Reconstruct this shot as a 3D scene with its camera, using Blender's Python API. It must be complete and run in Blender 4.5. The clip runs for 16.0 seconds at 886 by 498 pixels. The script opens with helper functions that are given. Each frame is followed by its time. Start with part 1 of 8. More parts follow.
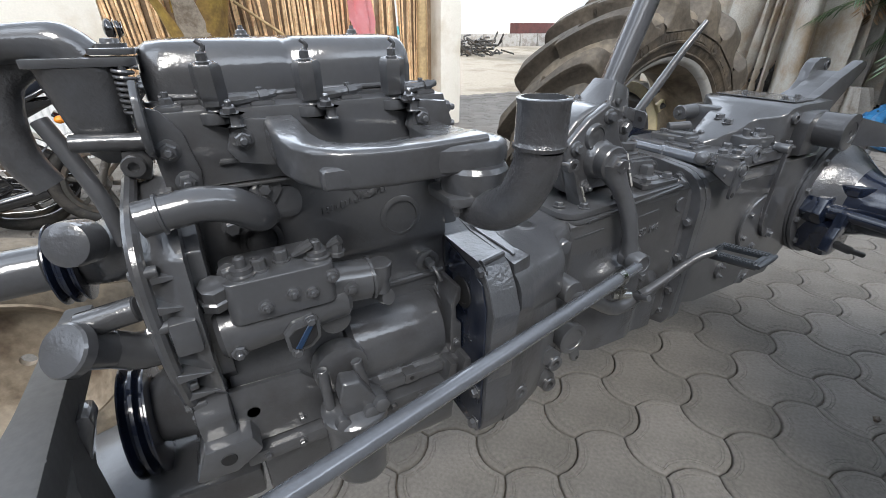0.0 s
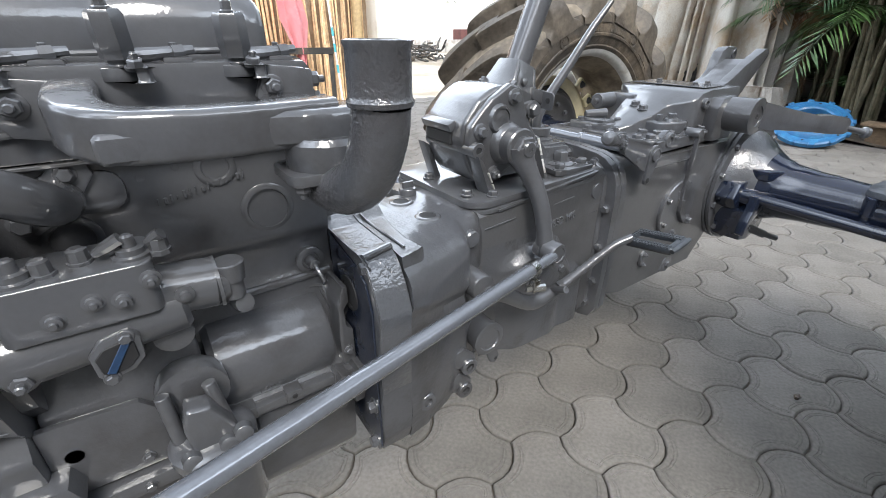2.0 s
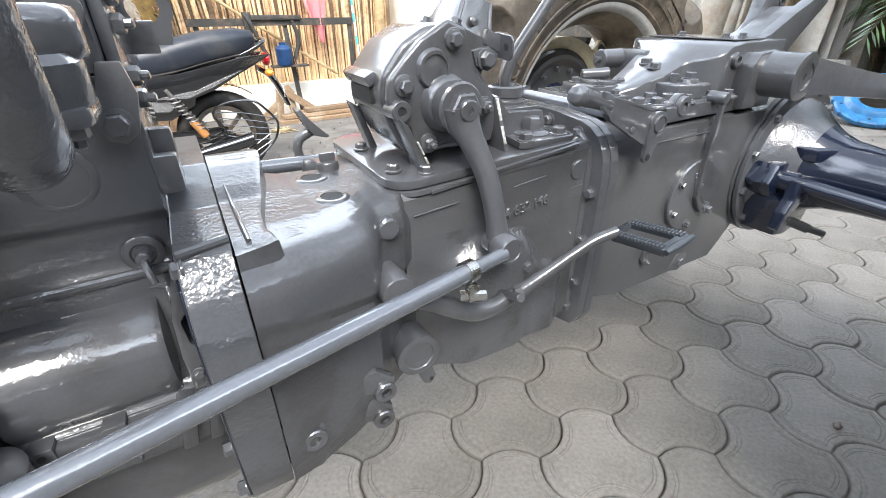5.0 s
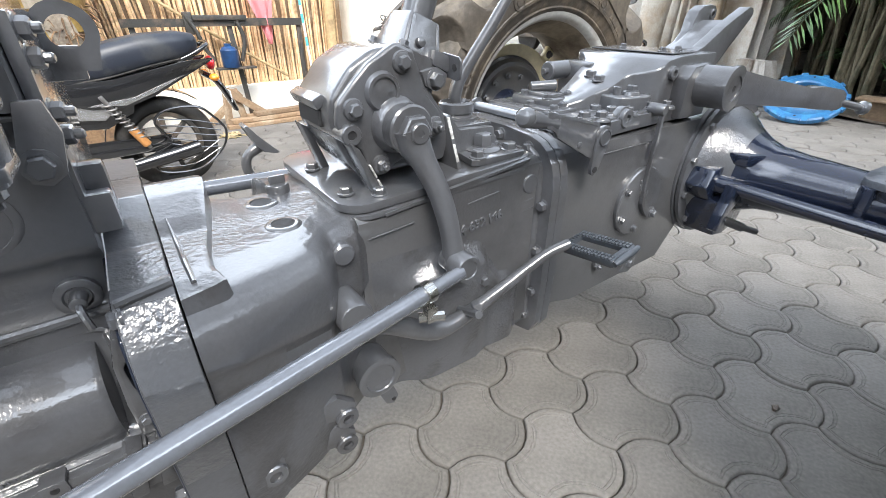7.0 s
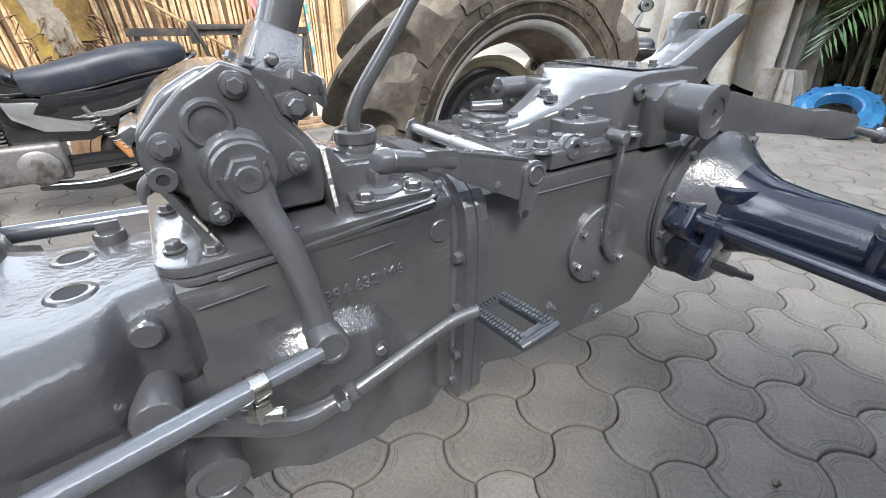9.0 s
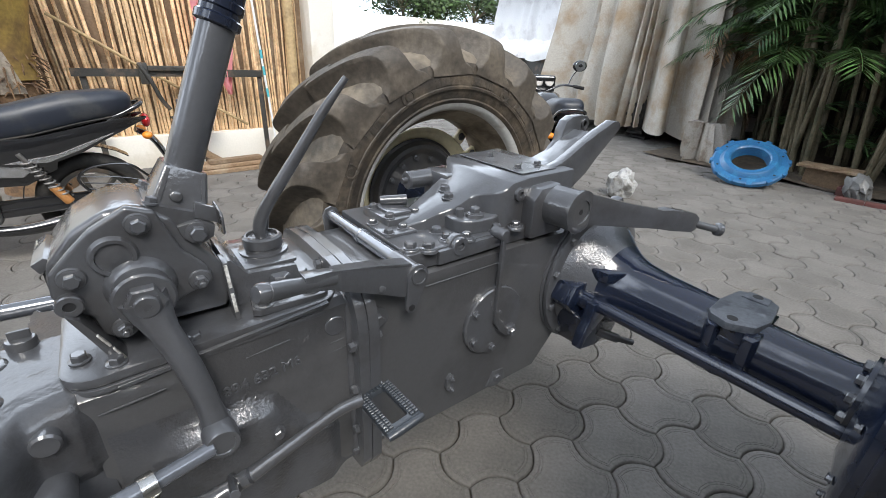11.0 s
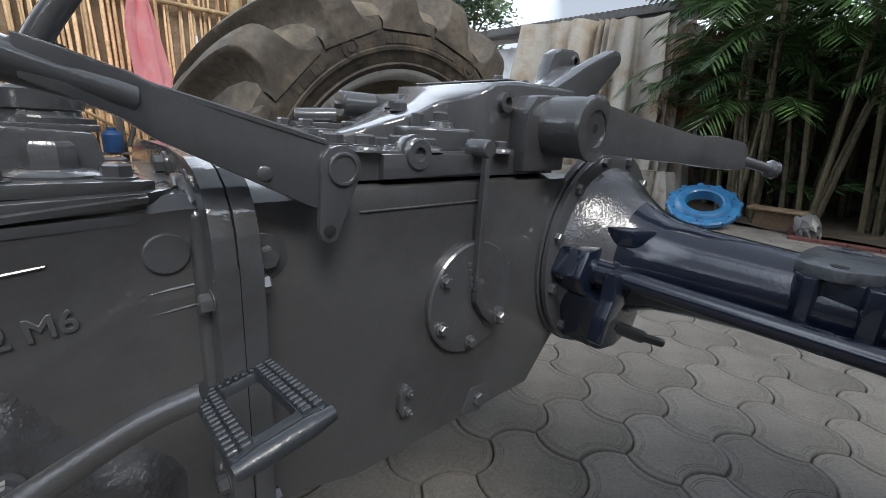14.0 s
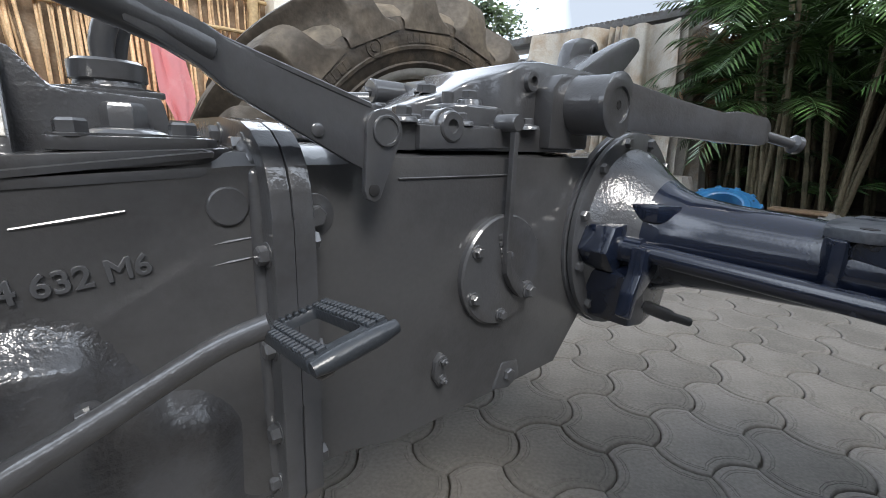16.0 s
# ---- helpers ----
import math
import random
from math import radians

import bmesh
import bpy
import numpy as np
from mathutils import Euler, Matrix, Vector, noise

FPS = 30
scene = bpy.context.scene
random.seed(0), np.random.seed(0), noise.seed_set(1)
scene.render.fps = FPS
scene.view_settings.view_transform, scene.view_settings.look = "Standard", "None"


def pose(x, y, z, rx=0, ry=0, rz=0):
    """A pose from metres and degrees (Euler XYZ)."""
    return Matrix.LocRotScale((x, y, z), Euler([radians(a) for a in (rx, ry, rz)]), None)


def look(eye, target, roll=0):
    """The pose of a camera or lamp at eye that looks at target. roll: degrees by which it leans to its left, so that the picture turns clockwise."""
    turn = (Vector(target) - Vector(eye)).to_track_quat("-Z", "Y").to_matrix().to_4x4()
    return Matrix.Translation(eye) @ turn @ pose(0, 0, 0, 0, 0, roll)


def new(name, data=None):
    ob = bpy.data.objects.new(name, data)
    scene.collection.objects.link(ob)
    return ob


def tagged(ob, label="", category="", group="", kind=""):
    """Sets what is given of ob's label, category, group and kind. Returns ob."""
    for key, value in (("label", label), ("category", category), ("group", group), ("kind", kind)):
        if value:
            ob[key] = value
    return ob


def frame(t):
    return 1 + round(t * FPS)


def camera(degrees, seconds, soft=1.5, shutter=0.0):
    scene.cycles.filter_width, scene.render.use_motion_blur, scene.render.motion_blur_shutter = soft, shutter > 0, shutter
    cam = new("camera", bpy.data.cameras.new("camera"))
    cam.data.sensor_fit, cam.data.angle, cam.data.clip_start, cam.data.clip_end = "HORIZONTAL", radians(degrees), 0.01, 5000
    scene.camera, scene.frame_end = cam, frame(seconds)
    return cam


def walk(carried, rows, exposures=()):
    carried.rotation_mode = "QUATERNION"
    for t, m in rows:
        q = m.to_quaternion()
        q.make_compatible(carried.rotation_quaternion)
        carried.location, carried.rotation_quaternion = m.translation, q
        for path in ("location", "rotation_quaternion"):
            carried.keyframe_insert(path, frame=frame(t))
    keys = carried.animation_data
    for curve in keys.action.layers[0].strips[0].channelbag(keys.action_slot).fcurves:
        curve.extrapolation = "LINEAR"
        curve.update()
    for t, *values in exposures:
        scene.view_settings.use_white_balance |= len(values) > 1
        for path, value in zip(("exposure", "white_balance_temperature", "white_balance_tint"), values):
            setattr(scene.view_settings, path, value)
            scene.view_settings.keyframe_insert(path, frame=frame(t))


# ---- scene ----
cam = camera(91.3, 16.0, 0.6)
PATH = [
    (0, (0.023, -0.063, 1.199), (0.868, 1.504, 0.288), 0.0),
    (0.5, (0.033, -0.07, 1.193), (0.996, 1.434, 0.293), 1.6),
    (1, (0.057, -0.072, 1.185), (1.109, 1.378, 0.297), 1.4),
    (1.5, (0.088, -0.063, 1.149), (1.146, 1.385, 0.265), 0.8),
    (2, (0.151, -0.058, 1.141), (1.178, 1.412, 0.254), 0.4),
    (2.5, (0.27, -0.05, 1.132), (1.231, 1.458, 0.236), -0.4),
    (3, (0.381, -0.057, 1.136), (1.286, 1.481, 0.233), 1.1),
    (3.2, (0.397, -0.051, 1.122), (1.284, 1.495, 0.215), 0.7),
    (5.3, (0.412, -0.003, 1.071), (1.295, 1.501, 0.093), -0.4),
    (5.5, (0.43, -0.004, 1.071), (1.329, 1.489, 0.09), -0.3),
    (6, (0.452, -0.002, 1.067), (1.396, 1.465, 0.09), -0.3),
    (6.5, (0.449, 0.006, 1.079), (1.43, 1.447, 0.098), 0.2),
    (7, (0.422, 0.004, 1.102), (1.445, 1.421, 0.129), 0.3),
    (7.5, (0.445, -0.004, 1.109), (1.493, 1.398, 0.14), 0.4),
    (8, (0.509, 0.0, 1.109), (1.537, 1.428, 0.157), -0.5),
    (8.2, (0.546, 0.007, 1.098), (1.537, 1.466, 0.154), -0.9),
    (10.3, (0.809, 0.044, 1.169), (1.745, 1.535, 0.221), 0.4),
    (10.5, (0.806, 0.027, 1.195), (1.781, 1.522, 0.292), 0.9),
    (11, (0.762, -0.076, 1.256), (1.885, 1.359, 0.432), 2.5),
    (11.5, (0.749, -0.147, 1.268), (1.998, 1.196, 0.471), 2.8),
    (12, (0.792, -0.062, 1.227), (2.056, 1.283, 0.455), 2.4),
    (12.5, (0.895, 0.088, 1.171), (2.099, 1.481, 0.389), 3.9),
    (13, (0.946, 0.148, 1.123), (2.109, 1.563, 0.317), 4.3),
    (13.5, (0.935, 0.16, 1.013), (2.123, 1.571, 0.24), 4.2),
    (14, (0.937, 0.113, 0.93), (2.26, 1.516, 0.397), 3.3),
    (14.5, (0.925, 0.085, 0.939), (2.266, 1.492, 0.466), 2.8),
    (15, (0.935, 0.082, 0.918), (2.282, 1.483, 0.45), 2.3),
    (15.5, (0.914, 0.089, 0.894), (2.252, 1.499, 0.424), 2.3),
    (16, (0.895, 0.102, 0.878), (2.178, 1.559, 0.398), 1.9),
]
# exposure: the clip's camera darkens its picture towards the end
EXPOSURES = [(0.0, 0.04), (1.0, 0.42), (2.0, 0.58), (3.0, 0.66), (5.3, 1.05), (7.0, 0.98), (8.2, 0.86), (10.3, 0.56), (11.0, 0.12), (11.5, -0.26), (12.0, -0.12), (12.5, 0.42), (13.0, 0.60), (13.5, 0.30), (14.0, -0.32), (14.5, -0.55), (15.0, -0.27), (16.0, 0.02)]
walk(cam, [(t, look(eye, target, roll)) for t, eye, target, roll in PATH], EXPOSURES)

# ---------------------------------------------------------------- world and sun
SUN_UP, SUN_AZ = 50.0, 248.0
world = bpy.data.worlds.new("sky")
scene.world = world
world.use_nodes = True
wn = world.node_tree.nodes
sky = wn.new("ShaderNodeTexSky")
sky.sky_type = "NISHITA"
sky.sun_disc = False
sky.sun_elevation, sky.sun_rotation = radians(SUN_UP), radians(90 - SUN_AZ)
sky.dust_density, sky.air_density = 4.0, 1.0
wash = wn.new("ShaderNodeMix")
wash.data_type = "RGBA"
wash.inputs[0].default_value = 0.85
# invented broken cloud for patchy reflections: grey-blue underneath, bright where it thins
cloud, thin, hue = wn.new("ShaderNodeTexNoise"), wn.new("ShaderNodeMapRange"), wn.new("ShaderNodeMix")
cloud.inputs["Scale"].default_value, cloud.inputs["Detail"].default_value, cloud.inputs["Roughness"].default_value = 1.7, 3, 0.5
thin.inputs[1].default_value, thin.inputs[2].default_value = 0.415, 0.545
hue.data_type = "RGBA"
hue.inputs[6].default_value, hue.inputs[7].default_value = (5.0, 5.6, 6.5, 1), (25.5, 28.4, 32.6, 1)
# cloud dims towards the zenith, so upright sides gain light over tops
aim, tilt, lift_ = wn.new("ShaderNodeTexCoord"), wn.new("ShaderNodeSeparateXYZ"), wn.new("ShaderNodeMath")
lift_.operation = "MULTIPLY_ADD"
lift_.inputs[1].default_value = -0.09
world.node_tree.links.new(aim.outputs["Generated"], cloud.inputs["Vector"])
world.node_tree.links.new(aim.outputs["Generated"], tilt.inputs[0])
world.node_tree.links.new(tilt.outputs[2], lift_.inputs[0])
world.node_tree.links.new(cloud.outputs[0], lift_.inputs[2])
world.node_tree.links.new(lift_.outputs[0], thin.inputs[0])
world.node_tree.links.new(thin.outputs[0], hue.inputs[0])
world.node_tree.links.new(hue.outputs[2], wash.inputs[7])
world.node_tree.links.new(sky.outputs[0], wash.inputs[6])
world.node_tree.links.new(wash.outputs[2], wn["Background"].inputs[0])
wn["Background"].inputs[1].default_value = 0.15
sun_data = bpy.data.lights.new("sun", "SUN")
sun_data.energy, sun_data.angle, sun_data.color = 3.0, radians(24), (0.99, 0.965, 0.925)
sun = new("sun", sun_data)
sun_way = Vector((math.cos(radians(SUN_UP)) * math.cos(radians(SUN_AZ)), math.cos(radians(SUN_UP)) * math.sin(radians(SUN_AZ)), math.sin(radians(SUN_UP))))
sun.matrix_world = look(sun_way * 30, (0, 0, 0))


# ---------------------------------------------------------------- materials
def material(name, colour, rough=0.5, metal=0.0, grain=40.0, vary=0.15, bump=0.1, bump_scale=None, second=None, blotch=3.0,
             blotch_at=(0.5, 0.62), coat=0.0, spread=0.0, distance=0.002, specular=0.5, rough_vary=0.1, piece=0.0, peel=0.0, peel_scale=220.0):
    """Colour with fine grain and large blotches towards a second colour, relief from noise."""
    m = bpy.data.materials.new(name)
    m.use_nodes = True
    n, ln = m.node_tree.nodes, m.node_tree.links
    b = n["Principled BSDF"]
    co = n.new("ShaderNodeTexCoord")
    fine = n.new("ShaderNodeTexNoise")
    fine.inputs["Scale"].default_value, fine.inputs["Detail"].default_value = grain, 6
    big = n.new("ShaderNodeTexNoise")
    big.inputs["Scale"].default_value, big.inputs["Detail"].default_value, big.inputs["Roughness"].default_value = blotch, 5, 0.6
    for k in (fine, big):
        ln.new(co.outputs["Object"], k.inputs["Vector"])
    ramp = n.new("ShaderNodeMapRange")
    ramp.inputs[1].default_value, ramp.inputs[2].default_value = blotch_at
    ln.new(big.outputs[0], ramp.inputs[0])
    mix = n.new("ShaderNodeMix")
    mix.data_type = "RGBA"
    mix.inputs[6].default_value = (*colour, 1)
    mix.inputs[7].default_value = (*(second or [c * (1 - vary) for c in colour]), 1)
    ln.new(ramp.outputs[0], mix.inputs[0])
    hsv = n.new("ShaderNodeHueSaturation")
    val = n.new("ShaderNodeMapRange")
    val.inputs[1].default_value, val.inputs[2].default_value = 0.25, 0.75
    val.inputs[3].default_value, val.inputs[4].default_value = 1 - vary, 1 + vary
    ln.new(fine.outputs[0], val.inputs[0])
    last = val.outputs[0]
    if piece:
        info, span, mul = n.new("ShaderNodeObjectInfo"), n.new("ShaderNodeMapRange"), n.new("ShaderNodeMath")
        span.inputs[3].default_value, span.inputs[4].default_value = 1 - piece, 1 + piece
        mul.operation = "MULTIPLY"
        ln.new(info.outputs["Random"], span.inputs[0])
        ln.new(span.outputs[0], mul.inputs[0])
        ln.new(last, mul.inputs[1])
        last = mul.outputs[0]
    if spread:
        isle, span, mul = n.new("ShaderNodeNewGeometry"), n.new("ShaderNodeMapRange"), n.new("ShaderNodeMath")
        span.inputs[3].default_value, span.inputs[4].default_value = 1 - spread, 1 + spread
        mul.operation = "MULTIPLY"
        ln.new(isle.outputs["Random Per Island"], span.inputs[0])
        ln.new(span.outputs[0], mul.inputs[0])
        ln.new(last, mul.inputs[1])
        last = mul.outputs[0]
    ln.new(last, hsv.inputs["Value"])
    ln.new(mix.outputs[2], hsv.inputs["Color"])
    ln.new(hsv.outputs[0], b.inputs["Base Color"])
    rr = n.new("ShaderNodeMapRange")
    rr.inputs[3].default_value, rr.inputs[4].default_value = max(0.03, rough - rough_vary), min(1, rough + rough_vary)
    ln.new(big.outputs[0], rr.inputs[0])
    ln.new(rr.outputs[0], b.inputs["Roughness"])
    b.inputs["Metallic"].default_value = metal
    b.inputs["Specular IOR Level"].default_value = specular
    b.inputs["Coat Weight"].default_value, b.inputs["Coat Roughness"].default_value, b.inputs["Coat IOR"].default_value = coat, 0.03, 1.68
    if bump:
        lump = n.new("ShaderNodeTexNoise")
        lump.inputs["Scale"].default_value, lump.inputs["Detail"].default_value = bump_scale or grain, 4
        ln.new(co.outputs["Object"], lump.inputs["Vector"])
        bp = n.new("ShaderNodeBump")
        bp.inputs["Strength"].default_value, bp.inputs["Distance"].default_value = bump, distance
        ln.new(lump.outputs[0], bp.inputs["Height"])
        if peel:
            skin, patch, bq = n.new("ShaderNodeTexNoise"), n.new("ShaderNodeMapRange"), n.new("ShaderNodeBump")
            skin.inputs["Scale"].default_value, skin.inputs["Detail"].default_value = peel_scale, 2
            ln.new(co.outputs["Object"], skin.inputs["Vector"])
            patch.inputs[1].default_value, patch.inputs[2].default_value = 0.42, 0.66
            patch.inputs[3].default_value, patch.inputs[4].default_value = 0.25, 1.0
            ln.new(big.outputs[0], patch.inputs[0])
            ln.new(patch.outputs[0], bq.inputs["Strength"])
            bq.inputs["Distance"].default_value = peel
            ln.new(skin.outputs[0], bq.inputs["Height"])
            ln.new(bp.outputs[0], bq.inputs["Normal"])
            bp = bq
        ln.new(bp.outputs[0], b.inputs["Normal"])
        if coat:
            ln.new(bp.outputs[0], b.inputs["Coat Normal"])
    return m


PAINT = material("grey_gloss_paint", (0.064, 0.0660, 0.0715), 0.4, grain=120, vary=0.05, bump=0.35, bump_scale=26, second=(0.048, 0.048, 0.0505), blotch=6, coat=1.0, distance=0.002, specular=0.25, rough_vary=0.08, peel=0.00045)
CAST = material("grey_paint_on_rough_casting", (0.064, 0.0660, 0.0715), 0.4, grain=200, vary=0.07, bump=0.6, bump_scale=40, second=(0.047, 0.047, 0.0495), blotch=5, coat=1.0, distance=0.003, specular=0.25, rough_vary=0.05, peel=0.0012, peel_scale=230)
WETCAST = material("wet_looking_grey_casting_paint", (0.064, 0.0660, 0.0715), 0.38, grain=200, vary=0.06, bump=0.5, bump_scale=20, second=(0.047, 0.047, 0.0495), blotch=6, coat=1.0, distance=0.003, specular=0.25, rough_vary=0.05, peel=0.0006, peel_scale=150)
BLUEBAND = material("dull_blue_strap", (0.012, 0.034, 0.08), 0.5, grain=150, vary=0.15, bump=0.2)
MIDCAST = material("sand_cast_grey_paint", (0.064, 0.067, 0.074), 0.4, grain=200, vary=0.08, bump=0.6, bump_scale=45, second=(0.052, 0.052, 0.056), blotch=9, coat=1.0, distance=0.003, specular=0.25, rough_vary=0.05, peel=0.0016, peel_scale=220)
ROUGHCAST = material("pitted_grey_casting_paint", (0.068, 0.072, 0.08), 0.3, grain=200, vary=0.08, bump=0.6, bump_scale=40, second=(0.06, 0.062, 0.066), blotch=9, coat=0.9, distance=0.003, specular=0.4, rough_vary=0.05, peel=0.004, peel_scale=130)
CLUTCHCAST = material("patchy_glossy_casting_paint", (0.064, 0.0660, 0.0715), 0.42, grain=200, vary=0.08, bump=0.6, bump_scale=18, second=(0.047, 0.047, 0.0495), blotch=10, coat=0.6, distance=0.003, specular=0.25, rough_vary=0.1, peel=0.0011, peel_scale=150)
SWELLCAST = material("crackled_wet_casting_paint", (0.064, 0.0660, 0.0715), 0.38, grain=200, vary=0.06, bump=0.5, bump_scale=20, second=(0.047, 0.047, 0.0495), blotch=14, coat=1.0, distance=0.003, specular=0.25, rough_vary=0.05, peel=0.0022, peel_scale=170)
FLATGREY = material("grey_satin_paint", (0.069, 0.0695, 0.072), 0.45, grain=150, vary=0.05, bump=0.35, bump_scale=22, second=(0.051, 0.051, 0.053), blotch=4, coat=0.8, distance=0.002, specular=0.25, rough_vary=0.07, peel=0.0004)
DRUMGREY = material("dull_charcoal_paint", (0.040, 0.040, 0.042), 0.45, grain=130, vary=0.15, bump=0.3, bump_scale=40, second=(0.05, 0.048, 0.045), blotch=9, coat=0.3, distance=0.002, specular=0.3)
PADGREY = material("dusty_blue_grey_paint", (0.085, 0.092, 0.105), 0.5, grain=130, vary=0.2, bump=0.4, bump_scale=40, second=(0.045, 0.050, 0.060), blotch=22, coat=0.35, distance=0.002, specular=0.3)
BLUEBLACK = material("blue_black_gloss_paint", (0.0085, 0.0125, 0.0255), 0.26, grain=100, vary=0.08, bump=0.25, bump_scale=20, second=(0.012, 0.0165, 0.030), blotch=6, coat=0.75, distance=0.002, specular=0.2, peel=0.0003)
RODSTEEL = material("grey_painted_bright_rod", (0.13, 0.14, 0.16), 0.2, 0.3, grain=180, vary=0.08, bump=0.2, bump_scale=60, blotch=12, coat=0.8, peel=0.0003)
CHROME = material("bright_zinc_steel", (0.62, 0.62, 0.6), 0.22, 1.0, grain=150, vary=0.08, bump=0.1, second=(0.5, 0.49, 0.46), blotch=20)
CHIP = material("bare_chipped_edge", (0.5, 0.49, 0.46), 0.45, 0.4, grain=200, vary=0.3, bump=0.4, second=(0.25, 0.24, 0.22), blotch=60)
# near-black for solid discs and plates: paints in the shade inside holes
HOLE = material("painted_bore_shade", (0.012, 0.012, 0.013), 0.7, grain=80, bump=0.1)
PEDALRUB = material("dark_pedal_rubber", (0.03, 0.035, 0.042), 0.4, grain=150, vary=0.1, bump=0.3, bump_scale=150, coat=0.3)
TYRE = material("dark_tyre_rubber", (0.048, 0.040, 0.032), 0.6, grain=45, vary=0.4, bump=0.9, bump_scale=38, distance=0.005, second=(0.125, 0.098, 0.068), blotch=9, blotch_at=(0.44, 0.68), specular=0.4)
TYREDUST = material("dusty_tread_rubber", (0.185, 0.155, 0.118), 0.75, grain=50, vary=0.25, bump=0.8, bump_scale=40, distance=0.005, second=(0.075, 0.068, 0.058), blotch=6, blotch_at=(0.45, 0.68), specular=0.3)
TYRELUG = material("worn_brown_lug_rubber", (0.068, 0.057, 0.045), 0.6, grain=60, vary=0.28, bump=0.8, bump_scale=45, distance=0.004, second=(0.13, 0.108, 0.082), blotch=7, blotch_at=(0.44, 0.66), specular=0.4)
BLACKRUB = material("black_rubber", (0.022, 0.021, 0.02), 0.65, grain=120, vary=0.2, bump=0.2, second=(0.05, 0.045, 0.04), blotch=9, specular=0.3)
CREAM = material("cream_wheel_paint", (0.72, 0.64, 0.42), 0.4, grain=60, vary=0.06, bump=0.15, second=(0.5, 0.42, 0.26), blotch=9, blotch_at=(0.52, 0.8), coat=0.2)
DISCGREY = material("dull_grey_cream_paint", (0.26, 0.25, 0.215), 0.5, grain=60, vary=0.08, bump=0.2, second=(0.2, 0.18, 0.14), blotch=8)
RIMBROWN = material("rusty_brown_rim_barrel", (0.27, 0.225, 0.17), 0.55, 0.1, grain=60, vary=0.2, bump=0.25, second=(0.11, 0.08, 0.055), blotch=7, blotch_at=(0.42, 0.62))
DUSTGREY = material("dusty_grey_paint", (0.084, 0.084, 0.085), 0.6, grain=90, vary=0.12, bump=0.3, bump_scale=60, second=(0.085, 0.084, 0.083), blotch=5, specular=0.35)
RIMSILVER = material("silver_rim_paint", (0.58, 0.57, 0.54), 0.4, 0.1, grain=70, vary=0.1, bump=0.15, second=(0.34, 0.29, 0.23), blotch=11, blotch_at=(0.52, 0.78))
PAVER = material("grey_concrete_paver", (0.172, 0.161, 0.147), 0.82, grain=90, vary=0.2, bump=0.55, bump_scale=160, second=(0.134, 0.126, 0.114), blotch=3.2, blotch_at=(0.4, 0.66), piece=0.12, specular=0.3)
PAVER_REST = material("grey_concrete_paver_rest", (0.172, 0.161, 0.147), 0.82, grain=90, vary=0.2, bump=0.55, bump_scale=160, second=(0.134, 0.126, 0.114), blotch=3.2, blotch_at=(0.4, 0.66), spread=0.12, specular=0.3)
JOINT = material("sandy_joint_soil", (0.10, 0.088, 0.073), 0.95, grain=90, vary=0.25, bump=0.6, second=(0.1, 0.09, 0.075), blotch=2.5, specular=0.2)
GROUND = material("dusty_yard_soil", (0.42, 0.37, 0.3), 0.95, grain=25, vary=0.2, bump=0.6, second=(0.3, 0.26, 0.2), blotch=0.7, specular=0.2)
WHITEWALL = material("white_plaster", (0.78, 0.74, 0.66), 0.85, grain=60, vary=0.04, bump=0.25, second=(0.66, 0.6, 0.5), blotch=1.6, specular=0.3)
BAMBOO = material("dry_bamboo", (0.73, 0.51, 0.30), 0.5, grain=45, vary=0.25, bump=0.25, second=(0.47, 0.29, 0.16), blotch=5, piece=0.35)
POLE = material("pale_timber_pole", (0.46, 0.33, 0.17), 0.6, grain=35, vary=0.2, bump=0.3, second=(0.3, 0.21, 0.11), blotch=4)
PLANK = material("brown_weathered_plank", (0.24, 0.16, 0.095), 0.7, grain=50, vary=0.25, bump=0.4, second=(0.33, 0.25, 0.17), blotch=5, piece=0.2)
DARKSTEEL = material("dark_painted_steel", (0.04, 0.038, 0.034), 0.5, grain=80, vary=0.2, bump=0.2, second=(0.1, 0.075, 0.055), blotch=7, coat=0.1)
PINK = material("pink_cotton_cloth", (0.93, 0.46, 0.49), 0.85, grain=220, vary=0.06, bump=0.3, second=(0.96, 0.54, 0.57), blotch=7, specular=0.2)
BLUEPLASTIC = material("blue_plastic", (0.012, 0.05, 0.14), 0.4, grain=80, vary=0.1, bump=0.1, second=(0.01, 0.035, 0.1), blotch=9)
BLUECAST = material("bright_blue_casting", (0.02, 0.115, 0.26), 0.45, grain=70, vary=0.12, bump=0.3, second=(0.03, 0.17, 0.34), blotch=8, coat=0.2)
TARP = material("dirty_cream_tarpaulin", (0.43, 0.4, 0.35), 0.75, grain=50, vary=0.15, bump=0.5, bump_scale=14, distance=0.02, second=(0.3, 0.22, 0.14), blotch=1.9, blotch_at=(0.45, 0.68), specular=0.3)
TARPGREY = material("grey_folded_tarpaulin", (0.36, 0.33, 0.29), 0.75, grain=50, vary=0.15, bump=0.35, second=(0.24, 0.2, 0.16), blotch=4, specular=0.3)
SHEET = material("white_cover_sheet", (0.74, 0.75, 0.77), 0.6, grain=40, vary=0.05, bump=0.3, second=(0.6, 0.6, 0.62), blotch=2)
RED = material("red_lamp_plastic", (0.55, 0.015, 0.02), 0.2, grain=60, vary=0.1, bump=0.05, coat=0.6)
AMBER = material("amber_lamp_plastic", (0.8, 0.25, 0.02), 0.25, grain=60, vary=0.1, bump=0.05, coat=0.5)
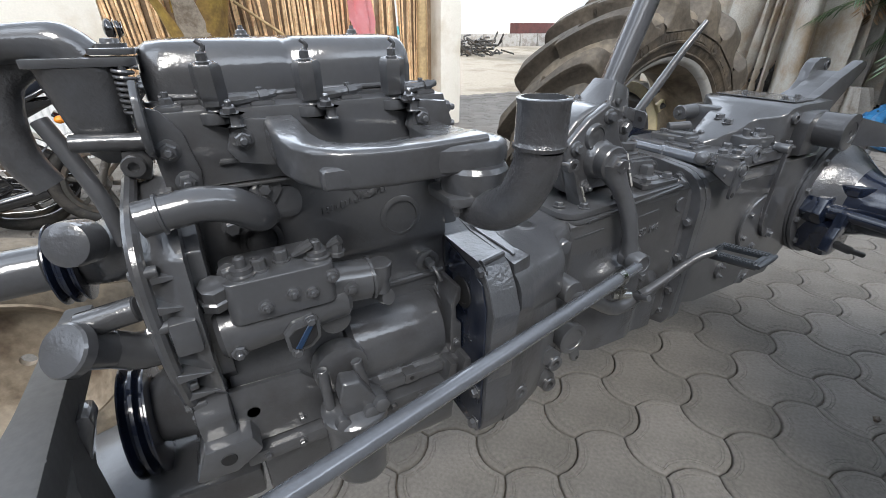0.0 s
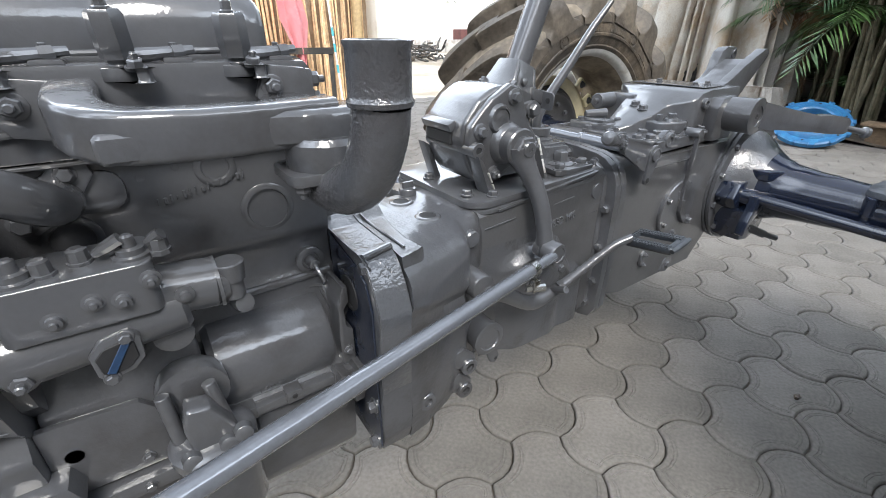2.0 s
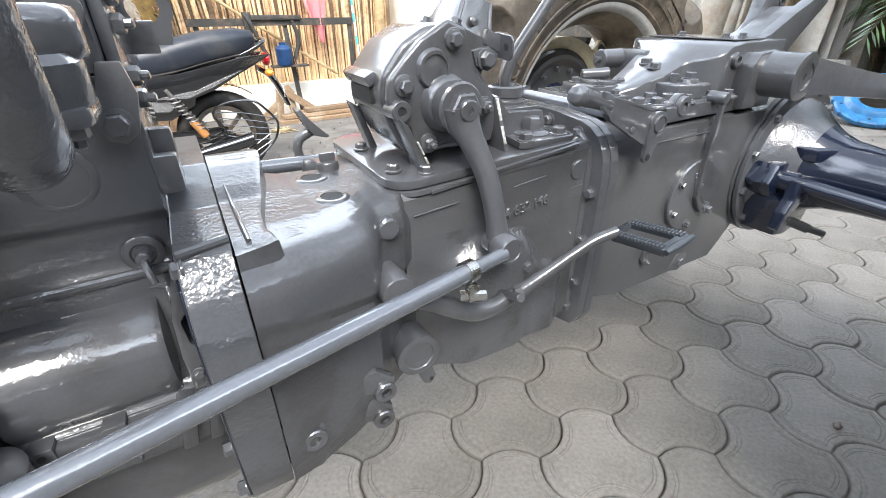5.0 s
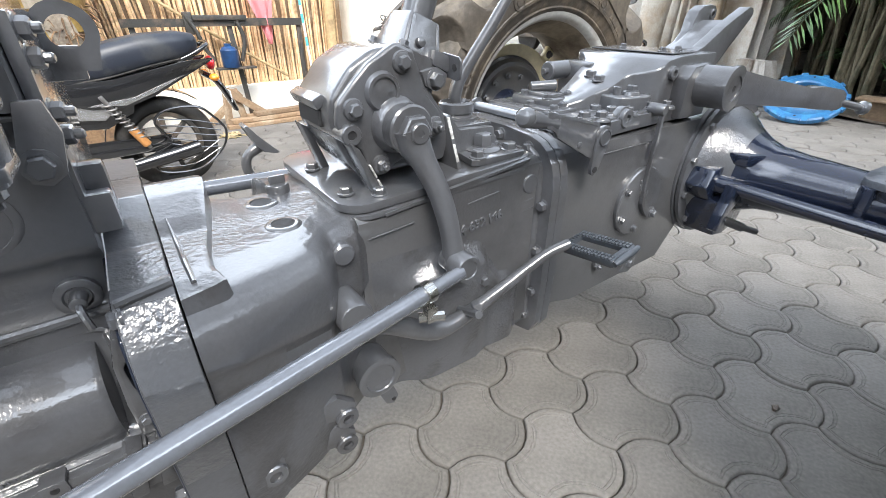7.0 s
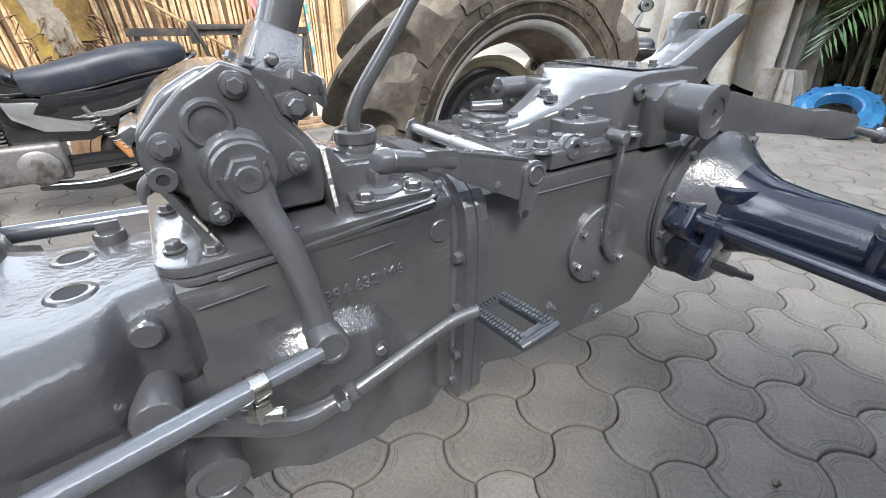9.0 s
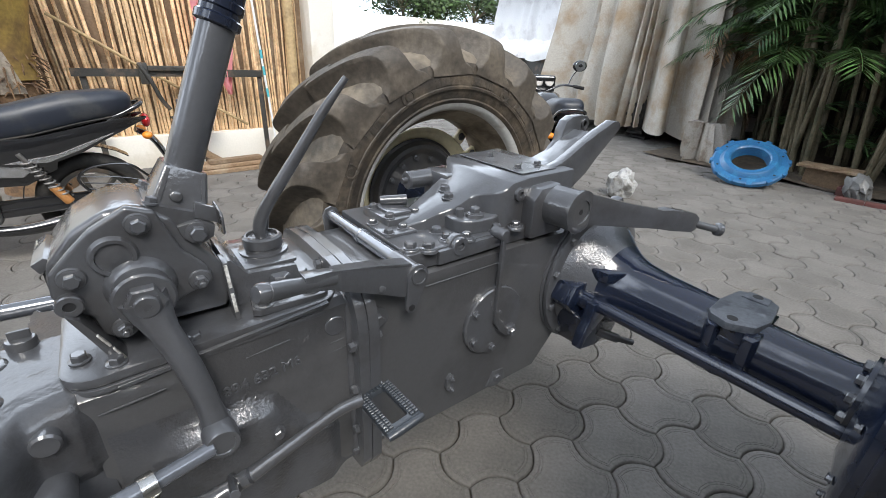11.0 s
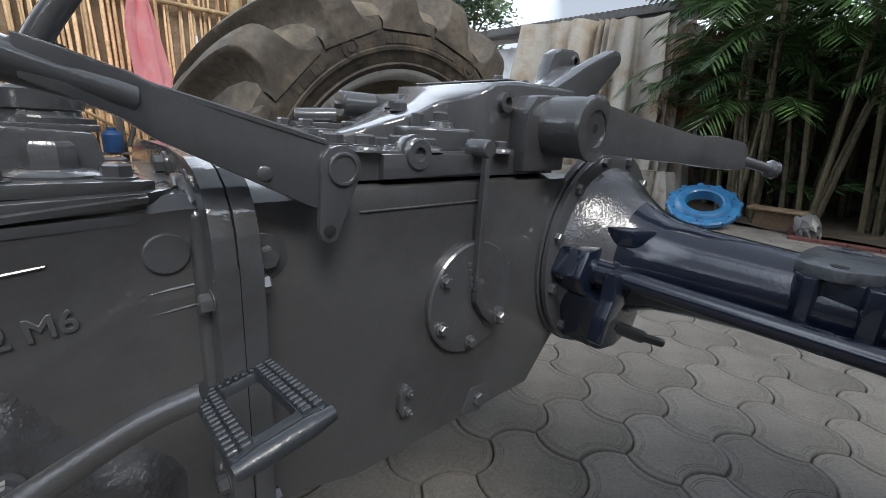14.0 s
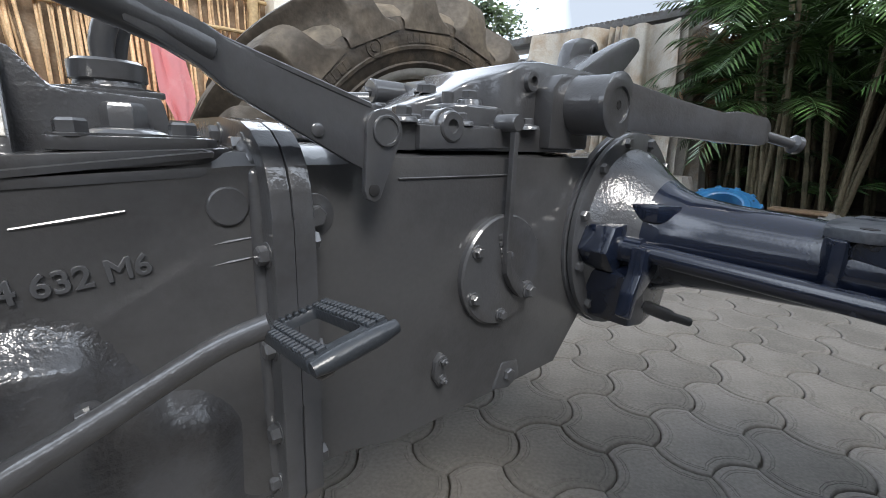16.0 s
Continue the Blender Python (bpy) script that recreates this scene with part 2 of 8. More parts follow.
VINYL = material("blue_black_seat_vinyl", (0.018, 0.022, 0.032), 0.42, grain=180, vary=0.1, bump=0.3, bump_scale=260, second=(0.04, 0.042, 0.046), blotch=8, specular=0.5)
BIKEBLACK = material("gloss_black_bodywork", (0.012, 0.012, 0.013), 0.15, grain=60, vary=0.1, bump=0.05, coat=0.8)
BIKESILVER = material("silver_bodywork", (0.55, 0.55, 0.55), 0.2, 0.8, grain=80, vary=0.06, bump=0.05, coat=0.5)
ENGINEMETAL = material("dusty_alloy", (0.2, 0.19, 0.18), 0.5, 0.6, grain=80, vary=0.2, bump=0.3, second=(0.09, 0.08, 0.07), blotch=9)
ORANGE = material("orange_brown_spring_paint", (0.42, 0.19, 0.06), 0.4, grain=80, vary=0.15, bump=0.1)
MIRROR = material("mirror_glass", (0.8, 0.82, 0.84), 0.04, 1.0, grain=20, vary=0.01, bump=0, rough_vary=0.01)
WHITEPLASTIC = material("white_plastic", (0.75, 0.75, 0.74), 0.4, grain=60, vary=0.05, bump=0.1)
CLEARBAG = material("crumpled_plastic_bag", (0.13, 0.13, 0.125), 0.45, grain=60, vary=0.2, bump=0.6, bump_scale=30, coat=0.1)
SACK = material("dirty_white_sack", (0.40, 0.40, 0.39), 0.6, grain=60, vary=0.2, bump=0.5, bump_scale=30, second=(0.24, 0.23, 0.21), blotch=9)
LEAF = material("green_palm_leaf", (0.055, 0.11, 0.03), 0.45, grain=40, vary=0.3, bump=0.1, second=(0.025, 0.06, 0.02), blotch=2, spread=0.5)
LEAFDRY = material("dry_brown_frond", (0.2, 0.12, 0.06), 0.7, grain=40, vary=0.3, bump=0.1, second=(0.13, 0.07, 0.035), blotch=3, spread=0.35)
LEAFTREE = material("tree_leaf", (0.06, 0.1, 0.03), 0.5, grain=30, vary=0.3, bump=0.1, second=(0.03, 0.055, 0.018), blotch=1, spread=0.5)
CANE = material("ringed_palm_stem", (0.12, 0.1, 0.06), 0.65, grain=30, vary=0.25, bump=0.3, second=(0.06, 0.055, 0.03), blotch=5)
SHEATH = material("yellow_brown_palm_sheath", (0.36, 0.24, 0.055), 0.6, grain=35, vary=0.25, bump=0.35, second=(0.2, 0.12, 0.04), blotch=4, blotch_at=(0.42, 0.64))
FIBRE = material("rusty_palm_fibre", (0.17, 0.10, 0.05), 0.85, grain=80, vary=0.35, bump=0.5, second=(0.1, 0.06, 0.035), blotch=9, spread=0.3)
STUB = material("grey_frond_stub", (0.33, 0.28, 0.22), 0.8, grain=50, vary=0.25, bump=0.4, second=(0.2, 0.16, 0.12), blotch=6)
DARKWALL = material("dark_brown_wall", (0.09, 0.075, 0.06), 0.9, grain=20, vary=0.3, bump=0.4, second=(0.05, 0.042, 0.035), blotch=1.5)
UNSEENWALL = material("dark_unseen_wall_plaster", (0.15, 0.14, 0.125), 0.9, grain=30, vary=0.15, bump=0.3, second=(0.1, 0.09, 0.08), blotch=1.2)
ROOFSHEET = material("grey_corrugated_sheet", (0.1, 0.1, 0.1), 0.6, 0.3, grain=30, vary=0.2, bump=0.2, second=(0.07, 0.06, 0.05), blotch=2)
STONE = material("grey_stone_kerb", (0.4, 0.38, 0.35), 0.9, grain=40, vary=0.2, bump=0.5, second=(0.28, 0.25, 0.22), blotch=4)
BRICKRED = material("red_brick_piece", (0.115, 0.040, 0.034), 0.8, grain=50, vary=0.2, bump=0.4, second=(0.09, 0.04, 0.034), blotch=6)
SOIL = material("dark_bed_soil", (0.07, 0.055, 0.04), 0.95, grain=30, vary=0.3, bump=0.7, second=(0.12, 0.09, 0.06), blotch=3)
DRYGRASS = material("dry_litter", (0.38, 0.3, 0.17), 0.9, grain=50, vary=0.3, bump=0.3, spread=0.4)
TEAL = material("teal_plastic_tag", (0.1, 0.45, 0.5), 0.4, grain=60, vary=0.1, bump=0.1)

# ---------------------------------------------------------------- mesh helpers
PLACE = {}


def finish(bm, name, mat, angle=35):
    bmesh.ops.recalc_face_normals(bm, faces=bm.faces)
    me = bpy.data.meshes.new(name)
    bm.to_mesh(me)
    bm.free()
    me.materials.append(mat)
    me.polygons.foreach_set("use_smooth", [True] * len(me.polygons))
    me.set_sharp_from_angle(angle=radians(angle))
    return me


def hang(ob, parent, m=None):
    """Puts ob at the world pose m under parent."""
    m = m or Matrix()
    ob.matrix_basis = m
    PLACE[ob.name] = m
    if parent:
        if parent.parent and parent.parent.parent:
            parent = parent.parent
        ob.parent = parent
        ob.matrix_parent_inverse = PLACE[parent.name].inverted()
    return ob


def thing(name, at, label, category, group=""):
    ob = new(name)
    ob.empty_display_size = 0.05
    hang(ob, None, Matrix.Translation(at))
    return tagged(ob, label, category, group)


def part(name, bm, mat, parent=None, label="", angle=35, m=None):
    ob = new(name, finish(bm, name, mat, angle))
    hang(ob, parent, m)
    return tagged(ob, label) if label else ob


def lone(name, bm, mat, label, category, kind="", group="", angle=35):
    ob = part(name, bm, mat, None, "", angle)
    return tagged(ob, label, category, group, kind)


def again(name, mesh, m, parent):
    return hang(new(name, mesh), parent, m)


def sides(way):
    way = Vector(way).normalized()
    a = way.orthogonal().normalized() if abs(way.z) > 0.95 else way.cross(Vector((0, 0, 1))).normalized()
    return way, a, way.cross(a).normalized()


def rings(bm, loops, caps=(True, True), closed=False):
    """Skins loops of points of equal count; returns the vertex loops."""
    made = [[bm.verts.new(p) for p in lp] for lp in loops]
    k = len(made[0])
    pairs = list(zip(made, made[1:])) + ([(made[-1], made[0])] if closed else [])
    for u, v in pairs:
        for i in range(k):
            bm.faces.new((u[i], u[(i + 1) % k], v[(i + 1) % k], v[i]))
    if not closed:
        if caps[0]:
            bm.faces.new(list(reversed(made[0])))
        if caps[1]:
            bm.faces.new(made[-1])
    return made


def disc(c, a, b, r, seg, turn=0.0):
    return [c + a * (r * math.cos(2 * math.pi * i / seg + turn)) + b * (r * math.sin(2 * math.pi * i / seg + turn)) for i in range(seg)]


def lathe(bm, at, way, profile, seg=24, caps=(True, True)):
    """Turns (distance, radius) about the axis through at."""
    w, a, b = sides(way)
    at = Vector(at)
    return rings(bm, [disc(at + w * d, a, b, max(r, 1e-4), seg) for d, r in profile], caps)


def rod(bm, p, q, r, r2=None, seg=18, soft=None):
    p, q = Vector(p), Vector(q)
    r2 = r if r2 is None else r2
    n = (q - p).length
    s = min(soft if soft is not None else 0.12 * r, n * 0.3)
    return lathe(bm, p, q - p, [(0, r - s), (s, r), (n - s, r2), (n, r2 - s)], seg)


def curve_points(pts, steps=6):
    pts = [Vector(p) for p in pts]
    ext = [pts[0] * 2 - pts[1]] + pts + [pts[-1] * 2 - pts[-2]]
    out = []
    for i in range(1, len(ext) - 2):
        a, b, c, d = ext[i - 1:i + 3]
        for k in range(steps):
            t = k / steps
            out.append(0.5 * (2 * b + (c - a) * t + (2 * a - 5 * b + 4 * c - d) * t * t + (3 * b - a - 3 * c + d) * t ** 3))
    return out + [pts[-1]]


def tube(bm, pts, r, seg=14, steps=6, flat=1.0, caps=(True, True)):
    """A bent pipe through the points; r one radius or one a point."""
    line = curve_points(pts, steps) if steps > 1 else [Vector(p) for p in pts]
    rr = [r] * len(line) if not isinstance(r, (list, tuple)) else list(np.interp(np.linspace(0, len(r) - 1, len(line)), range(len(r)), r))
    loops, a = [], None
    for i, p in enumerate(line):
        w = (line[min(i + 1, len(line) - 1)] - line[max(i - 1, 0)]).normalized()
        a = sides(w)[1] if a is None else (a - w * a.dot(w)).normalized()
        b = w.cross(a)
        loops.append([p + a * (rr[i] * math.cos(2 * math.pi * j / seg)) + b * (rr[i] * flat * math.sin(2 * math.pi * j / seg)) for j in range(seg)])
    return rings(bm, loops, caps)


def bevel(bm, edges, w, seg=2):
    if w > 0:
        bmesh.ops.bevel(bm, geom=list(edges), offset=w, segments=seg, affect="EDGES", profile=0.6, clamp_overlap=True)


def box(bm, lo, hi, soft=0.004, seg=2, m=None):
    lo, hi = Vector(lo), Vector(hi)
    t = bmesh.new()
    bmesh.ops.create_cube(t, size=1, matrix=Matrix.Translation((lo + hi) / 2) @ Matrix.Diagonal((*(hi - lo), 1)))
    bevel(t, t.edges, soft, seg)
    merge(bm, t, m)


def merge(bm, t, m=None):
    if m is not None:
        bmesh.ops.transform(t, matrix=m, verts=t.verts)
    me = bpy.data.meshes.new("scrap")
    t.to_mesh(me)
    t.free()
    bm.from_mesh(me)
    bpy.data.meshes.remove(me)


def slab(bm, pts, axis, lo, hi, soft=0.003, seg=2, m=None):
    """A polygon of two coordinates, drawn out along the axis: x takes (y, z), y takes (x, z), z takes (x, y)."""
    def at(p, d):
        return {"x": (d, p[0], p[1]), "y": (p[0], d, p[1]), "z": (p[0], p[1], d)}[axis]
    t = bmesh.new()
    rings(t, [[Vector(at(p, lo)) for p in pts], [Vector(at(p, hi)) for p in pts]])
    bmesh.ops.recalc_face_normals(t, faces=t.faces)
    bevel(t, t.edges, soft, seg)
    merge(bm, t, m)


def round_rect(cx, cy, hx, hy, r, n=4):
    out = []
    for sx, sy, a0 in ((1, 1, 0), (-1, 1, 90), (-1, -1, 180), (1, -1, 270)):
        for k in range(n + 1):
            a = radians(a0 + 90 * k / n)
            out.append((cx + sx * (hx - r) + r * math.cos(a), cy + sy * (hy - r) + r * math.sin(a)))
    return out


def circle(cx, cy, r, n=24, a0=0.0, a1=360.0):
    full = abs(a1 - a0) >= 359.9
    return [(cx + r * math.cos(radians(a0 + (a1 - a0) * k / (n if full else n - 1))), cy + r * math.sin(radians(a0 + (a1 - a0) * k / (n if full else n - 1)))) for k in range(n)]


def ball(bm, c, rx, ry=None, rz=None, seg=16):
    ry, rz = ry or rx, rz or rx
    bmesh.ops.create_uvsphere(bm, u_segments=seg, v_segments=seg // 2, radius=1, matrix=Matrix.Translation(c) @ Matrix.Diagonal((rx, ry, rz, 1)))


def facing(at, way, spin=0.0):
    """A pose whose z axis points along way."""
    return Matrix.Translation(at) @ Vector(way).to_track_quat("Z", "Y").to_matrix().to_4x4() @ pose(0, 0, 0, 0, 0, spin)


def bolt_mesh(r, h, washer=True, stud=0.0):
    bm = bmesh.new()
    z0 = 0.0
    if washer:
        lathe(bm, (0, 0, -0.001), (0, 0, 1), [(0, r * 1.35), (0.0025, r * 1.35), (0.003, r * 1.25)], 16)
        z0 = 0.002
    lathe(bm, (0, 0, z0), (0, 0, 1), [(0, r), (h * 0.8, r), (h, r * 0.82)], 6)
    if stud:
        lathe(bm, (0, 0, z0 + h), (0, 0, 1), [(-0.001, r * 0.5), (stud * 0.8, r * 0.5), (stud, r * 0.35)], 10)
    return finish(bm, "bolt", PAINT, 30)


BOLT = {s: bolt_mesh(s, s * 0.95) for s in (0.006, 0.008, 0.010, 0.012)}
STUDNUT = {s: bolt_mesh(s, s * 0.95, True, s * 0.8) for s in (0.006, 0.008, 0.010)}


def bolt(parent, at, way, size=0.008, stud=False, spin=None):
    return again("bolt", (STUDNUT if stud else BOLT)[size], facing(at, way, random.uniform(0, 60) if spin is None else spin), parent)

# ---------------------------------------------------------------- the tractor
NEAR, UP, REAR = (0, -1, 0), (0, 0, 1), (1, 0, 0)
TR = thing("tractor", (0.9, 0.7, 0.0), "stripped farm tractor skid freshly sprayed glossy grey, standing on pavers", "tractor")
YC = 0.70


def mirror_section(half):
    """A closed outline in (y, z) from its near half, listed from the bottom to the top."""
    return half + [(2 * YC - y, z) for y, z in reversed(half)]


def stations(bm, rows):
    """Skins (x, near half outline) rows."""
    rings(bm, [[Vector((x, y, z)) for y, z in mirror_section(h)] for x, h in rows])


# engine block
b = bmesh.new()
slab(b, [(0.52, 0.60), (0.488, 0.604), (0.486, 0.655), (0.505, 0.664), (0.515, 0.70), (0.547, 0.765), (0.552, 0.80), (0.562, 0.815), (0.563, 0.858), (0.552, 0.874), (0.557, 0.93), (0.556, 1.018), (0.86, 1.018), (0.88, 0.9), (0.88, 0.60)], "x", -0.028, 0.362, 0.008)
block = part("engine_block", b, PAINT, TR, "cast engine block painted grey")
b = bmesh.new()
slab(b, [(0.57, 0.602), (0.487, 0.602), (0.484, 0.70), (0.496, 0.742), (0.525, 0.795), (0.57, 0.83)], "x", -0.026, 0.148, 0.008, 3)
part("pump_mount", b, WETCAST, block)
b = bmesh.new()
lathe(b, (0.150, 0.547, 0.701), REAR, [(0, 0.03), (0.003, 0.062), (0.012, 0.069), (0.165, 0.069), (0.172, 0.065), (0.176, 0.03)], 44)
part("starter_bulge", b, WETCAST, block)
b = bmesh.new()
tube(b, [(0.165, 0.552, 0.796), (0.26, 0.552, 0.798), (0.352, 0.552, 0.80)], 0.0065, 10, 3)
part("ledge", b, WETCAST, block)
b = bmesh.new()
tube(b, [(0.16, 0.553, 0.775), (0.25, 0.553, 0.778), (0.325, 0.553, 0.778), (0.338, 0.545, 0.765), (0.343, 0.505, 0.73), (0.347, 0.484, 0.68)], [0.003, 0.004, 0.005, 0.007, 0.007, 0.005], 10, 5)
part("rib", b, CAST, block)
b = bmesh.new()
slab(b, [(0.334, 0.658), (0.357, 0.658), (0.357, 0.72), (0.347, 0.728), (0.345, 0.76), (0.354, 0.772), (0.354, 0.80), (0.345, 0.80), (0.336, 0.765), (0.333, 0.71)], "y", 0.484, 0.55, 0.004)
mount = part("starter_flange", b, PAINT, block)
bolt(mount, (0.345, 0.484, 0.684), NEAR, 0.006)
b = bmesh.new()
box(b, (0.172, 0.474, 0.636), (0.352, 0.50, 0.652), 0.003)
for lx in (0.182, 0.249, 0.324):
    box(b, (lx - 0.012, 0.471, 0.637), (lx + 0.012, 0.50, 0.6575), 0.002)
lip = part("sump_lip", b, PAINT, block)
for lx in (0.182, 0.249, 0.324):
    b = bmesh.new()
    lathe(b, (lx, 0.4712, 0.648), NEAR, [(0, 0.0045), (0.001, 0.004)], 12)
    part("hole", b, HOLE, lip)
b = bmesh.new()
box(b, (-0.03, 0.462, 0.598), (0.365, 0.94, 0.622), 0.005)
rail = part("sump_rail", b, PAINT, block)
for k in range(7):
    bolt(rail, (0.0 + 0.052 * k, 0.463, 0.61), NEAR, 0.006)
b = bmesh.new()
slab(b, [(0.485, 0.60), (0.50, 0.47), (0.54, 0.41), (0.86, 0.41), (0.90, 0.47), (0.915, 0.60)], "x", -0.01, 0.352, 0.014)
part("sump", b, PAINT, TR, "grey pressed oil sump")
for cx, cz, r0 in ((0.277, 0.920, 0.036), (0.06, 0.925, 0.03), (0.222, 0.987, 0.025)):
    b = bmesh.new()
    lathe(b, (cx, 0.559, cz), NEAR, [(0, r0), (0.004, r0), (0.006, r0 - 0.003), (0.006, r0 - 0.008), (0.001, r0 - 0.010), (0.001, 0.003)], 28)
    part("core_plug", b, PAINT, block)
for cx, cz in ((0.140, 0.986), (0.178, 0.994)):
    b = bmesh.new()
    lathe(b, (cx, 0.560, cz), NEAR, [(0, 0.0065), (0.003, 0.006), (0.004, 0.0045)], 14)
    part("small_plug", b, PAINT, block)
b = bmesh.new()
slab(b, round_rect(0.068, 0.978, 0.056, 0.024, 0.020), "y", 0.551, 0.562, 0.003)
part("pipe_flange", b, PAINT, block)
b = bmesh.new()
lathe(b, (0.325, 0.566, 0.822), NEAR, [(0, 0.022), (0.012, 0.022), (0.014, 0.019), (0.014, 0.014), (0.011, 0.012), (0.011, 0.009), (0.03, 0.008), (0.032, 0.005)], 22)
tube(b, [(0.325, 0.545, 0.822), (0.326, 0.528, 0.818), (0.331, 0.515, 0.80)], 0.004, 8, 3)
part("pressure_switch", b, PAINT, block)
for px in (0.305, 0.335):
    b = bmesh.new()
    slab(b, [(px, 0.60), (px + 0.018, 0.60), (px + 0.028, 0.66), (px + 0.012, 0.665)], "y", 0.452, 0.49, 0.004)
    part("bracket", b, PAINT, block)
b = bmesh.new()
slab(b, [(-0.03, 0.628), (0.09, 0.628), (0.10, 0.70), (0.07, 0.735), (-0.03, 0.74)], "y", 0.477, 0.488, 0.004)
plate = part("side_plate", b, PAINT, block)
bolt(plate, (0.06, 0.478, 0.645), NEAR, 0.006)
b = bmesh.new()
lathe(b, (-0.005, 0.4785, 0.69), NEAR, [(0, 0.010), (0.0015, 0.0095)], 16)
part("hole", b, HOLE, plate)

# cylinder head
b = bmesh.new()
box(b, (-0.028, 0.540, 1.018), (0.352, 0.865, 1.112), 0.007)
head = part("cylinder_head", b, PAINT, TR, "grey cylinder head casting")
for k, cx in enumerate((-0.012, 0.093, 0.208, 0.322)):
    b = bmesh.new()
    box(b, (cx - 0.014, 0.545, 1.108), (cx + 0.016, 0.59, 1.117), 0.004)
    boss = part("stud_boss", b, PAINT, head)
    bolt(boss, (cx + 0.001, 0.566, 1.116), UP, 0.008, True)
for cx in (0.05, 0.165, 0.28):
    b = bmesh.new()
    slab(b, [(cx - 0.022, 1.045), (cx + 0.022, 1.047), (cx + 0.020, 1.054), (cx - 0.02, 1.052)], "y", 0.534, 0.545, 0.003)
    part("casting_ledge", b, PAINT, head)
b = bmesh.new()
box(b, (-0.031, 0.537, 1.013), (0.356, 0.87, 1.0175), 0.001, 1)
part("head_gasket", b, FLATGREY, head)

# valve cover, a pressed box with rounded shoulders
b = bmesh.new()
loops = []
for x, s, dz in ((-0.034, 0.80, -0.018), (-0.030, 0.92, -0.006), (-0.020, 0.985, 0.0), (0.0, 1.0, 0.002), (0.135, 1.0, 0.004), (0.14, 0.985, 0.002), (0.150, 0.985, 0.002), (0.155, 1.0, 0.004),
                 (0.295, 1.0, 0.006), (0.312, 0.985, 0.004), (0.322, 0.93, -0.004), (0.326, 0.80, -0.018)):
    half = 0.105 * s
    top = 1.184 + dz
    prof = [(YC - half, 1.115), (YC - half, 1.15), (YC - half + 0.002, top - 0.03), (YC - half + 0.008, top - 0.014), (YC - half + 0.02, top - 0.004), (YC - half + 0.04, top)]
    loops.append([Vector((x, y, z)) for y, z in mirror_section(prof)])
rings(b, loops)
cover = part("valve_cover", b, PAINT, TR, "glossy grey pressed valve cover", 50)
b = bmesh.new()
slab(b, round_rect(0.146, YC, 0.186, 0.113, 0.02), "z", 1.111, 1.118, 0.002)
part("cover_flange", b, PAINT, cover)
for cx in (0.098, 0.262):
    b = bmesh.new()
    lathe(b, (cx, YC - 0.01, 1.187), UP, [(0, 0.011), (0.003, 0.011), (0.004, 0.008), (0.009, 0.007), (0.010, 0.004), (0.015, 0.003)], 12)
    part("cover_nut", b, PAINT, cover)

# injectors
def injector(cx):
    base = Vector((cx + 0.002, 0.549, 1.099))
    top = Vector((cx - 0.001, 0.543, 1.157))
    b = bmesh.new()
    w = (top - base).normalized()
    lathe(b, base, w, [(0, 0.0125), (0.012, 0.0125), (0.014, 0.011), (0.018, 0.011), (0.02, 0.0135)], 20)
    lathe(b, base + w * 0.018, w, [(0, 0.0168), (0.008, 0.0168), (0.009, 0.0175), (0.042, 0.0175), (0.046, 0.015)], 6)
    inj = part("injector", b, PAINT, TR, "grey painted diesel injector body")
    b = bmesh.new()
    lathe(b, base + w * 0.063, w, [(0, 0.008), (0.003, 0.008), (0.004, 0.0062), (0.012, 0.0058), (0.014, 0.003)], 8)
    tube(b, [base + w * 0.074, base + w * 0.082 + Vector((0.004, 0, 0)), base + w * 0.088 + Vector((-0.002, 0.002, 0))], 0.003, 8, 3)
    part("bleed_nut", b, PAINT, inj)
    b = bmesh.new()
    slab(b, circle(cx + 0.001, 0.551, 0.022, 14, 30, 330) + [(cx + 0.028, 0.524), (cx + 0.023, 0.512), (cx + 0.012, 0.514)], "z", 1.094, 1.108, 0.003)
    part("clamp_flange", b, PAINT, inj)
    bolt(inj, (cx + 0.014, 0.526, 1.108), (0, -0.25, 1), 0.008, True)
    b = bmesh.new()
    tube(b, [(cx + 0.012, 0.548, 1.119), (cx + 0.03, 0.55, 1.120), (cx + 0.055, 0.556, 1.122), (cx + 0.075, 0.562, 1.124)], [0.008, 0.0075, 0.006, 0.005], 10)
    lathe(b, (cx + 0.052, 0.555, 1.1215), (1, 0.2, 0.08), [(0, 0.0085), (0.012, 0.0085)], 6)
    part("leak_off_pipe", b, PAINT, inj)
    return inj


for cx in (0.038, 0.153, 0.270):
    injector(cx)
b = bmesh.new()
tube(b, [(-0.02, 0.594, 1.122), (0.08, 0.59, 1.12), (0.2, 0.592, 1.122), (0.33, 0.59, 1.122)], 0.0035, 8)
part("fuel_return_pipe", b, PAINT, TR)

# exhaust manifold with its elbow
b = bmesh.new()
run = [Vector(p) for p in ((0.108, 0.535, 1.077), (0.108, 0.50, 1.076), (0.108, 0.468, 1.073), (0.110, 0.444, 1.070), (0.117, 0.424, 1.067), (0.129, 0.409, 1.064), (0.147, 0.400, 1.062), (0.172, 0.397, 1.061), (0.20, 0.396, 1.060), (0.26, 0.397, 1.060), (0.325, 0.40, 1.061))]
loops = []
for k, p in enumerate(run):
    way = run[min(k + 1, len(run) - 1)] - run[max(k - 1, 0)]
    side = Vector((way.y, -way.x, 0)).normalized()
    loops.append([p + side * u + Vector(UP) * w for u, w in round_rect(0, 0, 0.0215, 0.0225, 0.0075, 4)])
rings(b, loops)
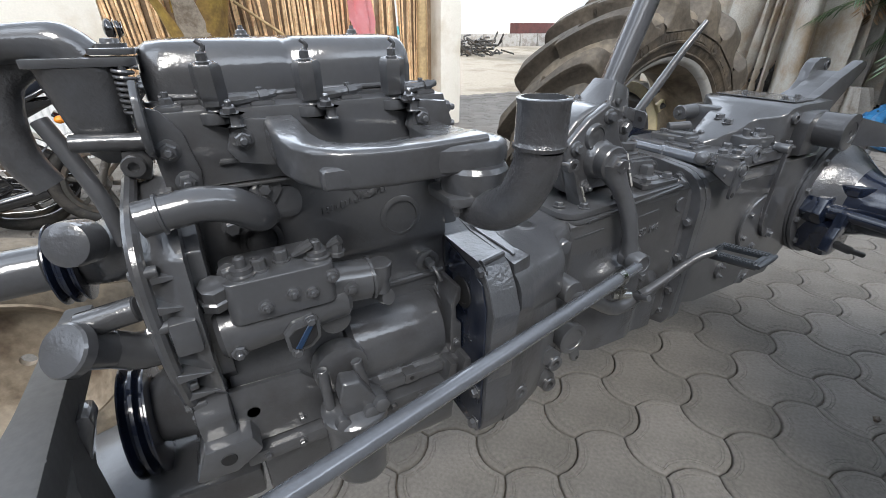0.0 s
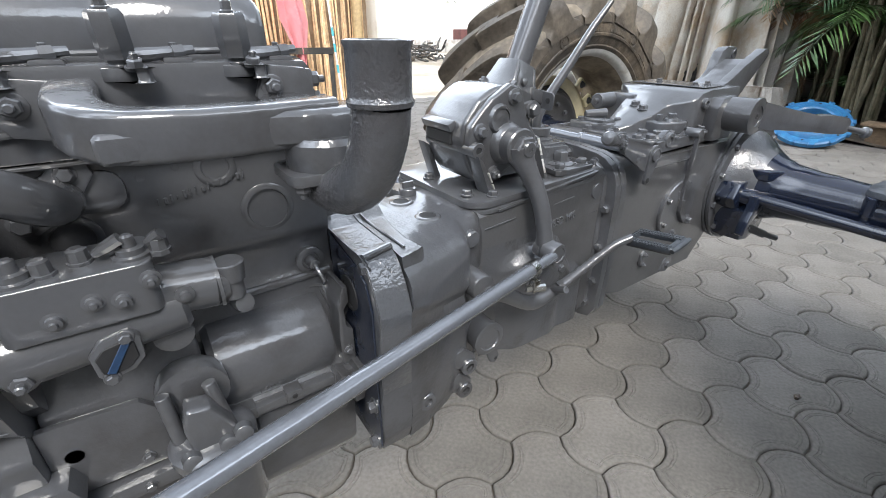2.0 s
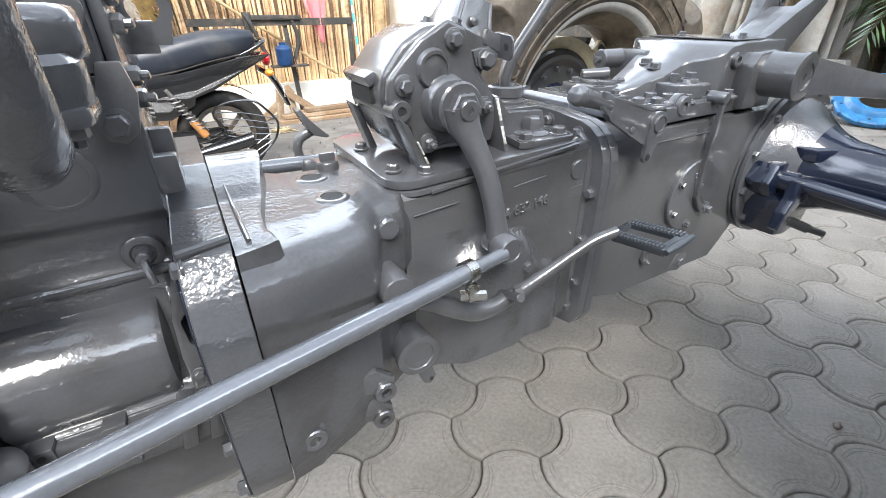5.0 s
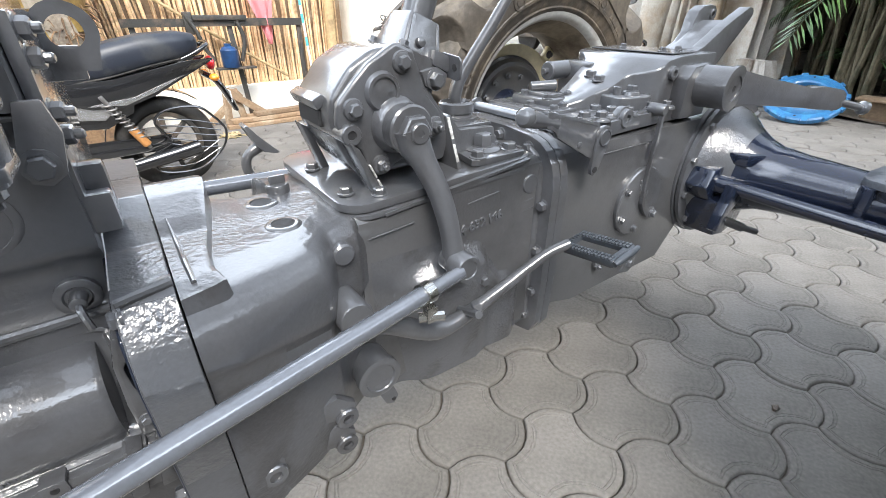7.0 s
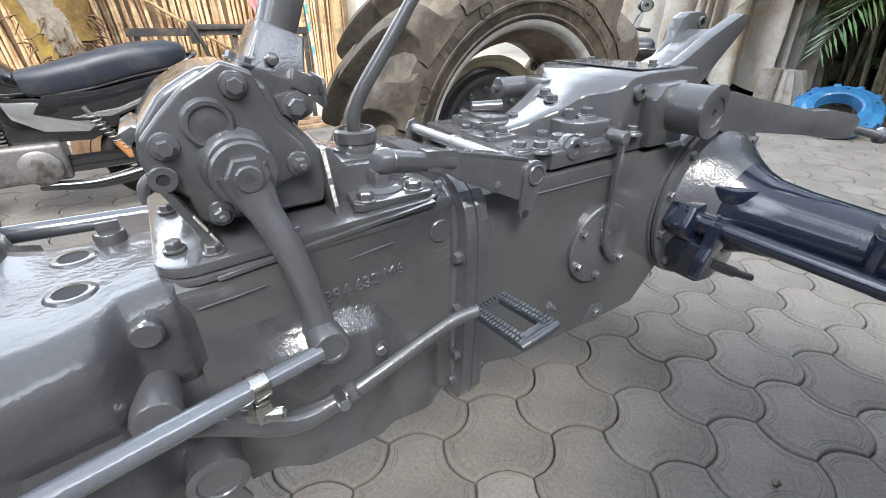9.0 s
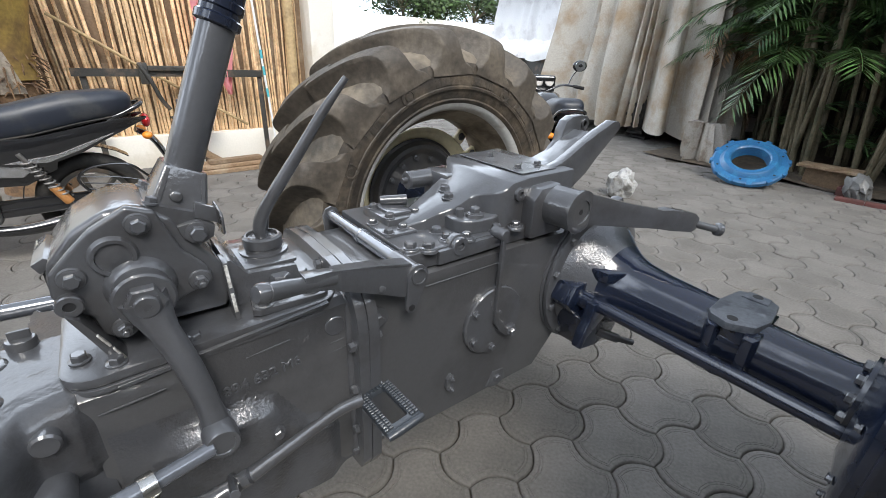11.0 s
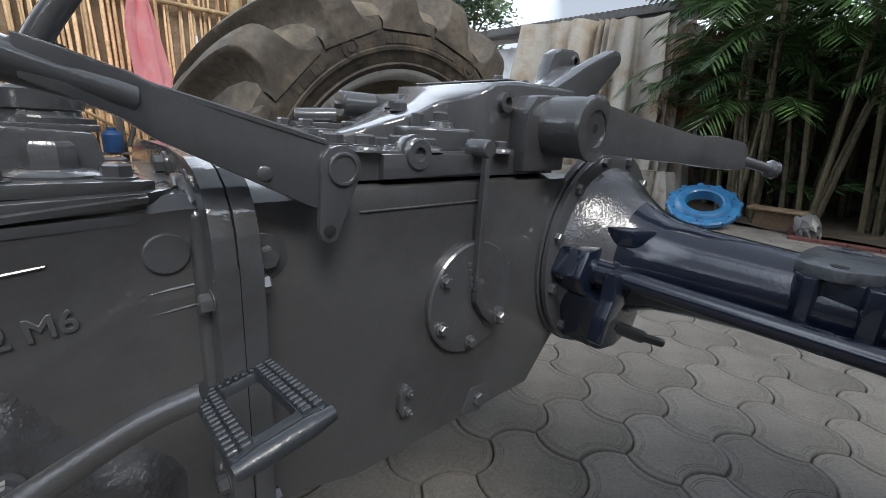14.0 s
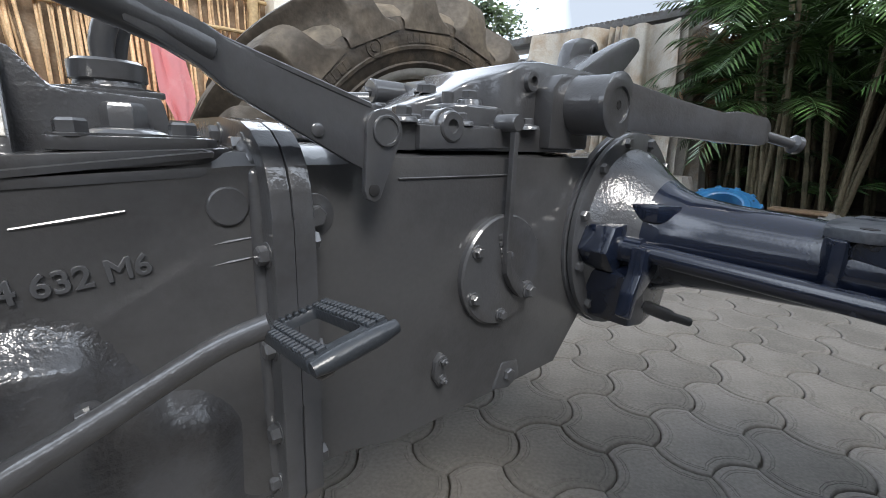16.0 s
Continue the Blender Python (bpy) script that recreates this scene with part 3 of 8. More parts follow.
slab(b, [(0.245, 0.378), (0.29, 0.364), (0.335, 0.364), (0.36, 0.385), (0.362, 0.41), (0.345, 0.45), (0.328, 0.535), (0.285, 0.535), (0.275, 0.46), (0.25, 0.42)], "z", 1.040, 1.076, 0.012, 3)
manifold = part("exhaust_manifold", b, WETCAST, TR, "rough cast grey exhaust manifold")
b = bmesh.new()
box(b, (0.118, 0.378, 1.042), (0.155, 0.405, 1.068), 0.008, 3)
part("lug", b, CAST, manifold)
b = bmesh.new()
lathe(b, (0.313, 0.392, 1.012), UP, [(0, 0.040), (0.004, 0.043), (0.030, 0.044), (0.036, 0.04)], 28)
part("outlet_cup", b, CAST, manifold)
b = bmesh.new()
slab(b, round_rect(0.308, 0.394, 0.046, 0.040, 0.016), "z", 1.004, 1.016, 0.003)
flange = part("outlet_flange", b, PAINT, manifold)
for fx, fy in ((0.274, 0.366), (0.342, 0.366)):
    bolt(flange, (fx, fy, 1.006), (0, 0, -1), 0.008, True)
for fx, fz in ((0.072, 1.078), (0.312, 1.084)):
    b = bmesh.new()
    slab(b, [(fx - 0.032, fz - 0.012), (fx - 0.02, fz - 0.03), (fx + 0.03, fz - 0.04), (fx + 0.042, fz - 0.01), (fx + 0.03, fz + 0.02), (fx - 0.018, fz + 0.025)], "y", 0.52, 0.536, 0.004)
    fl = part("port_flange", b, PAINT, manifold)
    bolt(fl, (fx - 0.012, 0.52, fz), NEAR, 0.010, True)
b = bmesh.new()
tube(b, [(0.304, 0.396, 1.010), (0.305, 0.390, 1.001), (0.309, 0.372, 0.996), (0.316, 0.340, 1.001), (0.322, 0.310, 1.024), (0.326, 0.292, 1.06), (0.327, 0.287, 1.088)], [0.026, 0.0265, 0.027, 0.027, 0.0265, 0.026, 0.026], 28, 7)
lathe(b, (0.3265, 0.287, 1.086), UP, [(0, 0.026), (0.001, 0.0285), (0.005, 0.0292), (0.008, 0.0275), (0.010, 0.0272), (0.046, 0.0272), (0.048, 0.0285), (0.051, 0.0285), (0.052, 0.027), (0.052, 0.0235), (0.02, 0.023)], 32, (False, True))
elbow = part("exhaust_elbow", b, MIDCAST, TR, "rough cast grey exhaust elbow with open mouth")
b = bmesh.new()
lathe(b, (0.3265, 0.287, 1.118), UP, [(0, 0.0232), (0.001, 0.0232)], 28)
part("bore", b, HOLE, elbow)

# rear of the head: lifting eye, hanging tab, fittings
b = bmesh.new()
outer_e, inner_e = circle(0.392, 1.075, 0.034, 24), circle(0.392, 1.075, 0.019, 24)
for k in range(24):
    a = math.degrees(math.atan2(outer_e[k][1] - 1.075, outer_e[k][0] - 0.392))
    if -140 < a < -40:
        outer_e[k] = (outer_e[k][0], 1.03)
rings(b, [[Vector((x, 0.744, z)) for x, z in outer_e], [Vector((x, 0.752, z)) for x, z in outer_e], [Vector((x, 0.752, z)) for x, z in inner_e], [Vector((x, 0.744, z)) for x, z in inner_e]], closed=True)
box(b, (0.345, 0.744, 1.02), (0.40, 0.752, 1.06), 0.003)
part("lifting_eye", b, PAINT, TR, "grey lifting eye plate with round hole")
b = bmesh.new()
slab(b, [(0.345, 1.03), (0.366, 1.03), (0.372, 1.0), (0.364, 0.962), (0.35, 0.952), (0.334, 0.957), (0.332, 0.98)], "y", 0.532, 0.542, 0.003)
tab_ = part("hanging_tab", b, PAINT, TR, "grey bracket tab bolted below the manifold")
bolt(tab_, (0.347, 0.532, 0.973), NEAR, 0.012)
b = bmesh.new()
box(b, (0.352, 0.56, 0.90), (0.366, 0.84, 1.10), 0.005)
rear_plate = part("rear_plate", b, PAINT, TR)
for bz in (1.085, 1.06, 1.012, 0.99):
    bolt(rear_plate, (0.366, 0.575, bz), (1, -0.2, 0), 0.010, True)
for x0, z0, n0, dx, dz, yy, h in ((0.15, 0.948, 15, 0.0072, 0.0015, 0.5545, 0.010), (0.205, 0.668, 14, 0.0066, 0.0012, 0.4845, 0.009)):
    for k in range(n0):
        b = bmesh.new()
        w, tall = (0.0016, 0.0042, 0.0028)[k % 3], h * (1.0, 0.85, 1.0, 0.6)[k % 4]
        box(b, (x0 + dx * k, yy - 0.0018, z0 + dz * k), (x0 + dx * k + w, yy + 0.003, z0 + dz * k + tall), 0.0008, 1)
        part("cast_mark_bar", b, PAINT, block)

# water outlet pipe on the block
b = bmesh.new()
tube(b, [(-0.058, 0.447, 1.022), (-0.03, 0.447, 1.026), (0.0, 0.449, 1.028), (0.03, 0.455, 1.02), (0.055, 0.475, 0.998), (0.064, 0.51, 0.982), (0.064, 0.56, 0.975)], [0.0195, 0.0195, 0.02, 0.021, 0.022, 0.022, 0.022], 20)
lathe(b, (-0.040, 0.447, 1.0245), (1, 0, 0.13), [(0, 0.02), (0.001, 0.0225), (0.004, 0.0225), (0.005, 0.02)], 20)
water = part("water_pipe", b, PAINT, TR, "grey cast water outlet pipe")
b = bmesh.new()
slab(b, [(0.02, 0.955), (0.035, 0.94), (0.075, 0.965), (0.10, 1.0), (0.095, 1.02), (0.07, 1.02), (0.04, 0.99)], "y", 0.545, 0.558, 0.004)
wf = part("pipe_flange", b, PAINT, water)
bolt(wf, (0.076, 0.546, 1.004), NEAR, 0.008)
bolt(wf, (0.026, 0.546, 0.957), NEAR, 0.010)

# injection pump
b = bmesh.new()
slab(b, round_rect(0.065, 0.468, 0.066, 0.042, 0.014), "z", 0.876, 0.934, 0.009, 3)
pump = part("injection_pump", b, PAINT, TR, "glossy grey diesel injection pump")
b = bmesh.new()
rod(b, (-0.02, 0.462, 0.852), (0.15, 0.466, 0.862), 0.036, 0.034, 24, 0.006)
part("pump_housing", b, PAINT, pump)
b = bmesh.new()
rod(b, (0.12, 0.468, 0.880), (0.186, 0.466, 0.874), 0.031, 0.030, 28, 0.003)
lathe(b, (0.184, 0.466, 0.874), REAR, [(0, 0.0315), (0.004, 0.0315), (0.005, 0.026), (0.012, 0.024)], 28)
part("governor_housing", b, PAINT, pump)
b = bmesh.new()
lathe(b, (0.200, 0.461, 0.852), UP, [(0, 0.014), (0.022, 0.014), (0.024, 0.0175), (0.046, 0.019), (0.0475, 0.017), (0.0475, 0.004)], 26)
part("filter_cap", b, PAINT, pump)
for cx, cy, s in ((0.024, 0.449, 0.012), (0.115, 0.453, 0.012)):
    b = bmesh.new()
    lathe(b, (cx, cy, 0.932), UP, [(0, 0.018), (0.005, 0.018), (0.006, 0.0135), (0.012, 0.0135), (0.013, 0.007), (0.024, 0.0065), (0.026, 0.004)], 18)
    part("union_nut", b, PAINT, pump)
for cx, cy in ((0.044, 0.45), (0.072, 0.462), (0.14, 0.45)):
    b = bmesh.new()
    lathe(b, (cx, cy, 0.932), UP, [(0, 0.0115), (0.005, 0.0115), (0.0055, 0.0095), (0.017, 0.009), (0.019, 0.006)], 8)
    part("delivery_valve", b, PAINT, pump)
for cx, cz in ((0.075, 0.905), (0.098, 0.9), (0.125, 0.915), (0.042, 0.895)):
    b = bmesh.new()
    lathe(b, (cx, 0.429, cz), NEAR, [(0, 0.0105), (0.003, 0.0105), (0.004, 0.0075), (0.009, 0.007), (0.010, 0.004), (0.013, 0.003)], 12)
    part("plug", b, PAINT, pump)
for a0, a1 in (((0.085, 0.455, 0.942), (0.11, 0.45, 0.956)), ((0.13, 0.452, 0.945), (0.145, 0.445, 0.955))):
    b = bmesh.new()
    tube(b, [a0, [(u + v) / 2 for u, v in zip(a0, a1)], a1], [0.004, 0.0065, 0.007], 8, 3)
    part("lever_stub", b, PAINT, pump)
b = bmesh.new()
slab(b, [(0.054, 0.848), (0.056, 0.823), (0.064, 0.815), (0.088, 0.820), (0.1, 0.832), (0.101, 0.858), (0.093, 0.867), (0.066, 0.862)], "y", 0.42, 0.432, 0.003)
cap = part("inspection_cover", b, PAINT, pump)
b = bmesh.new()
slab(b, [(0.059, 0.846), (0.061, 0.827), (0.066, 0.822), (0.085, 0.826), (0.095, 0.836), (0.095, 0.854), (0.09, 0.860), (0.068, 0.855)], "y", 0.4175, 0.4198, 0.001, 1)
part("window", b, HOLE, cap, "near-black plate painted in as the sight opening")
b = bmesh.new()
lathe(b, (0.15, 0.452, 0.868), (0, -0.7, 0.7), [(0, 0.010), (0.016, 0.010), (0.018, 0.007)], 6)
part("pipe_union", b, PAINT, pump)
b = bmesh.new()
lathe(b, (0.150, 0.436, 0.884), NEAR, [(0, 0.010), (0.003, 0.010), (0.004, 0.006), (0.009, 0.0055), (0.010, 0.003)], 16)
part("bleed_screw", b, PAINT, pump)
b = bmesh.new()
slab(b, circle(0.128, 0.826, 0.022, 20), "y", 0.452, 0.474, 0.004)
part("maker_disc", b, CAST, pump, "round cast boss with worn relief")
b = bmesh.new()
lathe(b, (0.205, 0.462, 0.838), (0.3, -0.8, 0.3), [(-0.012, 0.008), (0.004, 0.012), (0.012, 0.012), (0.013, 0.006)], 14)
part("drain_union", b, PAINT, pump)
b = bmesh.new()
slab(b, [(0.0645, 0.8275), (0.0715, 0.824), (0.0915, 0.8555), (0.0845, 0.858)], "y", 0.4155, 0.4172, 0.0006, 1)
part("strap", b, BLUEBAND, cap, "dull blue strap across the opening")
bolt(cap, (0.067, 0.42, 0.819), NEAR, 0.006)
bolt(cap, (0.089, 0.42, 0.862), NEAR, 0.006)

# oil filter head and bowl
b = bmesh.new()
lathe(b, (0.135, 0.435, 0.535), UP, [(0, 0.03), (0.01, 0.044), (0.02, 0.048), (0.125, 0.048), (0.128, 0.052), (0.14, 0.052), (0.146, 0.046), (0.150, 0.03)], 32)
oil = part("oil_filter", b, PAINT, TR, "grey cylindrical oil filter bowl")
b = bmesh.new()
slab(b, [(0.112, 0.672), (0.158, 0.672), (0.164, 0.70), (0.142, 0.742), (0.116, 0.748), (0.108, 0.72)], "y", 0.408, 0.44, 0.007, 3)
part("filter_head", b, PAINT, oil)
for q0, q1 in (((0.100, 0.44, 0.676), (0.096, 0.448, 0.752)), ((0.158, 0.428, 0.676), (0.146, 0.44, 0.755))):
    b = bmesh.new()
    rod(b, q0, q1, 0.0085, 0.0085, 12)
    part("head_bolt", b, PAINT, oil)
for fx, fz in ((0.108, 0.678), (0.15, 0.682), (0.168, 0.69)):
    b = bmesh.new()
    lathe(b, (fx, 0.408, fz), (0, -1, 0.2), [(0, 0.012), (0.012, 0.011), (0.014, 0.008)], 14)
    part("boss", b, PAINT, oil)
b = bmesh.new()
slab(b, circle(0.128, 0.728, 0.043, 24), "y", 0.458, 0.488, 0.005)
part("filter_pad", b, PAINT, oil)

# timing cover with its rim, ribs and bolts
outline = [(0.56, 1.035), (0.475, 1.012), (0.43, 0.975), (0.418, 0.915), (0.425, 0.84), (0.452, 0.765), (0.51, 0.70), (0.60, 0.665), (0.80, 0.665), (0.92, 0.74), (0.96, 0.85), (0.95, 0.97), (0.86, 1.035)]
b = bmesh.new()
rings(b, [[Vector((-0.028, y, z)) for y, z in outline], [Vector((-0.040, y + (0.7 - y) * 0.02, z)) for y, z in outline], [Vector((-0.070, y + (0.7 - y) * 0.10, z + (0.86 - z) * 0.06)) for y, z in outline]])
bevel(b, b.edges, 0.004)
timing = part("timing_cover", b, PAINT, TR, "ribbed grey timing cover")
b = bmesh.new()
slab(b, [(y + (0.7 - y) * 0.12, z + (0.86 - z) * 0.06) for y, z in outline], "x", -0.032, -0.012, 0.003)
part("back_plate", b, PAINT, timing)
b = bmesh.new()
rim_line = [(-0.073, y + (0.7 - y) * 0.04, z + (0.86 - z) * 0.02) for y, z in outline]
tube(b, rim_line + [rim_line[0]], 0.0085, 10, 4)
part("cover_rim", b, PAINT, timing)
b = bmesh.new()
slab(b, [(0.50, 0.62), (0.465, 0.66), (0.455, 0.72), (0.50, 0.80), (0.9, 0.80), (0.9, 0.62)], "x", -0.075, -0.03, 0.006)
part("lower_cover", b, PAINT, timing)
for yy, zz in ((0.428, 0.955), (0.420, 0.92), (0.424, 0.82), (0.445, 0.772), (0.468, 0.70)):
    b = bmesh.new()
    slab(b, [(-0.072, zz + 0.009), (-0.032, zz + 0.0005), (-0.032, zz - 0.001), (-0.072, zz - 0.004)], "y", yy + 0.006, yy + 0.03, 0.001, 1)
    part("rib", b, PAINT, timing)
b = bmesh.new()
box(b, (-0.062, 0.416, 0.862), (-0.032, 0.44, 0.908), 0.006)
part("raised_pad", b, PAINT, timing)
for yy, zz in ((0.424, 0.965), (0.414, 0.90), (0.44, 0.79), (0.458, 0.742), (0.48, 0.70)):
    b = bmesh.new()
    rod(b, (-0.074, yy + 0.014, zz), (-0.056, yy + 0.016, zz), 0.0075, 0.0075, 12)
    boss = part("bolt_boss", b, PAINT, timing)
    bolt(boss, (-0.075, yy + 0.014, zz), (-1, 0, 0), 0.006)
b = bmesh.new()
slab(b, [(-0.075, 0.68), (-0.012, 0.68), (-0.002, 0.65), (-0.042, 0.625), (-0.095, 0.63)], "y", 0.44, 0.53, 0.006)
foot = part("mounting_foot", b, PAINT, TR)
b = bmesh.new()
lathe(b, (-0.048, 0.4395, 0.656), NEAR, [(0, 0.011), (0.0015, 0.010)], 18)
part("hole", b, HOLE, foot)
b = bmesh.new()
lathe(b, (-0.01, 0.45, 0.905), (0, -0.35, 1), [(0, 0.02), (0.012, 0.02), (0.014, 0.017), (0.018, 0.017), (0.03, 0.016), (0.032, 0.010)], 8)
drain = part("pump_flange_nut", b, PAINT, TR)
bolt(drain, (0.01, 0.46, 0.934), NEAR, 0.010)
bolt(drain, (0.0, 0.436, 0.838), NEAR, 0.010, True)

# crank pulley, water pump pulley and dynamo end
def pulley(name, at, r, grooves, width, parent, label):
    prof = [(0, r * 0.3), (0.001, r * 0.55), (0.004, r * 0.6), (0.005, r * 0.93), (0.006, r)]
    step = width / grooves
    for k in range(grooves):
        z = 0.006 + k * step
        prof += [(z + step * 0.14, r), (z + step * 0.42, r * 0.83), (z + step * 0.58, r * 0.83), (z + step * 0.86, r)]
    prof += [(0.006 + width, r), (0.008 + width, r * 0.9), (0.009 + width, r * 0.5), (0.012 + width, r * 0.3)]
    b = bmesh.new()
    lathe(b, at, REAR, prof, 40)
    # blue-black instead of grey: the shade on the pulleys is put into their paint
    return part(name, b, BLUEBLACK, parent, label)


crank = pulley("crank_pulley", (-0.212, 0.70, 0.558), 0.105, 2, 0.04, TR, "grey two-groove crank pulley")
b = bmesh.new()
rod(b, (-0.172, 0.70, 0.558), (-0.09, 0.70, 0.58), 0.06, 0.08, 28)
part("pulley_hub", b, PAINT, crank)
wpul = pulley("water_pump_pulley", (-0.215, 0.69, 0.89), 0.060, 2, 0.03, TR, "grey water pump pulley")
b = bmesh.new()
rod(b, (-0.18, 0.69, 0.89), (-0.09, 0.67, 0.91), 0.04, 0.06, 24)
part("pump_body", b, CAST, wpul)
b = bmesh.new()
rod(b, (-0.36, 0.69, 0.885), (-0.215, 0.69, 0.89), 0.036, 0.034, 26)
part("fan_hub", b, PAINT, wpul)
b = bmesh.new()
lathe(b, (-0.148, 0.612, 0.948), (-0.35, -0.85, 0.3), [(0, 0.030), (0.03, 0.030), (0.036, 0.0285), (0.039, 0.022), (0.040, 0.012)], 26)
part("dynamo_end_cap", b, CAST, TR)
b = bmesh.new()
rod(b, (-0.165, 0.52, 0.875), (-0.10, 0.515, 0.885), 0.017, 0.017, 16)
part("dynamo_strap_boss", b, PAINT, TR)
b = bmesh.new()
lathe(b, (-0.146, 0.52, 0.833), (-0.5, -0.6, 0.62), [(0, 0.024), (0.04, 0.024), (0.042, 0.030), (0.046, 0.033), (0.058, 0.0325), (0.061, 0.030), (0.062, 0.018)], 24)
neck = part("oil_filler", b, PAINT, TR, "grey oil filler neck with taped cap")
b = bmesh.new()
tube(b, [(-0.146, 0.52, 0.835), (-0.116, 0.535, 0.81), (-0.06, 0.56, 0.80)], [0.024, 0.026, 0.03], 18)
part("filler_elbow", b, PAINT, neck)

# thermostat housing, top hose elbow, lifting bracket and spring
b = bmesh.new()
rings(b, [[Vector((x, y, z)) for x, y in round_rect(cx, cy, hx, hy, min(hx, hy) * 0.6)] for z, cx, cy, hx, hy in
          ((1.05, -0.075, 0.62, 0.02, 0.03), (1.065, -0.082, 0.618, 0.026, 0.036), (1.10, -0.085, 0.614, 0.032, 0.042), (1.14, -0.087, 0.612, 0.039, 0.046), (1.160, -0.088, 0.61, 0.041, 0.047))])
thermo = part("thermostat_housing", b, CAST, TR, "tapered grey thermostat housing")
b = bmesh.new()
slab(b, round_rect(-0.082, 0.612, 0.053, 0.05, 0.014), "z", 1.160, 1.170, 0.003)
part("housing_flange", b, PAINT, thermo)
b = bmesh.new()
slab(b, round_rect(-0.051, 0.602, 0.023, 0.034, 0.010), "z", 1.172, 1.179, 0.002)
part("cap_plate", b, PAINT, thermo)
b = bmesh.new()
tube(b, [(-0.085, 0.615, 1.166), (-0.10, 0.615, 1.181), (-0.127, 0.618, 1.184), (-0.17, 0.625, 1.180), (-0.26, 0.64, 1.170)], [0.026, 0.024, 0.0205, 0.0195, 0.0195], 22)
part("top_outlet", b, PAINT, thermo)
b = bmesh.new()
lathe(b, (-0.052, 0.60, 1.179), UP, [(0, 0.016), (0.004, 0.016), (0.005, 0.010), (0.009, 0.009), (0.010, 0.004)], 18)
part("flange_cap", b, PAINT, thermo)
b = bmesh.new()
coil = [(-0.045 + 0.0095 * math.cos(k * 0.62), 0.566 + 0.0095 * math.sin(k * 0.62), 1.160 - 0.00062 * k) for k in range(84)]
tube(b, coil, 0.0022, 7, 1)
part("spring", b, PAINT, thermo, "grey painted coil spring")
b = bmesh.new()
rod(b, (-0.045, 0.566, 1.09), (-0.045, 0.566, 1.162), 0.004, 0.004, 10)
part("spring_rod", b, PAINT, thermo)
b = bmesh.new()
rod(b, (-0.116, 0.572, 1.081), (-0.042, 0.562, 1.078), 0.0105, 0.0105, 18)
part("pivot_barrel", b, PAINT, thermo)
b = bmesh.new()
tube(b, [(-0.135, 0.645, 1.172), (-0.172, 0.645, 1.145), (-0.184, 0.64, 1.10), (-0.180, 0.635, 1.055), (-0.165, 0.632, 1.02)], [0.021, 0.022, 0.022, 0.021, 0.019], 16)
part("bypass_hose", b, CAST, TR, "grey oversprayed rubber hose")
b = bmesh.new()
tube(b, [(-0.15, 0.632, 1.10), (-0.13, 0.62, 1.05), (-0.112, 0.605, 0.995), (-0.105, 0.60, 0.94)], 0.0105, 12)
part("drop_pipe", b, PAINT, TR)
b = bmesh.new()
slab(b, [(-0.034, 1.02), (0.004, 1.012), (0.008, 1.04), (-0.002, 1.09), (-0.02, 1.115), (-0.032, 1.12), (-0.036, 1.06)], "y", 0.534, 0.543, 0.003)
slab(b, [(0.543, 1.07), (0.534, 1.06), (0.505, 1.075), (0.495, 1.105), (0.505, 1.135), (0.525, 1.15), (0.54, 1.14)], "x", -0.040, -0.032, 0.003)
bracket = part("lifting_bracket", b, PAINT, TR, "grey bent lifting bracket")
bolt(bracket, (-0.021, 0.534, 1.07), NEAR, 0.010, True)
bolt(bracket, (-0.010, 0.534, 1.031), NEAR, 0.010, True)
b = bmesh.new()
lathe(b, (-0.062, 0.565, 1.051), NEAR, [(0, 0.0135), (0.010, 0.0135), (0.012, 0.012), (0.012, 0.006), (0.005, 0.005)], 22)
part("tapped_boss", b, PAINT, bracket)
b = bmesh.new()
slab(b, [(-0.076, 1.036), (-0.048, 1.03), (-0.042, 1.055), (-0.05, 1.072), (-0.072, 1.068)], "y", 0.562, 0.585, 0.004)
part("boss_plate", b, PAINT, bracket)

# front bolster and far front wheel
b = bmesh.new()
slab(b, [(-0.224, 0.70), (-0.221, 0.55), (-0.217, 0.44), (-0.206, 0.20), (-0.30, 0.20), (-0.272, 0.54), (-0.27, 0.70), (-0.262, 0.80), (-0.22, 0.80)], "z", 0.70, 0.762, 0.007)
slab(b, [(0.60, 0.72), (0.52, 0.72), (0.48, 0.66), (0.48, 0.40), (0.56, 0.40), (0.56, 0.62), (0.60, 0.66)], "x", -0.262, -0.225, 0.008)
part("front_bolster", b, DUSTGREY, TR, "grey front axle bolster beam")
b = bmesh.new()
slab(b, [(-0.232, 0.700), (-0.226, 0.716), (-0.214, 0.722), (-0.205, 0.718), (-0.204, 0.70), (-0.222, 0.65), (-0.250, 0.55), (-0.300, 0.38), (-0.36, 0.38), (-0.275, 0.58), (-0.243, 0.66)], "y", 0.545, 0.585, 0.006)
part("bolster_lug", b, PAINT, TR, "grey upright lug before the crank pulley")
b = bmesh.new()
slab(b, [(-0.33, 0.60), (-0.25, 0.575), (-0.02, 0.565), (-0.02, 0.835), (-0.25, 0.825), (-0.33, 0.80)], "z", 0.40, 0.468, 0.012)
part("front_support", b, PAINT, TR, "grey front support casting under the pulley")

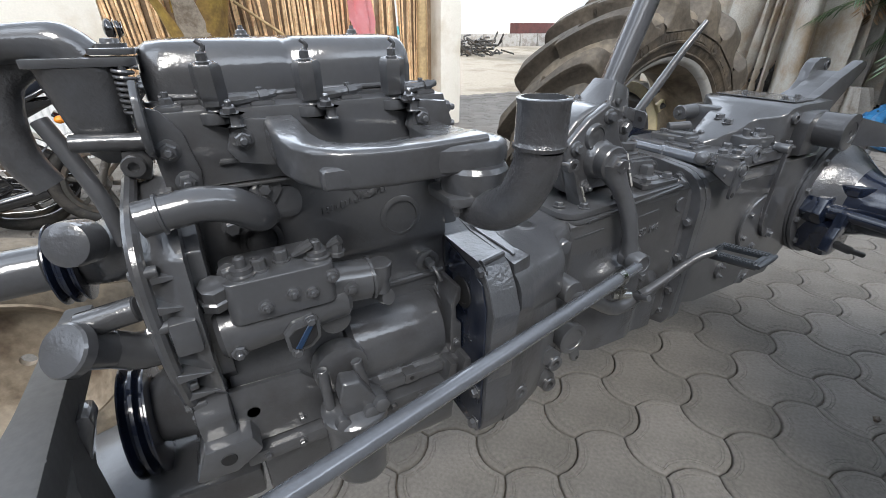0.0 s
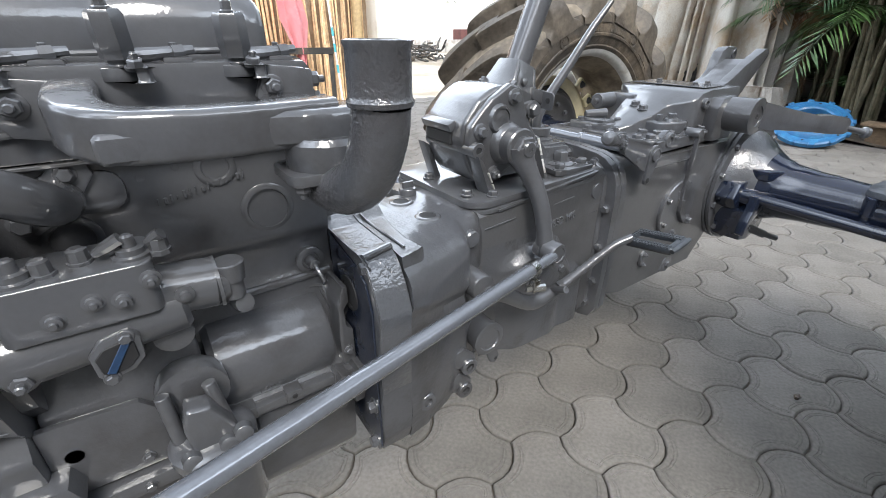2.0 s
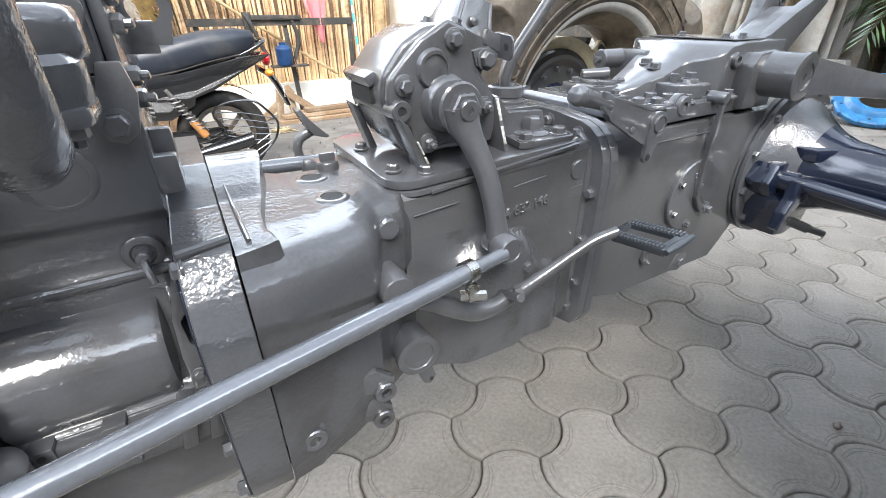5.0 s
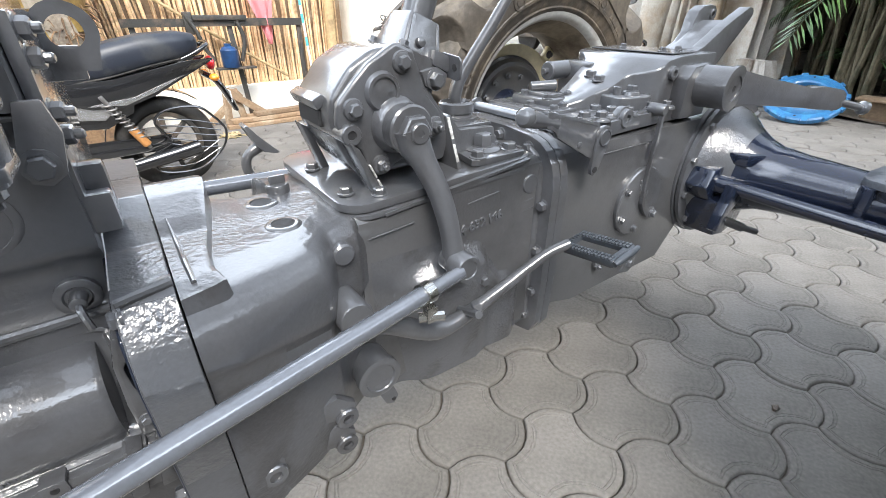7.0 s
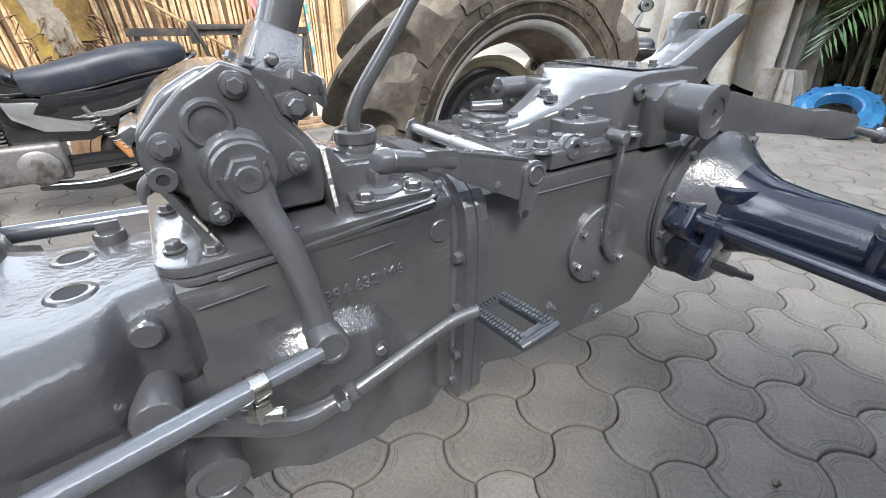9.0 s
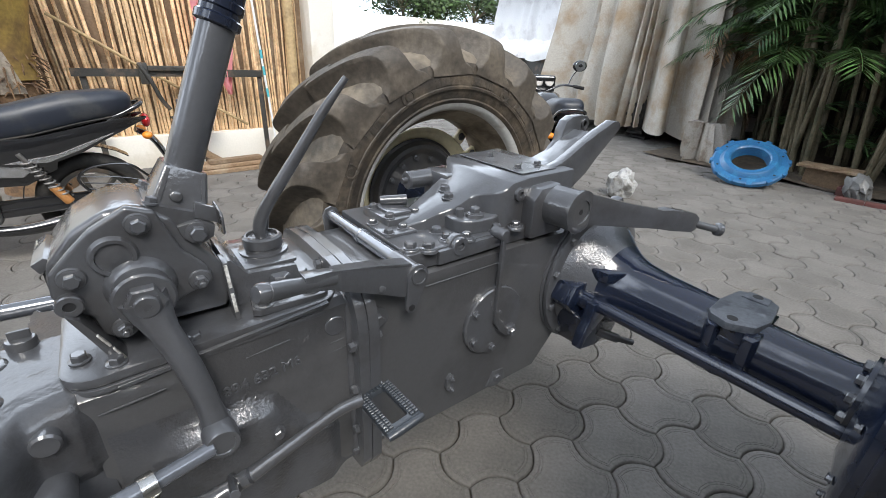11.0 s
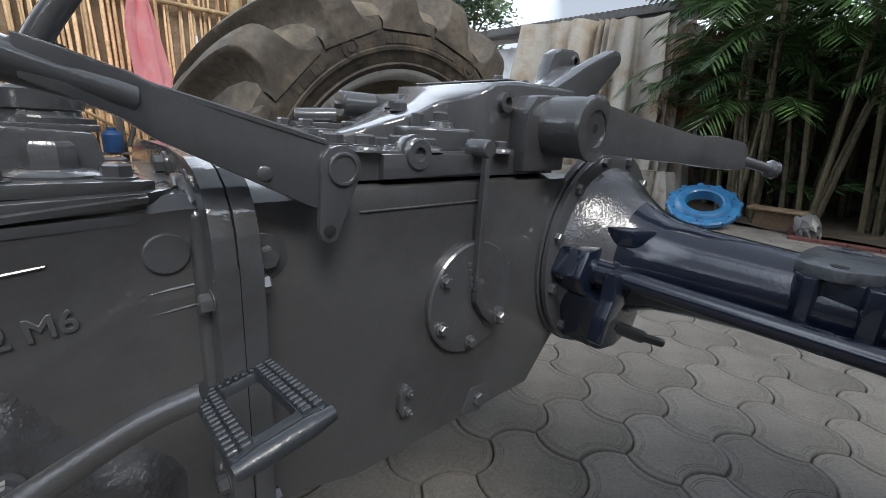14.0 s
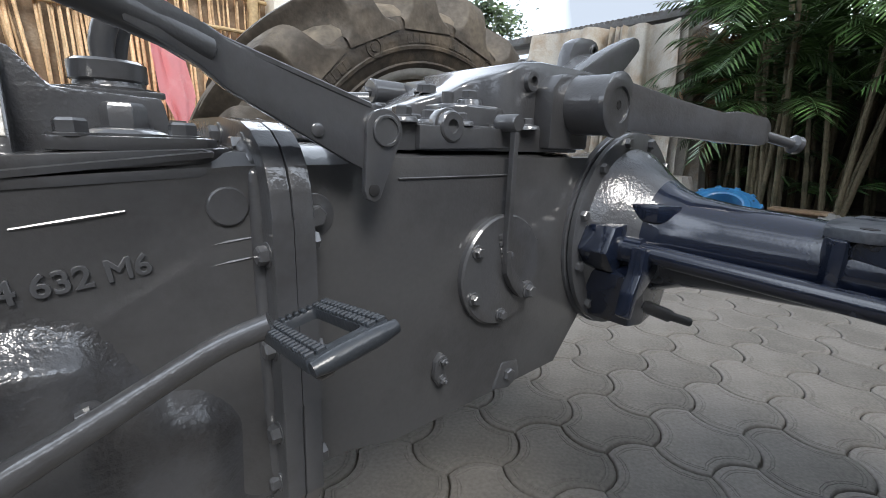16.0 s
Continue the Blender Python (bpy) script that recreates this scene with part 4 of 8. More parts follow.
def small_tyre(parent, at, r, w, rim_r, mat_t, mat_r):
    b = bmesh.new()
    prof = [(-w * 0.42, rim_r), (-w * 0.5, rim_r * 1.15), (-w * 0.52, (r + rim_r) / 2), (-w * 0.42, r * 0.94), (-w * 0.3, r * 0.985), (-w * 0.12, r), (w * 0.12, r), (w * 0.3, r * 0.985), (w * 0.42, r * 0.94), (w * 0.52, (r + rim_r) / 2), (w * 0.5, rim_r * 1.15), (w * 0.42, rim_r)]
    lathe(b, at, (0, 1, 0), prof, 40, (False, False))
    t = part("tyre", b, mat_t, parent)
    b = bmesh.new()
    lathe(b, at, (0, 1, 0), [(-w * 0.44, rim_r * 1.06), (-w * 0.46, rim_r * 1.02), (-w * 0.4, rim_r * 0.95), (-w * 0.1, rim_r * 0.82), (0, rim_r * 0.7), (0, 0.02), (0.02, 0.02), (0.02, rim_r * 0.72), (w * 0.44, rim_r * 1.02)], 36, (False, False))
    return part("rim", b, mat_r, parent)


small_tyre(TR, (-0.56, 1.33, 0.36), 0.36, 0.17, 0.215, TYREDUST, RIMBROWN)

# clutch housing
HOUSE = [(0.47, 0.492), (0.418, 0.506), (0.407, 0.54), (0.404, 0.62), (0.399, 0.755), (0.395, 0.785), (0.411, 0.822), (0.428, 0.847), (0.441, 0.859), (0.452, 0.8635), (0.47, 0.863), (0.56, 0.862), (0.60, 0.873), (0.66, 0.888)]
b = bmesh.new()
stations(b, [(0.362, HOUSE), (0.4145, HOUSE)])
bevel(b, b.edges, 0.003)
bell = part("flywheel_housing", b, CLUTCHCAST, TR, "grey flywheel housing plate")
b = bmesh.new()
skin = [(0.404, 0.64), (0.399, 0.755), (0.395, 0.785), (0.411, 0.822), (0.428, 0.847), (0.438, 0.857)]
slab(b, [(y - 0.0012, z + 0.0006) for y, z in skin] + [(y + 0.004, z - 0.002) for y, z in reversed(skin)], "x", 0.3635, 0.4138, 0.0006, 1)
part("pitted_side", b, ROUGHCAST, bell, "pitted sand-cast side face")
b = bmesh.new()
tube(b, [(0.365, 0.443, 0.8615), (0.39, 0.447, 0.8635), (0.413, 0.452, 0.8645)], [0.006, 0.0058, 0.006], 10, 3)
part("ridge", b, PAINT, bell)


def even(x, table, blur=0):
    """A table of (x, value) read at the places x, softened over some neighbours."""
    v = np.interp(x, [p[0] for p in table], [p[1] for p in table])
    if blur:
        v = np.convolve(np.pad(v, blur, "edge"), np.ones(2 * blur + 1) / (2 * blur + 1), "valid")
    return v


def clutch_half(x):
    """The near half of the clutch housing's outline at x, from the bottom to the middle of its top."""
    zt = even(x, [(0.416, 0.848), (0.45, 0.846), (0.47, 0.8435), (0.50, 0.839), (0.53, 0.836), (0.60, 0.835), (0.665, 0.836)])
    ys = even(x, [(0.416, 0.452), (0.45, 0.462), (0.515, 0.495), (0.565, 0.518), (0.582, 0.535), (0.60, 0.560), (0.665, 0.575)])
    ye = even(x, [(0.416, 0.394), (0.45, 0.404), (0.515, 0.436), (0.572, 0.464), (0.581, 0.472), (0.588, 0.483), (0.604, 0.513), (0.625, 0.522), (0.648, 0.527), (0.656, 0.536), (0.665, 0.541)])
    ze = even(x, [(0.416, 0.786), (0.45, 0.772), (0.515, 0.752), (0.59, 0.730), (0.665, 0.72)])
    yw = even(x, [(0.416, 0.408), (0.45, 0.414), (0.515, 0.438), (0.575, 0.468), (0.60, 0.498), (0.665, 0.536)])
    half = [(yw + 0.05, 0.490), (yw + 0.008, 0.505), (yw, 0.56), (yw, 0.62), (yw + 0.002, ze - 0.05), (ye + 0.012, ze - 0.024), (ye + 0.004, ze - 0.008)]
    zm = ze + 0.012 + 0.04 * min(1.0, max(0.0, (x - 0.45) / 0.12))
    half += [(ye, ze + (zm - ze) * k / 3) for k in range(4)]
    for k in range(1, 27):
        a = radians(90 * k / 26)
        half.append((ys - (ys - ye) * math.cos(a) ** 0.88, zm + (zt - 0.002 - zm) * math.sin(a) ** 0.88))
    crown = 0.016 * max(0.0, 1 - (x - 0.416) / 0.11)
    for k in range(1, 46):
        y = ys + (0.70 - ys) * k / 45
        half.append((y, zt - 0.002 + 0.002 * min(1, k / 8) + crown * max(0.0, (y - 0.56) / 0.14) ** 1.5))
    return half


# the raised tier behind the joint: a curved rear edge, ending in a square step at the shoulder
first = clutch_half(0.455)
step_at = min(k for k, (y, z) in enumerate(first) if y > 0.434 and z > 0.8)
edges = [float(np.interp(y, [0.434, 0.455, 0.475, 0.52, 0.571, 0.66, 0.70], [0.461, 0.457, 0.453, 0.457, 0.467, 0.484, 0.489])) if k >= step_at else 0.455 for k, (y, z) in enumerate(first)]
IN, OUT = 14, 60
loops = []
for i in range(IN + OUT):
    half = []
    for k, edge in enumerate(edges):
        x = 0.416 + (edge - 0.416) * i / (IN - 1) if i < IN else edge + 0.0025 + (0.665 - edge - 0.0025) * (i - IN) / (OUT - 1)
        y, z = clutch_half(x)[k]
        if i < IN and k >= step_at:
            top = float(np.interp(y, [0.43, 0.455, 0.571, 0.60, 0.66, 0.70], [0.857, 0.860, 0.860, 0.869, 0.882, 0.886]))
            z = max(z, top - (0.0015 if i == IN - 1 else 0))
        half.append(Vector((x, y, z)))
    far = [Vector((p.x, 2 * YC - p.y, p.z - 0.42 * max(0, 0.685 - p.y) * (1 if p.x < 0.59 else 0.3))) for p in reversed(half)]
    loops.append(half + far)
b = bmesh.new()
rings(b, loops)
clutch = part("clutch_housing", b, CLUTCHCAST, TR, "glossy grey clutch housing casting", 38)
b = bmesh.new()
tube(b, [(0.428, 0.605, 0.8705), (0.430, 0.55, 0.8605), (0.431, 0.49, 0.861), (0.432, 0.445, 0.860)], [0.001, 0.0028, 0.0034, 0.0028], 10)
part("rib", b, PAINT, clutch)
bolt(bell, (0.368, 0.44, 0.847), (-1, 0, 0), 0.010)
# thin dark plate that paints in the shade of the recess before the housing
b = bmesh.new()
slab(b, [(0.425, 0.50), (0.413, 0.52), (0.413, 0.79), (0.428, 0.83), (0.455, 0.845), (0.50, 0.852), (0.552, 0.862), (0.552, 0.50)], "x", 0.3585, 0.3618, 0.001, 1)
gap = part("front_face", b, BLUEBLACK, bell, "blue-black plate standing in for the shaded housing front")
b = bmesh.new()
lathe(b, (0.358, 0.488, 0.785), (-1, 0, 0), [(0, 0.03), (0.002, 0.029), (0.002, 0.022), (0.0005, 0.021)], 28)
part("hole", b, HOLE, gap)
for bz in (0.60, 0.52):
    bolt(gap, (0.358, 0.43, bz), (-1, 0, 0), 0.010)
for yy in (0.60, 0.64):
    b = bmesh.new()
    box(b, (0.358, yy - 0.04, 0.885), (0.388, yy - 0.015, 0.952 if yy > 0.62 else 0.93), 0.006)
    part("block_lug", b, PAINT, bell)
for ax, ay, az, r in ((0.451, 0.402, 0.566, 0.0175), (0.450, 0.415, 0.515, 0.0165), (0.567, 0.432, 0.565, 0.0175), (0.562, 0.436, 0.505, 0.0175)):
    b = bmesh.new()
    lathe(b, (ax, ay + 0.03, az), NEAR, [(0, r * 1.1), (0.014, r), (0.018, r), (0.020, r * 0.9), (0.020, r * 0.5), (0.012, r * 0.45)], 22)
    slab(b, [(ax - r, az), (ax + r, az), (ax + r, az + 0.02), (ax - 0.01, az + 0.045), (ax - 0.05, az + 0.04), (ax - 0.04, az + 0.008)], "y", ay + 0.016, ay + 0.032, 0.005)
    lug = part("lug", b, PAINT, clutch)
    b = bmesh.new()
    lathe(b, (ax, ay + 0.018, az), NEAR, [(0, r * 0.46), (0.001, r * 0.45)], 14)
    part("hole", b, HOLE, lug)
b = bmesh.new()
lathe(b, (0.637, 0.52, 0.585), NEAR, [(0, 0.034), (0.036, 0.034), (0.038, 0.037), (0.050, 0.037), (0.052, 0.033), (0.052, 0.026), (0.049, 0.024), (0.049, 0.008)], 30)
slab(b, [(0.625, 0.57), (0.652, 0.575), (0.668, 0.528), (0.658, 0.514), (0.645, 0.52)], "y", 0.470, 0.479, 0.003)
side_cap = part("shaft_cap", b, PAINT, clutch, "grey round shaft cap")
b = bmesh.new()
lathe(b, (0.658, 0.4695, 0.526), NEAR, [(0, 0.004), (0.0012, 0.0035)], 10)
part("hole", b, HOLE, side_cap)
b = bmesh.new()
lathe(b, (0.606, 0.53, 0.721), NEAR, [(0, 0.026), (0.066, 0.026), (0.069, 0.024), (0.070, 0.018)], 26)
part("clutch_shaft_boss", b, PAINT, clutch)
for hx, hy in ((0.560, 0.578), (0.556, 0.672)):
    b = bmesh.new()
    lathe(b, (hx, hy, 0.8335), UP, [(0, 0.027), (0.003, 0.0245), (0.0045, 0.0225), (0.005, 0.021), (0.005, 0.0165), (0.0035, 0.016)], 28)
    filler = part("filler_boss", b, PAINT, clutch)
    b = bmesh.new()
    lathe(b, (hx, hy, 0.8366), UP, [(0, 0.0158), (0.0006, 0.0158)], 20)
    part("hole", b, HOLE, filler)
b = bmesh.new()
lathe(b, (0.594, 0.71, 0.832), UP, [(0, 0.019), (0.014, 0.019), (0.017, 0.017), (0.018, 0.008)], 22)
box(b, (0.582, 0.706, 0.848), (0.608, 0.713, 0.863), 0.002)
part("filler_plug", b, PAINT, clutch, "grey filler plug with broken tab")
b = bmesh.new()
lathe(b, (0.618, 0.54, 0.797), NEAR, [(0, 0.017), (0.026, 0.017), (0.029, 0.014)], 22)
part("boss", b, PAINT, clutch)

# gearbox
b = bmesh.new()
GEAR0 = [(0.545, 0.478), (0.535, 0.50), (0.54, 0.60), (0.541, 0.72), (0.541, 0.80), (0.541, 0.822), (0.552, 0.832), (0.58, 0.836), (0.66, 0.838)]
GEAR1 = [(0.545, 0.47), (0.533, 0.50), (0.536, 0.60), (0.537, 0.72), (0.537, 0.83), (0.538, 0.85), (0.55, 0.862), (0.58, 0.866), (0.66, 0.868)]
stations(b, [(0.655, GEAR0), (0.70, GEAR0), (1.02, GEAR1), (1.04, GEAR1)])
gear = part("gearbox", b, FLATGREY, TR, "long grey gearbox casting with raised part number")
b = bmesh.new()
rings(b, [[Vector((x, 0.5365 + dy, 0.824 + (x - 0.66) * 0.105 + dz)) for dy, dz in ((0.01, -0.003), (-0.0008, -0.002), (-0.0012, 0.003), (0.01, 0.005))] for x in (0.70, 0.78, 0.9, 1.0)])
part("top_lip", b, PAINT, gear)
for xa, xb_, za, zb in ((0.67, 0.75, 0.795, 0.803), (0.86, 0.93, 0.806, 0.8145), (0.985, 1.03, 0.757, 0.761), (0.985, 1.03, 0.777, 0.781)):
    b = bmesh.new()
    tube(b, [(xa, 0.539, za), ((xa + xb_) / 2, 0.538, (za + zb) / 2), (xb_, 0.537, zb)], [0.0012, 0.0018, 0.0012], 6, 2)
    part("casting_rib", b, PAINT, gear)
b = bmesh.new()
lathe(b, (1.008, 0.541, 0.813), NEAR, [(0, 0.0185), (0.0062, 0.0185), (0.0075, 0.017)], 30)
part("boss", b, PAINT, gear)
number = bpy.data.curves.new("part_number", "FONT")
number.body, number.size, number.extrude, number.bevel_depth = "894 632 M6", 0.026, 0.0022, 0.0007
text_ob = new("scrap_text", number)
bpy.context.view_layer.update()
text_mesh = bpy.data.meshes.new_from_object(text_ob.evaluated_get(bpy.context.evaluated_depsgraph_get()))
bpy.data.objects.remove(text_ob)
text_mesh.materials.clear()
text_mesh.materials.append(PAINT)
again("part_number", text_mesh, pose(0.819, 0.5385, 0.747, 90, -6, 0), gear)
bolt(gear, (0.884, 0.515, 0.655), NEAR, 0.010)
# the casting swells out softly below the part number
b = bmesh.new()
grid = []
for z in np.linspace(0.475, 0.752, 57):
    row = []
    for x in np.linspace(0.67, 1.03, 46):
        brow = even(x, [(0.67, 0.70), (0.78, 0.738), (0.85, 0.738), (0.89, 0.728), (0.915, 0.69), (0.94, 0.650), (0.965, 0.645), (1.03, 0.60)])
        deep = even(x, [(0.67, 0.012), (0.78, 0.028), (0.87, 0.030), (0.905, 0.018), (0.94, 0.022), (0.97, 0.022), (1.03, 0.012)])
        f = min(1.0, max(0.0, (brow - z) / 0.035))
        g = min(1.0, max(0.0, (x - 0.70) / 0.06)) * min(1.0, max(0.0, (1.02 - x) / 0.05))
        row.append(b.verts.new((x, 0.5405 - 0.0015 * g - deep * f ** 1.5 * g * g * (3 - 2 * g), z)))
    grid.append(row)
for u, v in zip(grid, grid[1:]):
    for k in range(len(u) - 1):
        b.faces.new((u[k], u[k + 1], v[k + 1], v[k]))
part("swell", b, SWELLCAST, gear, "", 60)
for fx in (1.0355, 1.0785):
    b = bmesh.new()
    tube(b, [(fx, 0.540, 0.50), (fx, 0.5385, 0.70), (fx, 0.5395, 0.815), (fx, 0.549, 0.850), (fx, 0.575, 0.868)], 0.009, 12)
    part("fillet", b, WETCAST, gear, "", 60)

# joint flanges between gearbox and centre housing
FL = [(0.56, 0.445), (0.520, 0.455), (0.505, 0.485), (0.503, 0.60), (0.503, 0.80), (0.506, 0.828), (0.514, 0.850), (0.528, 0.870), (0.548, 0.884), (0.575, 0.892), (0.64, 0.897)]
for x0, x1, mat in ((1.036, 1.0562, PAINT), (1.057, 1.078, PAINT)):
    b = bmesh.new()
    stations(b, [(x0, FL), (x1, FL)])
    bevel(b, b.edges, 0.003)
    fl = part("joint_flange", b, mat, TR)
    if x0 < 1.05:
        for bz in (0.765, 0.665, 0.565, 0.495):
            bolt(fl, (1.037, 0.522 if bz > 0.5 else 0.535, bz), (-1, 0, 0), 0.010)
        bolt(fl, (1.036, 0.575, 0.868), (-1, 0, 0), 0.010)
        bolt(fl, (1.036, 0.655, 0.878), (-1, 0, 0), 0.010)
    else:
        for bz in (0.775, 0.655, 0.52):
            bolt(fl, (1.077, 0.519, bz), (1, 0, 0), 0.010)

# centre housing
C0 = [(0.56, 0.47), (0.54, 0.485), (0.536, 0.60), (0.535, 0.74), (0.535, 0.82), (0.545, 0.85), (0.57, 0.868), (0.62, 0.872)]
C1 = [(0.56, 0.455), (0.54, 0.465), (0.535, 0.60), (0.535, 0.74), (0.535, 0.83), (0.537, 0.858), (0.56, 0.864), (0.62, 0.866)]
b = bmesh.new()
stations(b, [(1.075, C0), (1.13, C0), (1.20, C1), (1.58, C1), (1.66, [(0.56, 0.52), (0.545, 0.54), (0.535, 0.62), (0.535, 0.74), (0.535, 0.83), (0.537, 0.858), (0.56, 0.864), (0.62, 0.866)]),
             (1.86, [(0.56, 0.55), (0.545, 0.56), (0.535, 0.62), (0.535, 0.74), (0.535, 0.83), (0.537, 0.858), (0.56, 0.864), (0.62, 0.866)])])
centre = part("centre_housing", b, FLATGREY, TR, "large grey rear transmission housing")
bolt(centre, (1.09, 0.535, 0.798), NEAR, 0.012)
b = bmesh.new()
lathe(b, (1.09, 0.537, 0.798), NEAR, [(0, 0.024), (0.0035, 0.024), (0.0045, 0.022)], 24)
part("spot_face", b, PAINT, centre)
b = bmesh.new()
box(b, (1.20, 0.5325, 0.8315), (1.408, 0.54, 0.8345), 0.001, 1)
part("casting_line", b, FLATGREY, centre)
b = bmesh.new()
lathe(b, (1.394, 0.54, 0.687), NEAR, [(0, 0.088), (0.013, 0.088), (0.016, 0.085), (0.0165, 0.02)], 44)
insp = part("inspection_plate", b, PAINT, centre, "round grey inspection plate")
for k in range(6):
    a = radians(148 - 60 * k)
    if k not in (1, 2):
        bolt(insp, (1.394 + 0.072 * math.cos(a), 0.5235, 0.687 + 0.072 * math.sin(a)), NEAR, 0.008)
for k in range(5):
    b = bmesh.new()
    box(b, (1.376 + 0.003 * k, 0.5215, 0.738 - 0.011 * k), (1.383 + 0.003 * k, 0.524, 0.746 - 0.011 * k), 0.001, 1)
    part("cast_mark_bar", b, PAINT, insp)
b = bmesh.new()
slab(b, [(1.262, 0.545), (1.27, 0.53), (1.283, 0.528), (1.286, 0.54), (1.279, 0.56), (1.284, 0.575), (1.275, 0.582), (1.264, 0.57)], "y", 0.527, 0.537, 0.002)
sect = part("small_bracket", b, PAINT, centre)
bolt(sect, (1.275, 0.527, 0.571), NEAR, 0.006, True)
bolt(sect, (1.275, 0.527, 0.54), NEAR, 0.006, True)
bolt(centre, (1.468, 0.536, 0.722), NEAR, 0.010)
bolt(centre, (1.435, 0.54, 0.49), NEAR, 0.012)
b = bmesh.new()
slab(b, [(1.40, 0.47), (1.44, 0.46), (1.47, 0.475), (1.46, 0.51), (1.42, 0.515)], "y", 0.534, 0.56, 0.006)
part("drain_boss", b, PAINT, centre)
# response lever hanging down the side
b = bmesh.new()
slab(b, [(1.386, 0.70), (1.388, 0.905), (1.397, 0.905), (1.397, 0.70)], "y", 0.514, 0.525, 0.0015, 1)
slab(b, [(1.386, 0.72), (1.397, 0.72), (1.400, 0.695), (1.432, 0.662), (1.452, 0.662), (1.458, 0.648), (1.446, 0.634), (1.424, 0.640), (1.404, 0.66), (1.388, 0.684)], "y", 0.512, 0.525, 0.003)
resp = part("response_lever", b, PAINT, TR, "grey flat lever hanging beside the housing")
bolt(resp, (1.443, 0.512, 0.648), NEAR, 0.010)
bolt(resp, (1.397, 0.519, 0.712), (1, -0.2, 0), 0.006)
b = bmesh.new()
lathe(b, (1.3925, 0.55, 0.907), NEAR, [(0, 0.013), (0.034, 0.013), (0.037, 0.011)], 20)
part("lever_pivot", b, PAINT, resp)

# lift cover on the housing
b = bmesh.new()
slab(b, [(1.150, 0.548), (1.150, 0.562), (1.172, 0.566), (1.172, 0.852), (1.60, 0.852), (1.60, 0.548)], "z", 0.866, 0.902, 0.004)
lift = part("lift_cover", b, PAINT, TR, "grey hydraulic lift cover studded with bolts")
b = bmesh.new()
slab(b, [(1.235, 0.868), (1.425, 0.872), (1.425, 0.90), (1.235, 0.898)], "y", 0.5385, 0.555, 0.0025)
part("edge_plate", b, PAINT, lift)
b = bmesh.new()
HX = np.linspace(1.235, 1.66, 107)
HTOP = even(HX, [(1.235, 0.912), (1.30, 0.934), (1.357, 0.954), (1.42, 0.984), (1.455, 1.002), (1.50, 1.008), (1.66, 1.010)], 1)
HNEAR = even(HX, [(1.235, 0.665), (1.27, 0.645), (1.31, 0.636), (1.335, 0.626), (1.385, 0.622), (1.398, 0.612), (1.41, 0.585), (1.422, 0.569), (1.435, 0.563), (1.66, 0.562)], 1)
HFAR = even(HX, [(1.235, 0.715), (1.30, 0.735), (1.36, 0.755), (1.41, 0.765), (1.44, 0.79), (1.46, 0.82), (1.48, 0.84), (1.66, 0.84)], 1)
hump = [[Vector((x, y, z)) for y, z in ((yn, 0.898), (yn, zt - 0.006), (yn + 0.0018, zt - 0.0018), (yn + 0.006, zt), (yf - 0.006, zt), (yf - 0.0018, zt - 0.0018), (yf, zt - 0.006), (yf, 0.898))] for x, zt, yn, yf in zip(HX, HTOP, HNEAR, HFAR)]
rings(b, hump)
hump_ob = part("ram_hump", b, PAINT, lift, "", 40)
b = bmesh.new()
box(b, (1.50, 0.585, 1.0095), (1.62, 0.815, 1.0125), 0.001, 1)
part("rocker_seat_plate", b, PAINT, lift)
b = bmesh.new()
slab(b, [(1.318, 0.64), (1.318, 0.602), (1.326, 0.582), (1.344, 0.569), (1.372, 0.565), (1.402, 0.564), (1.425, 0.572), (1.425, 0.64)], "z", 0.90, 0.932, 0.006, 3)
ledge_ = part("bolt_ledge", b, PAINT, lift)
b = bmesh.new()
lathe(b, (1.368, 0.591, 0.931), UP, [(0, 0.021), (0.008, 0.0185), (0.009, 0.017)], 20)
boss = part("bolt_boss", b, PAINT, ledge_)
bolt(boss, (1.368, 0.591, 0.940), UP, 0.012, False)
b = bmesh.new()
rod(b, (1.340, 0.608, 0.930), (1.340, 0.608, 0.950), 0.009, 0.009, 14)
part("dowel", b, PAINT, ledge_)
b = bmesh.new()
lathe(b, (1.472, 0.565, 0.974), NEAR, [(0, 0.016), (0.010, 0.015), (0.011, 0.008), (0.004, 0.007)], 18)
part("plug", b, PAINT, lift)
b = bmesh.new()
lathe(b, (1.288, 0.553, 0.898), NEAR, [(-0.01, 0.022), (0.016, 0.02), (0.018, 0.018), (0.018, 0.009), (0.012, 0.008)], 20)
part("plug", b, PAINT, lift)
b = bmesh.new()
slab(b, circle(1.288, 0.898, 0.024, 16, 0, 180) + [(1.25, 0.872), (1.326, 0.872)], "y", 0.545, 0.56, 0.004)
part("boss", b, PAINT, lift)
for bx, by in ((1.188, 0.572), (1.218, 0.553), (1.279, 0.572), (1.318, 0.556), (1.405, 0.558), (1.455, 0.548)):
    b = bmesh.new()
    lathe(b, (bx, by, 0.90), UP, [(0, 0.0205), (0.005, 0.0195), (0.0065, 0.018)], 20)
    boss = part("bolt_boss", b, PAINT, lift)
    bolt(boss, (bx, by, 0.9063), UP, 0.012 if bx < 1.3 else 0.010)
for bx, by, bz in ((1.375, 0.711, 0.958), (1.357, 0.673, 0.953), (1.285, 0.618, 0.902), (1.53, 0.63, 1.0125), (1.56, 0.76, 1.0125), (1.60, 0.63, 1.0125)):
    bolt(lift, (bx, by, bz), UP, 0.012 if bz < 1 else 0.008)
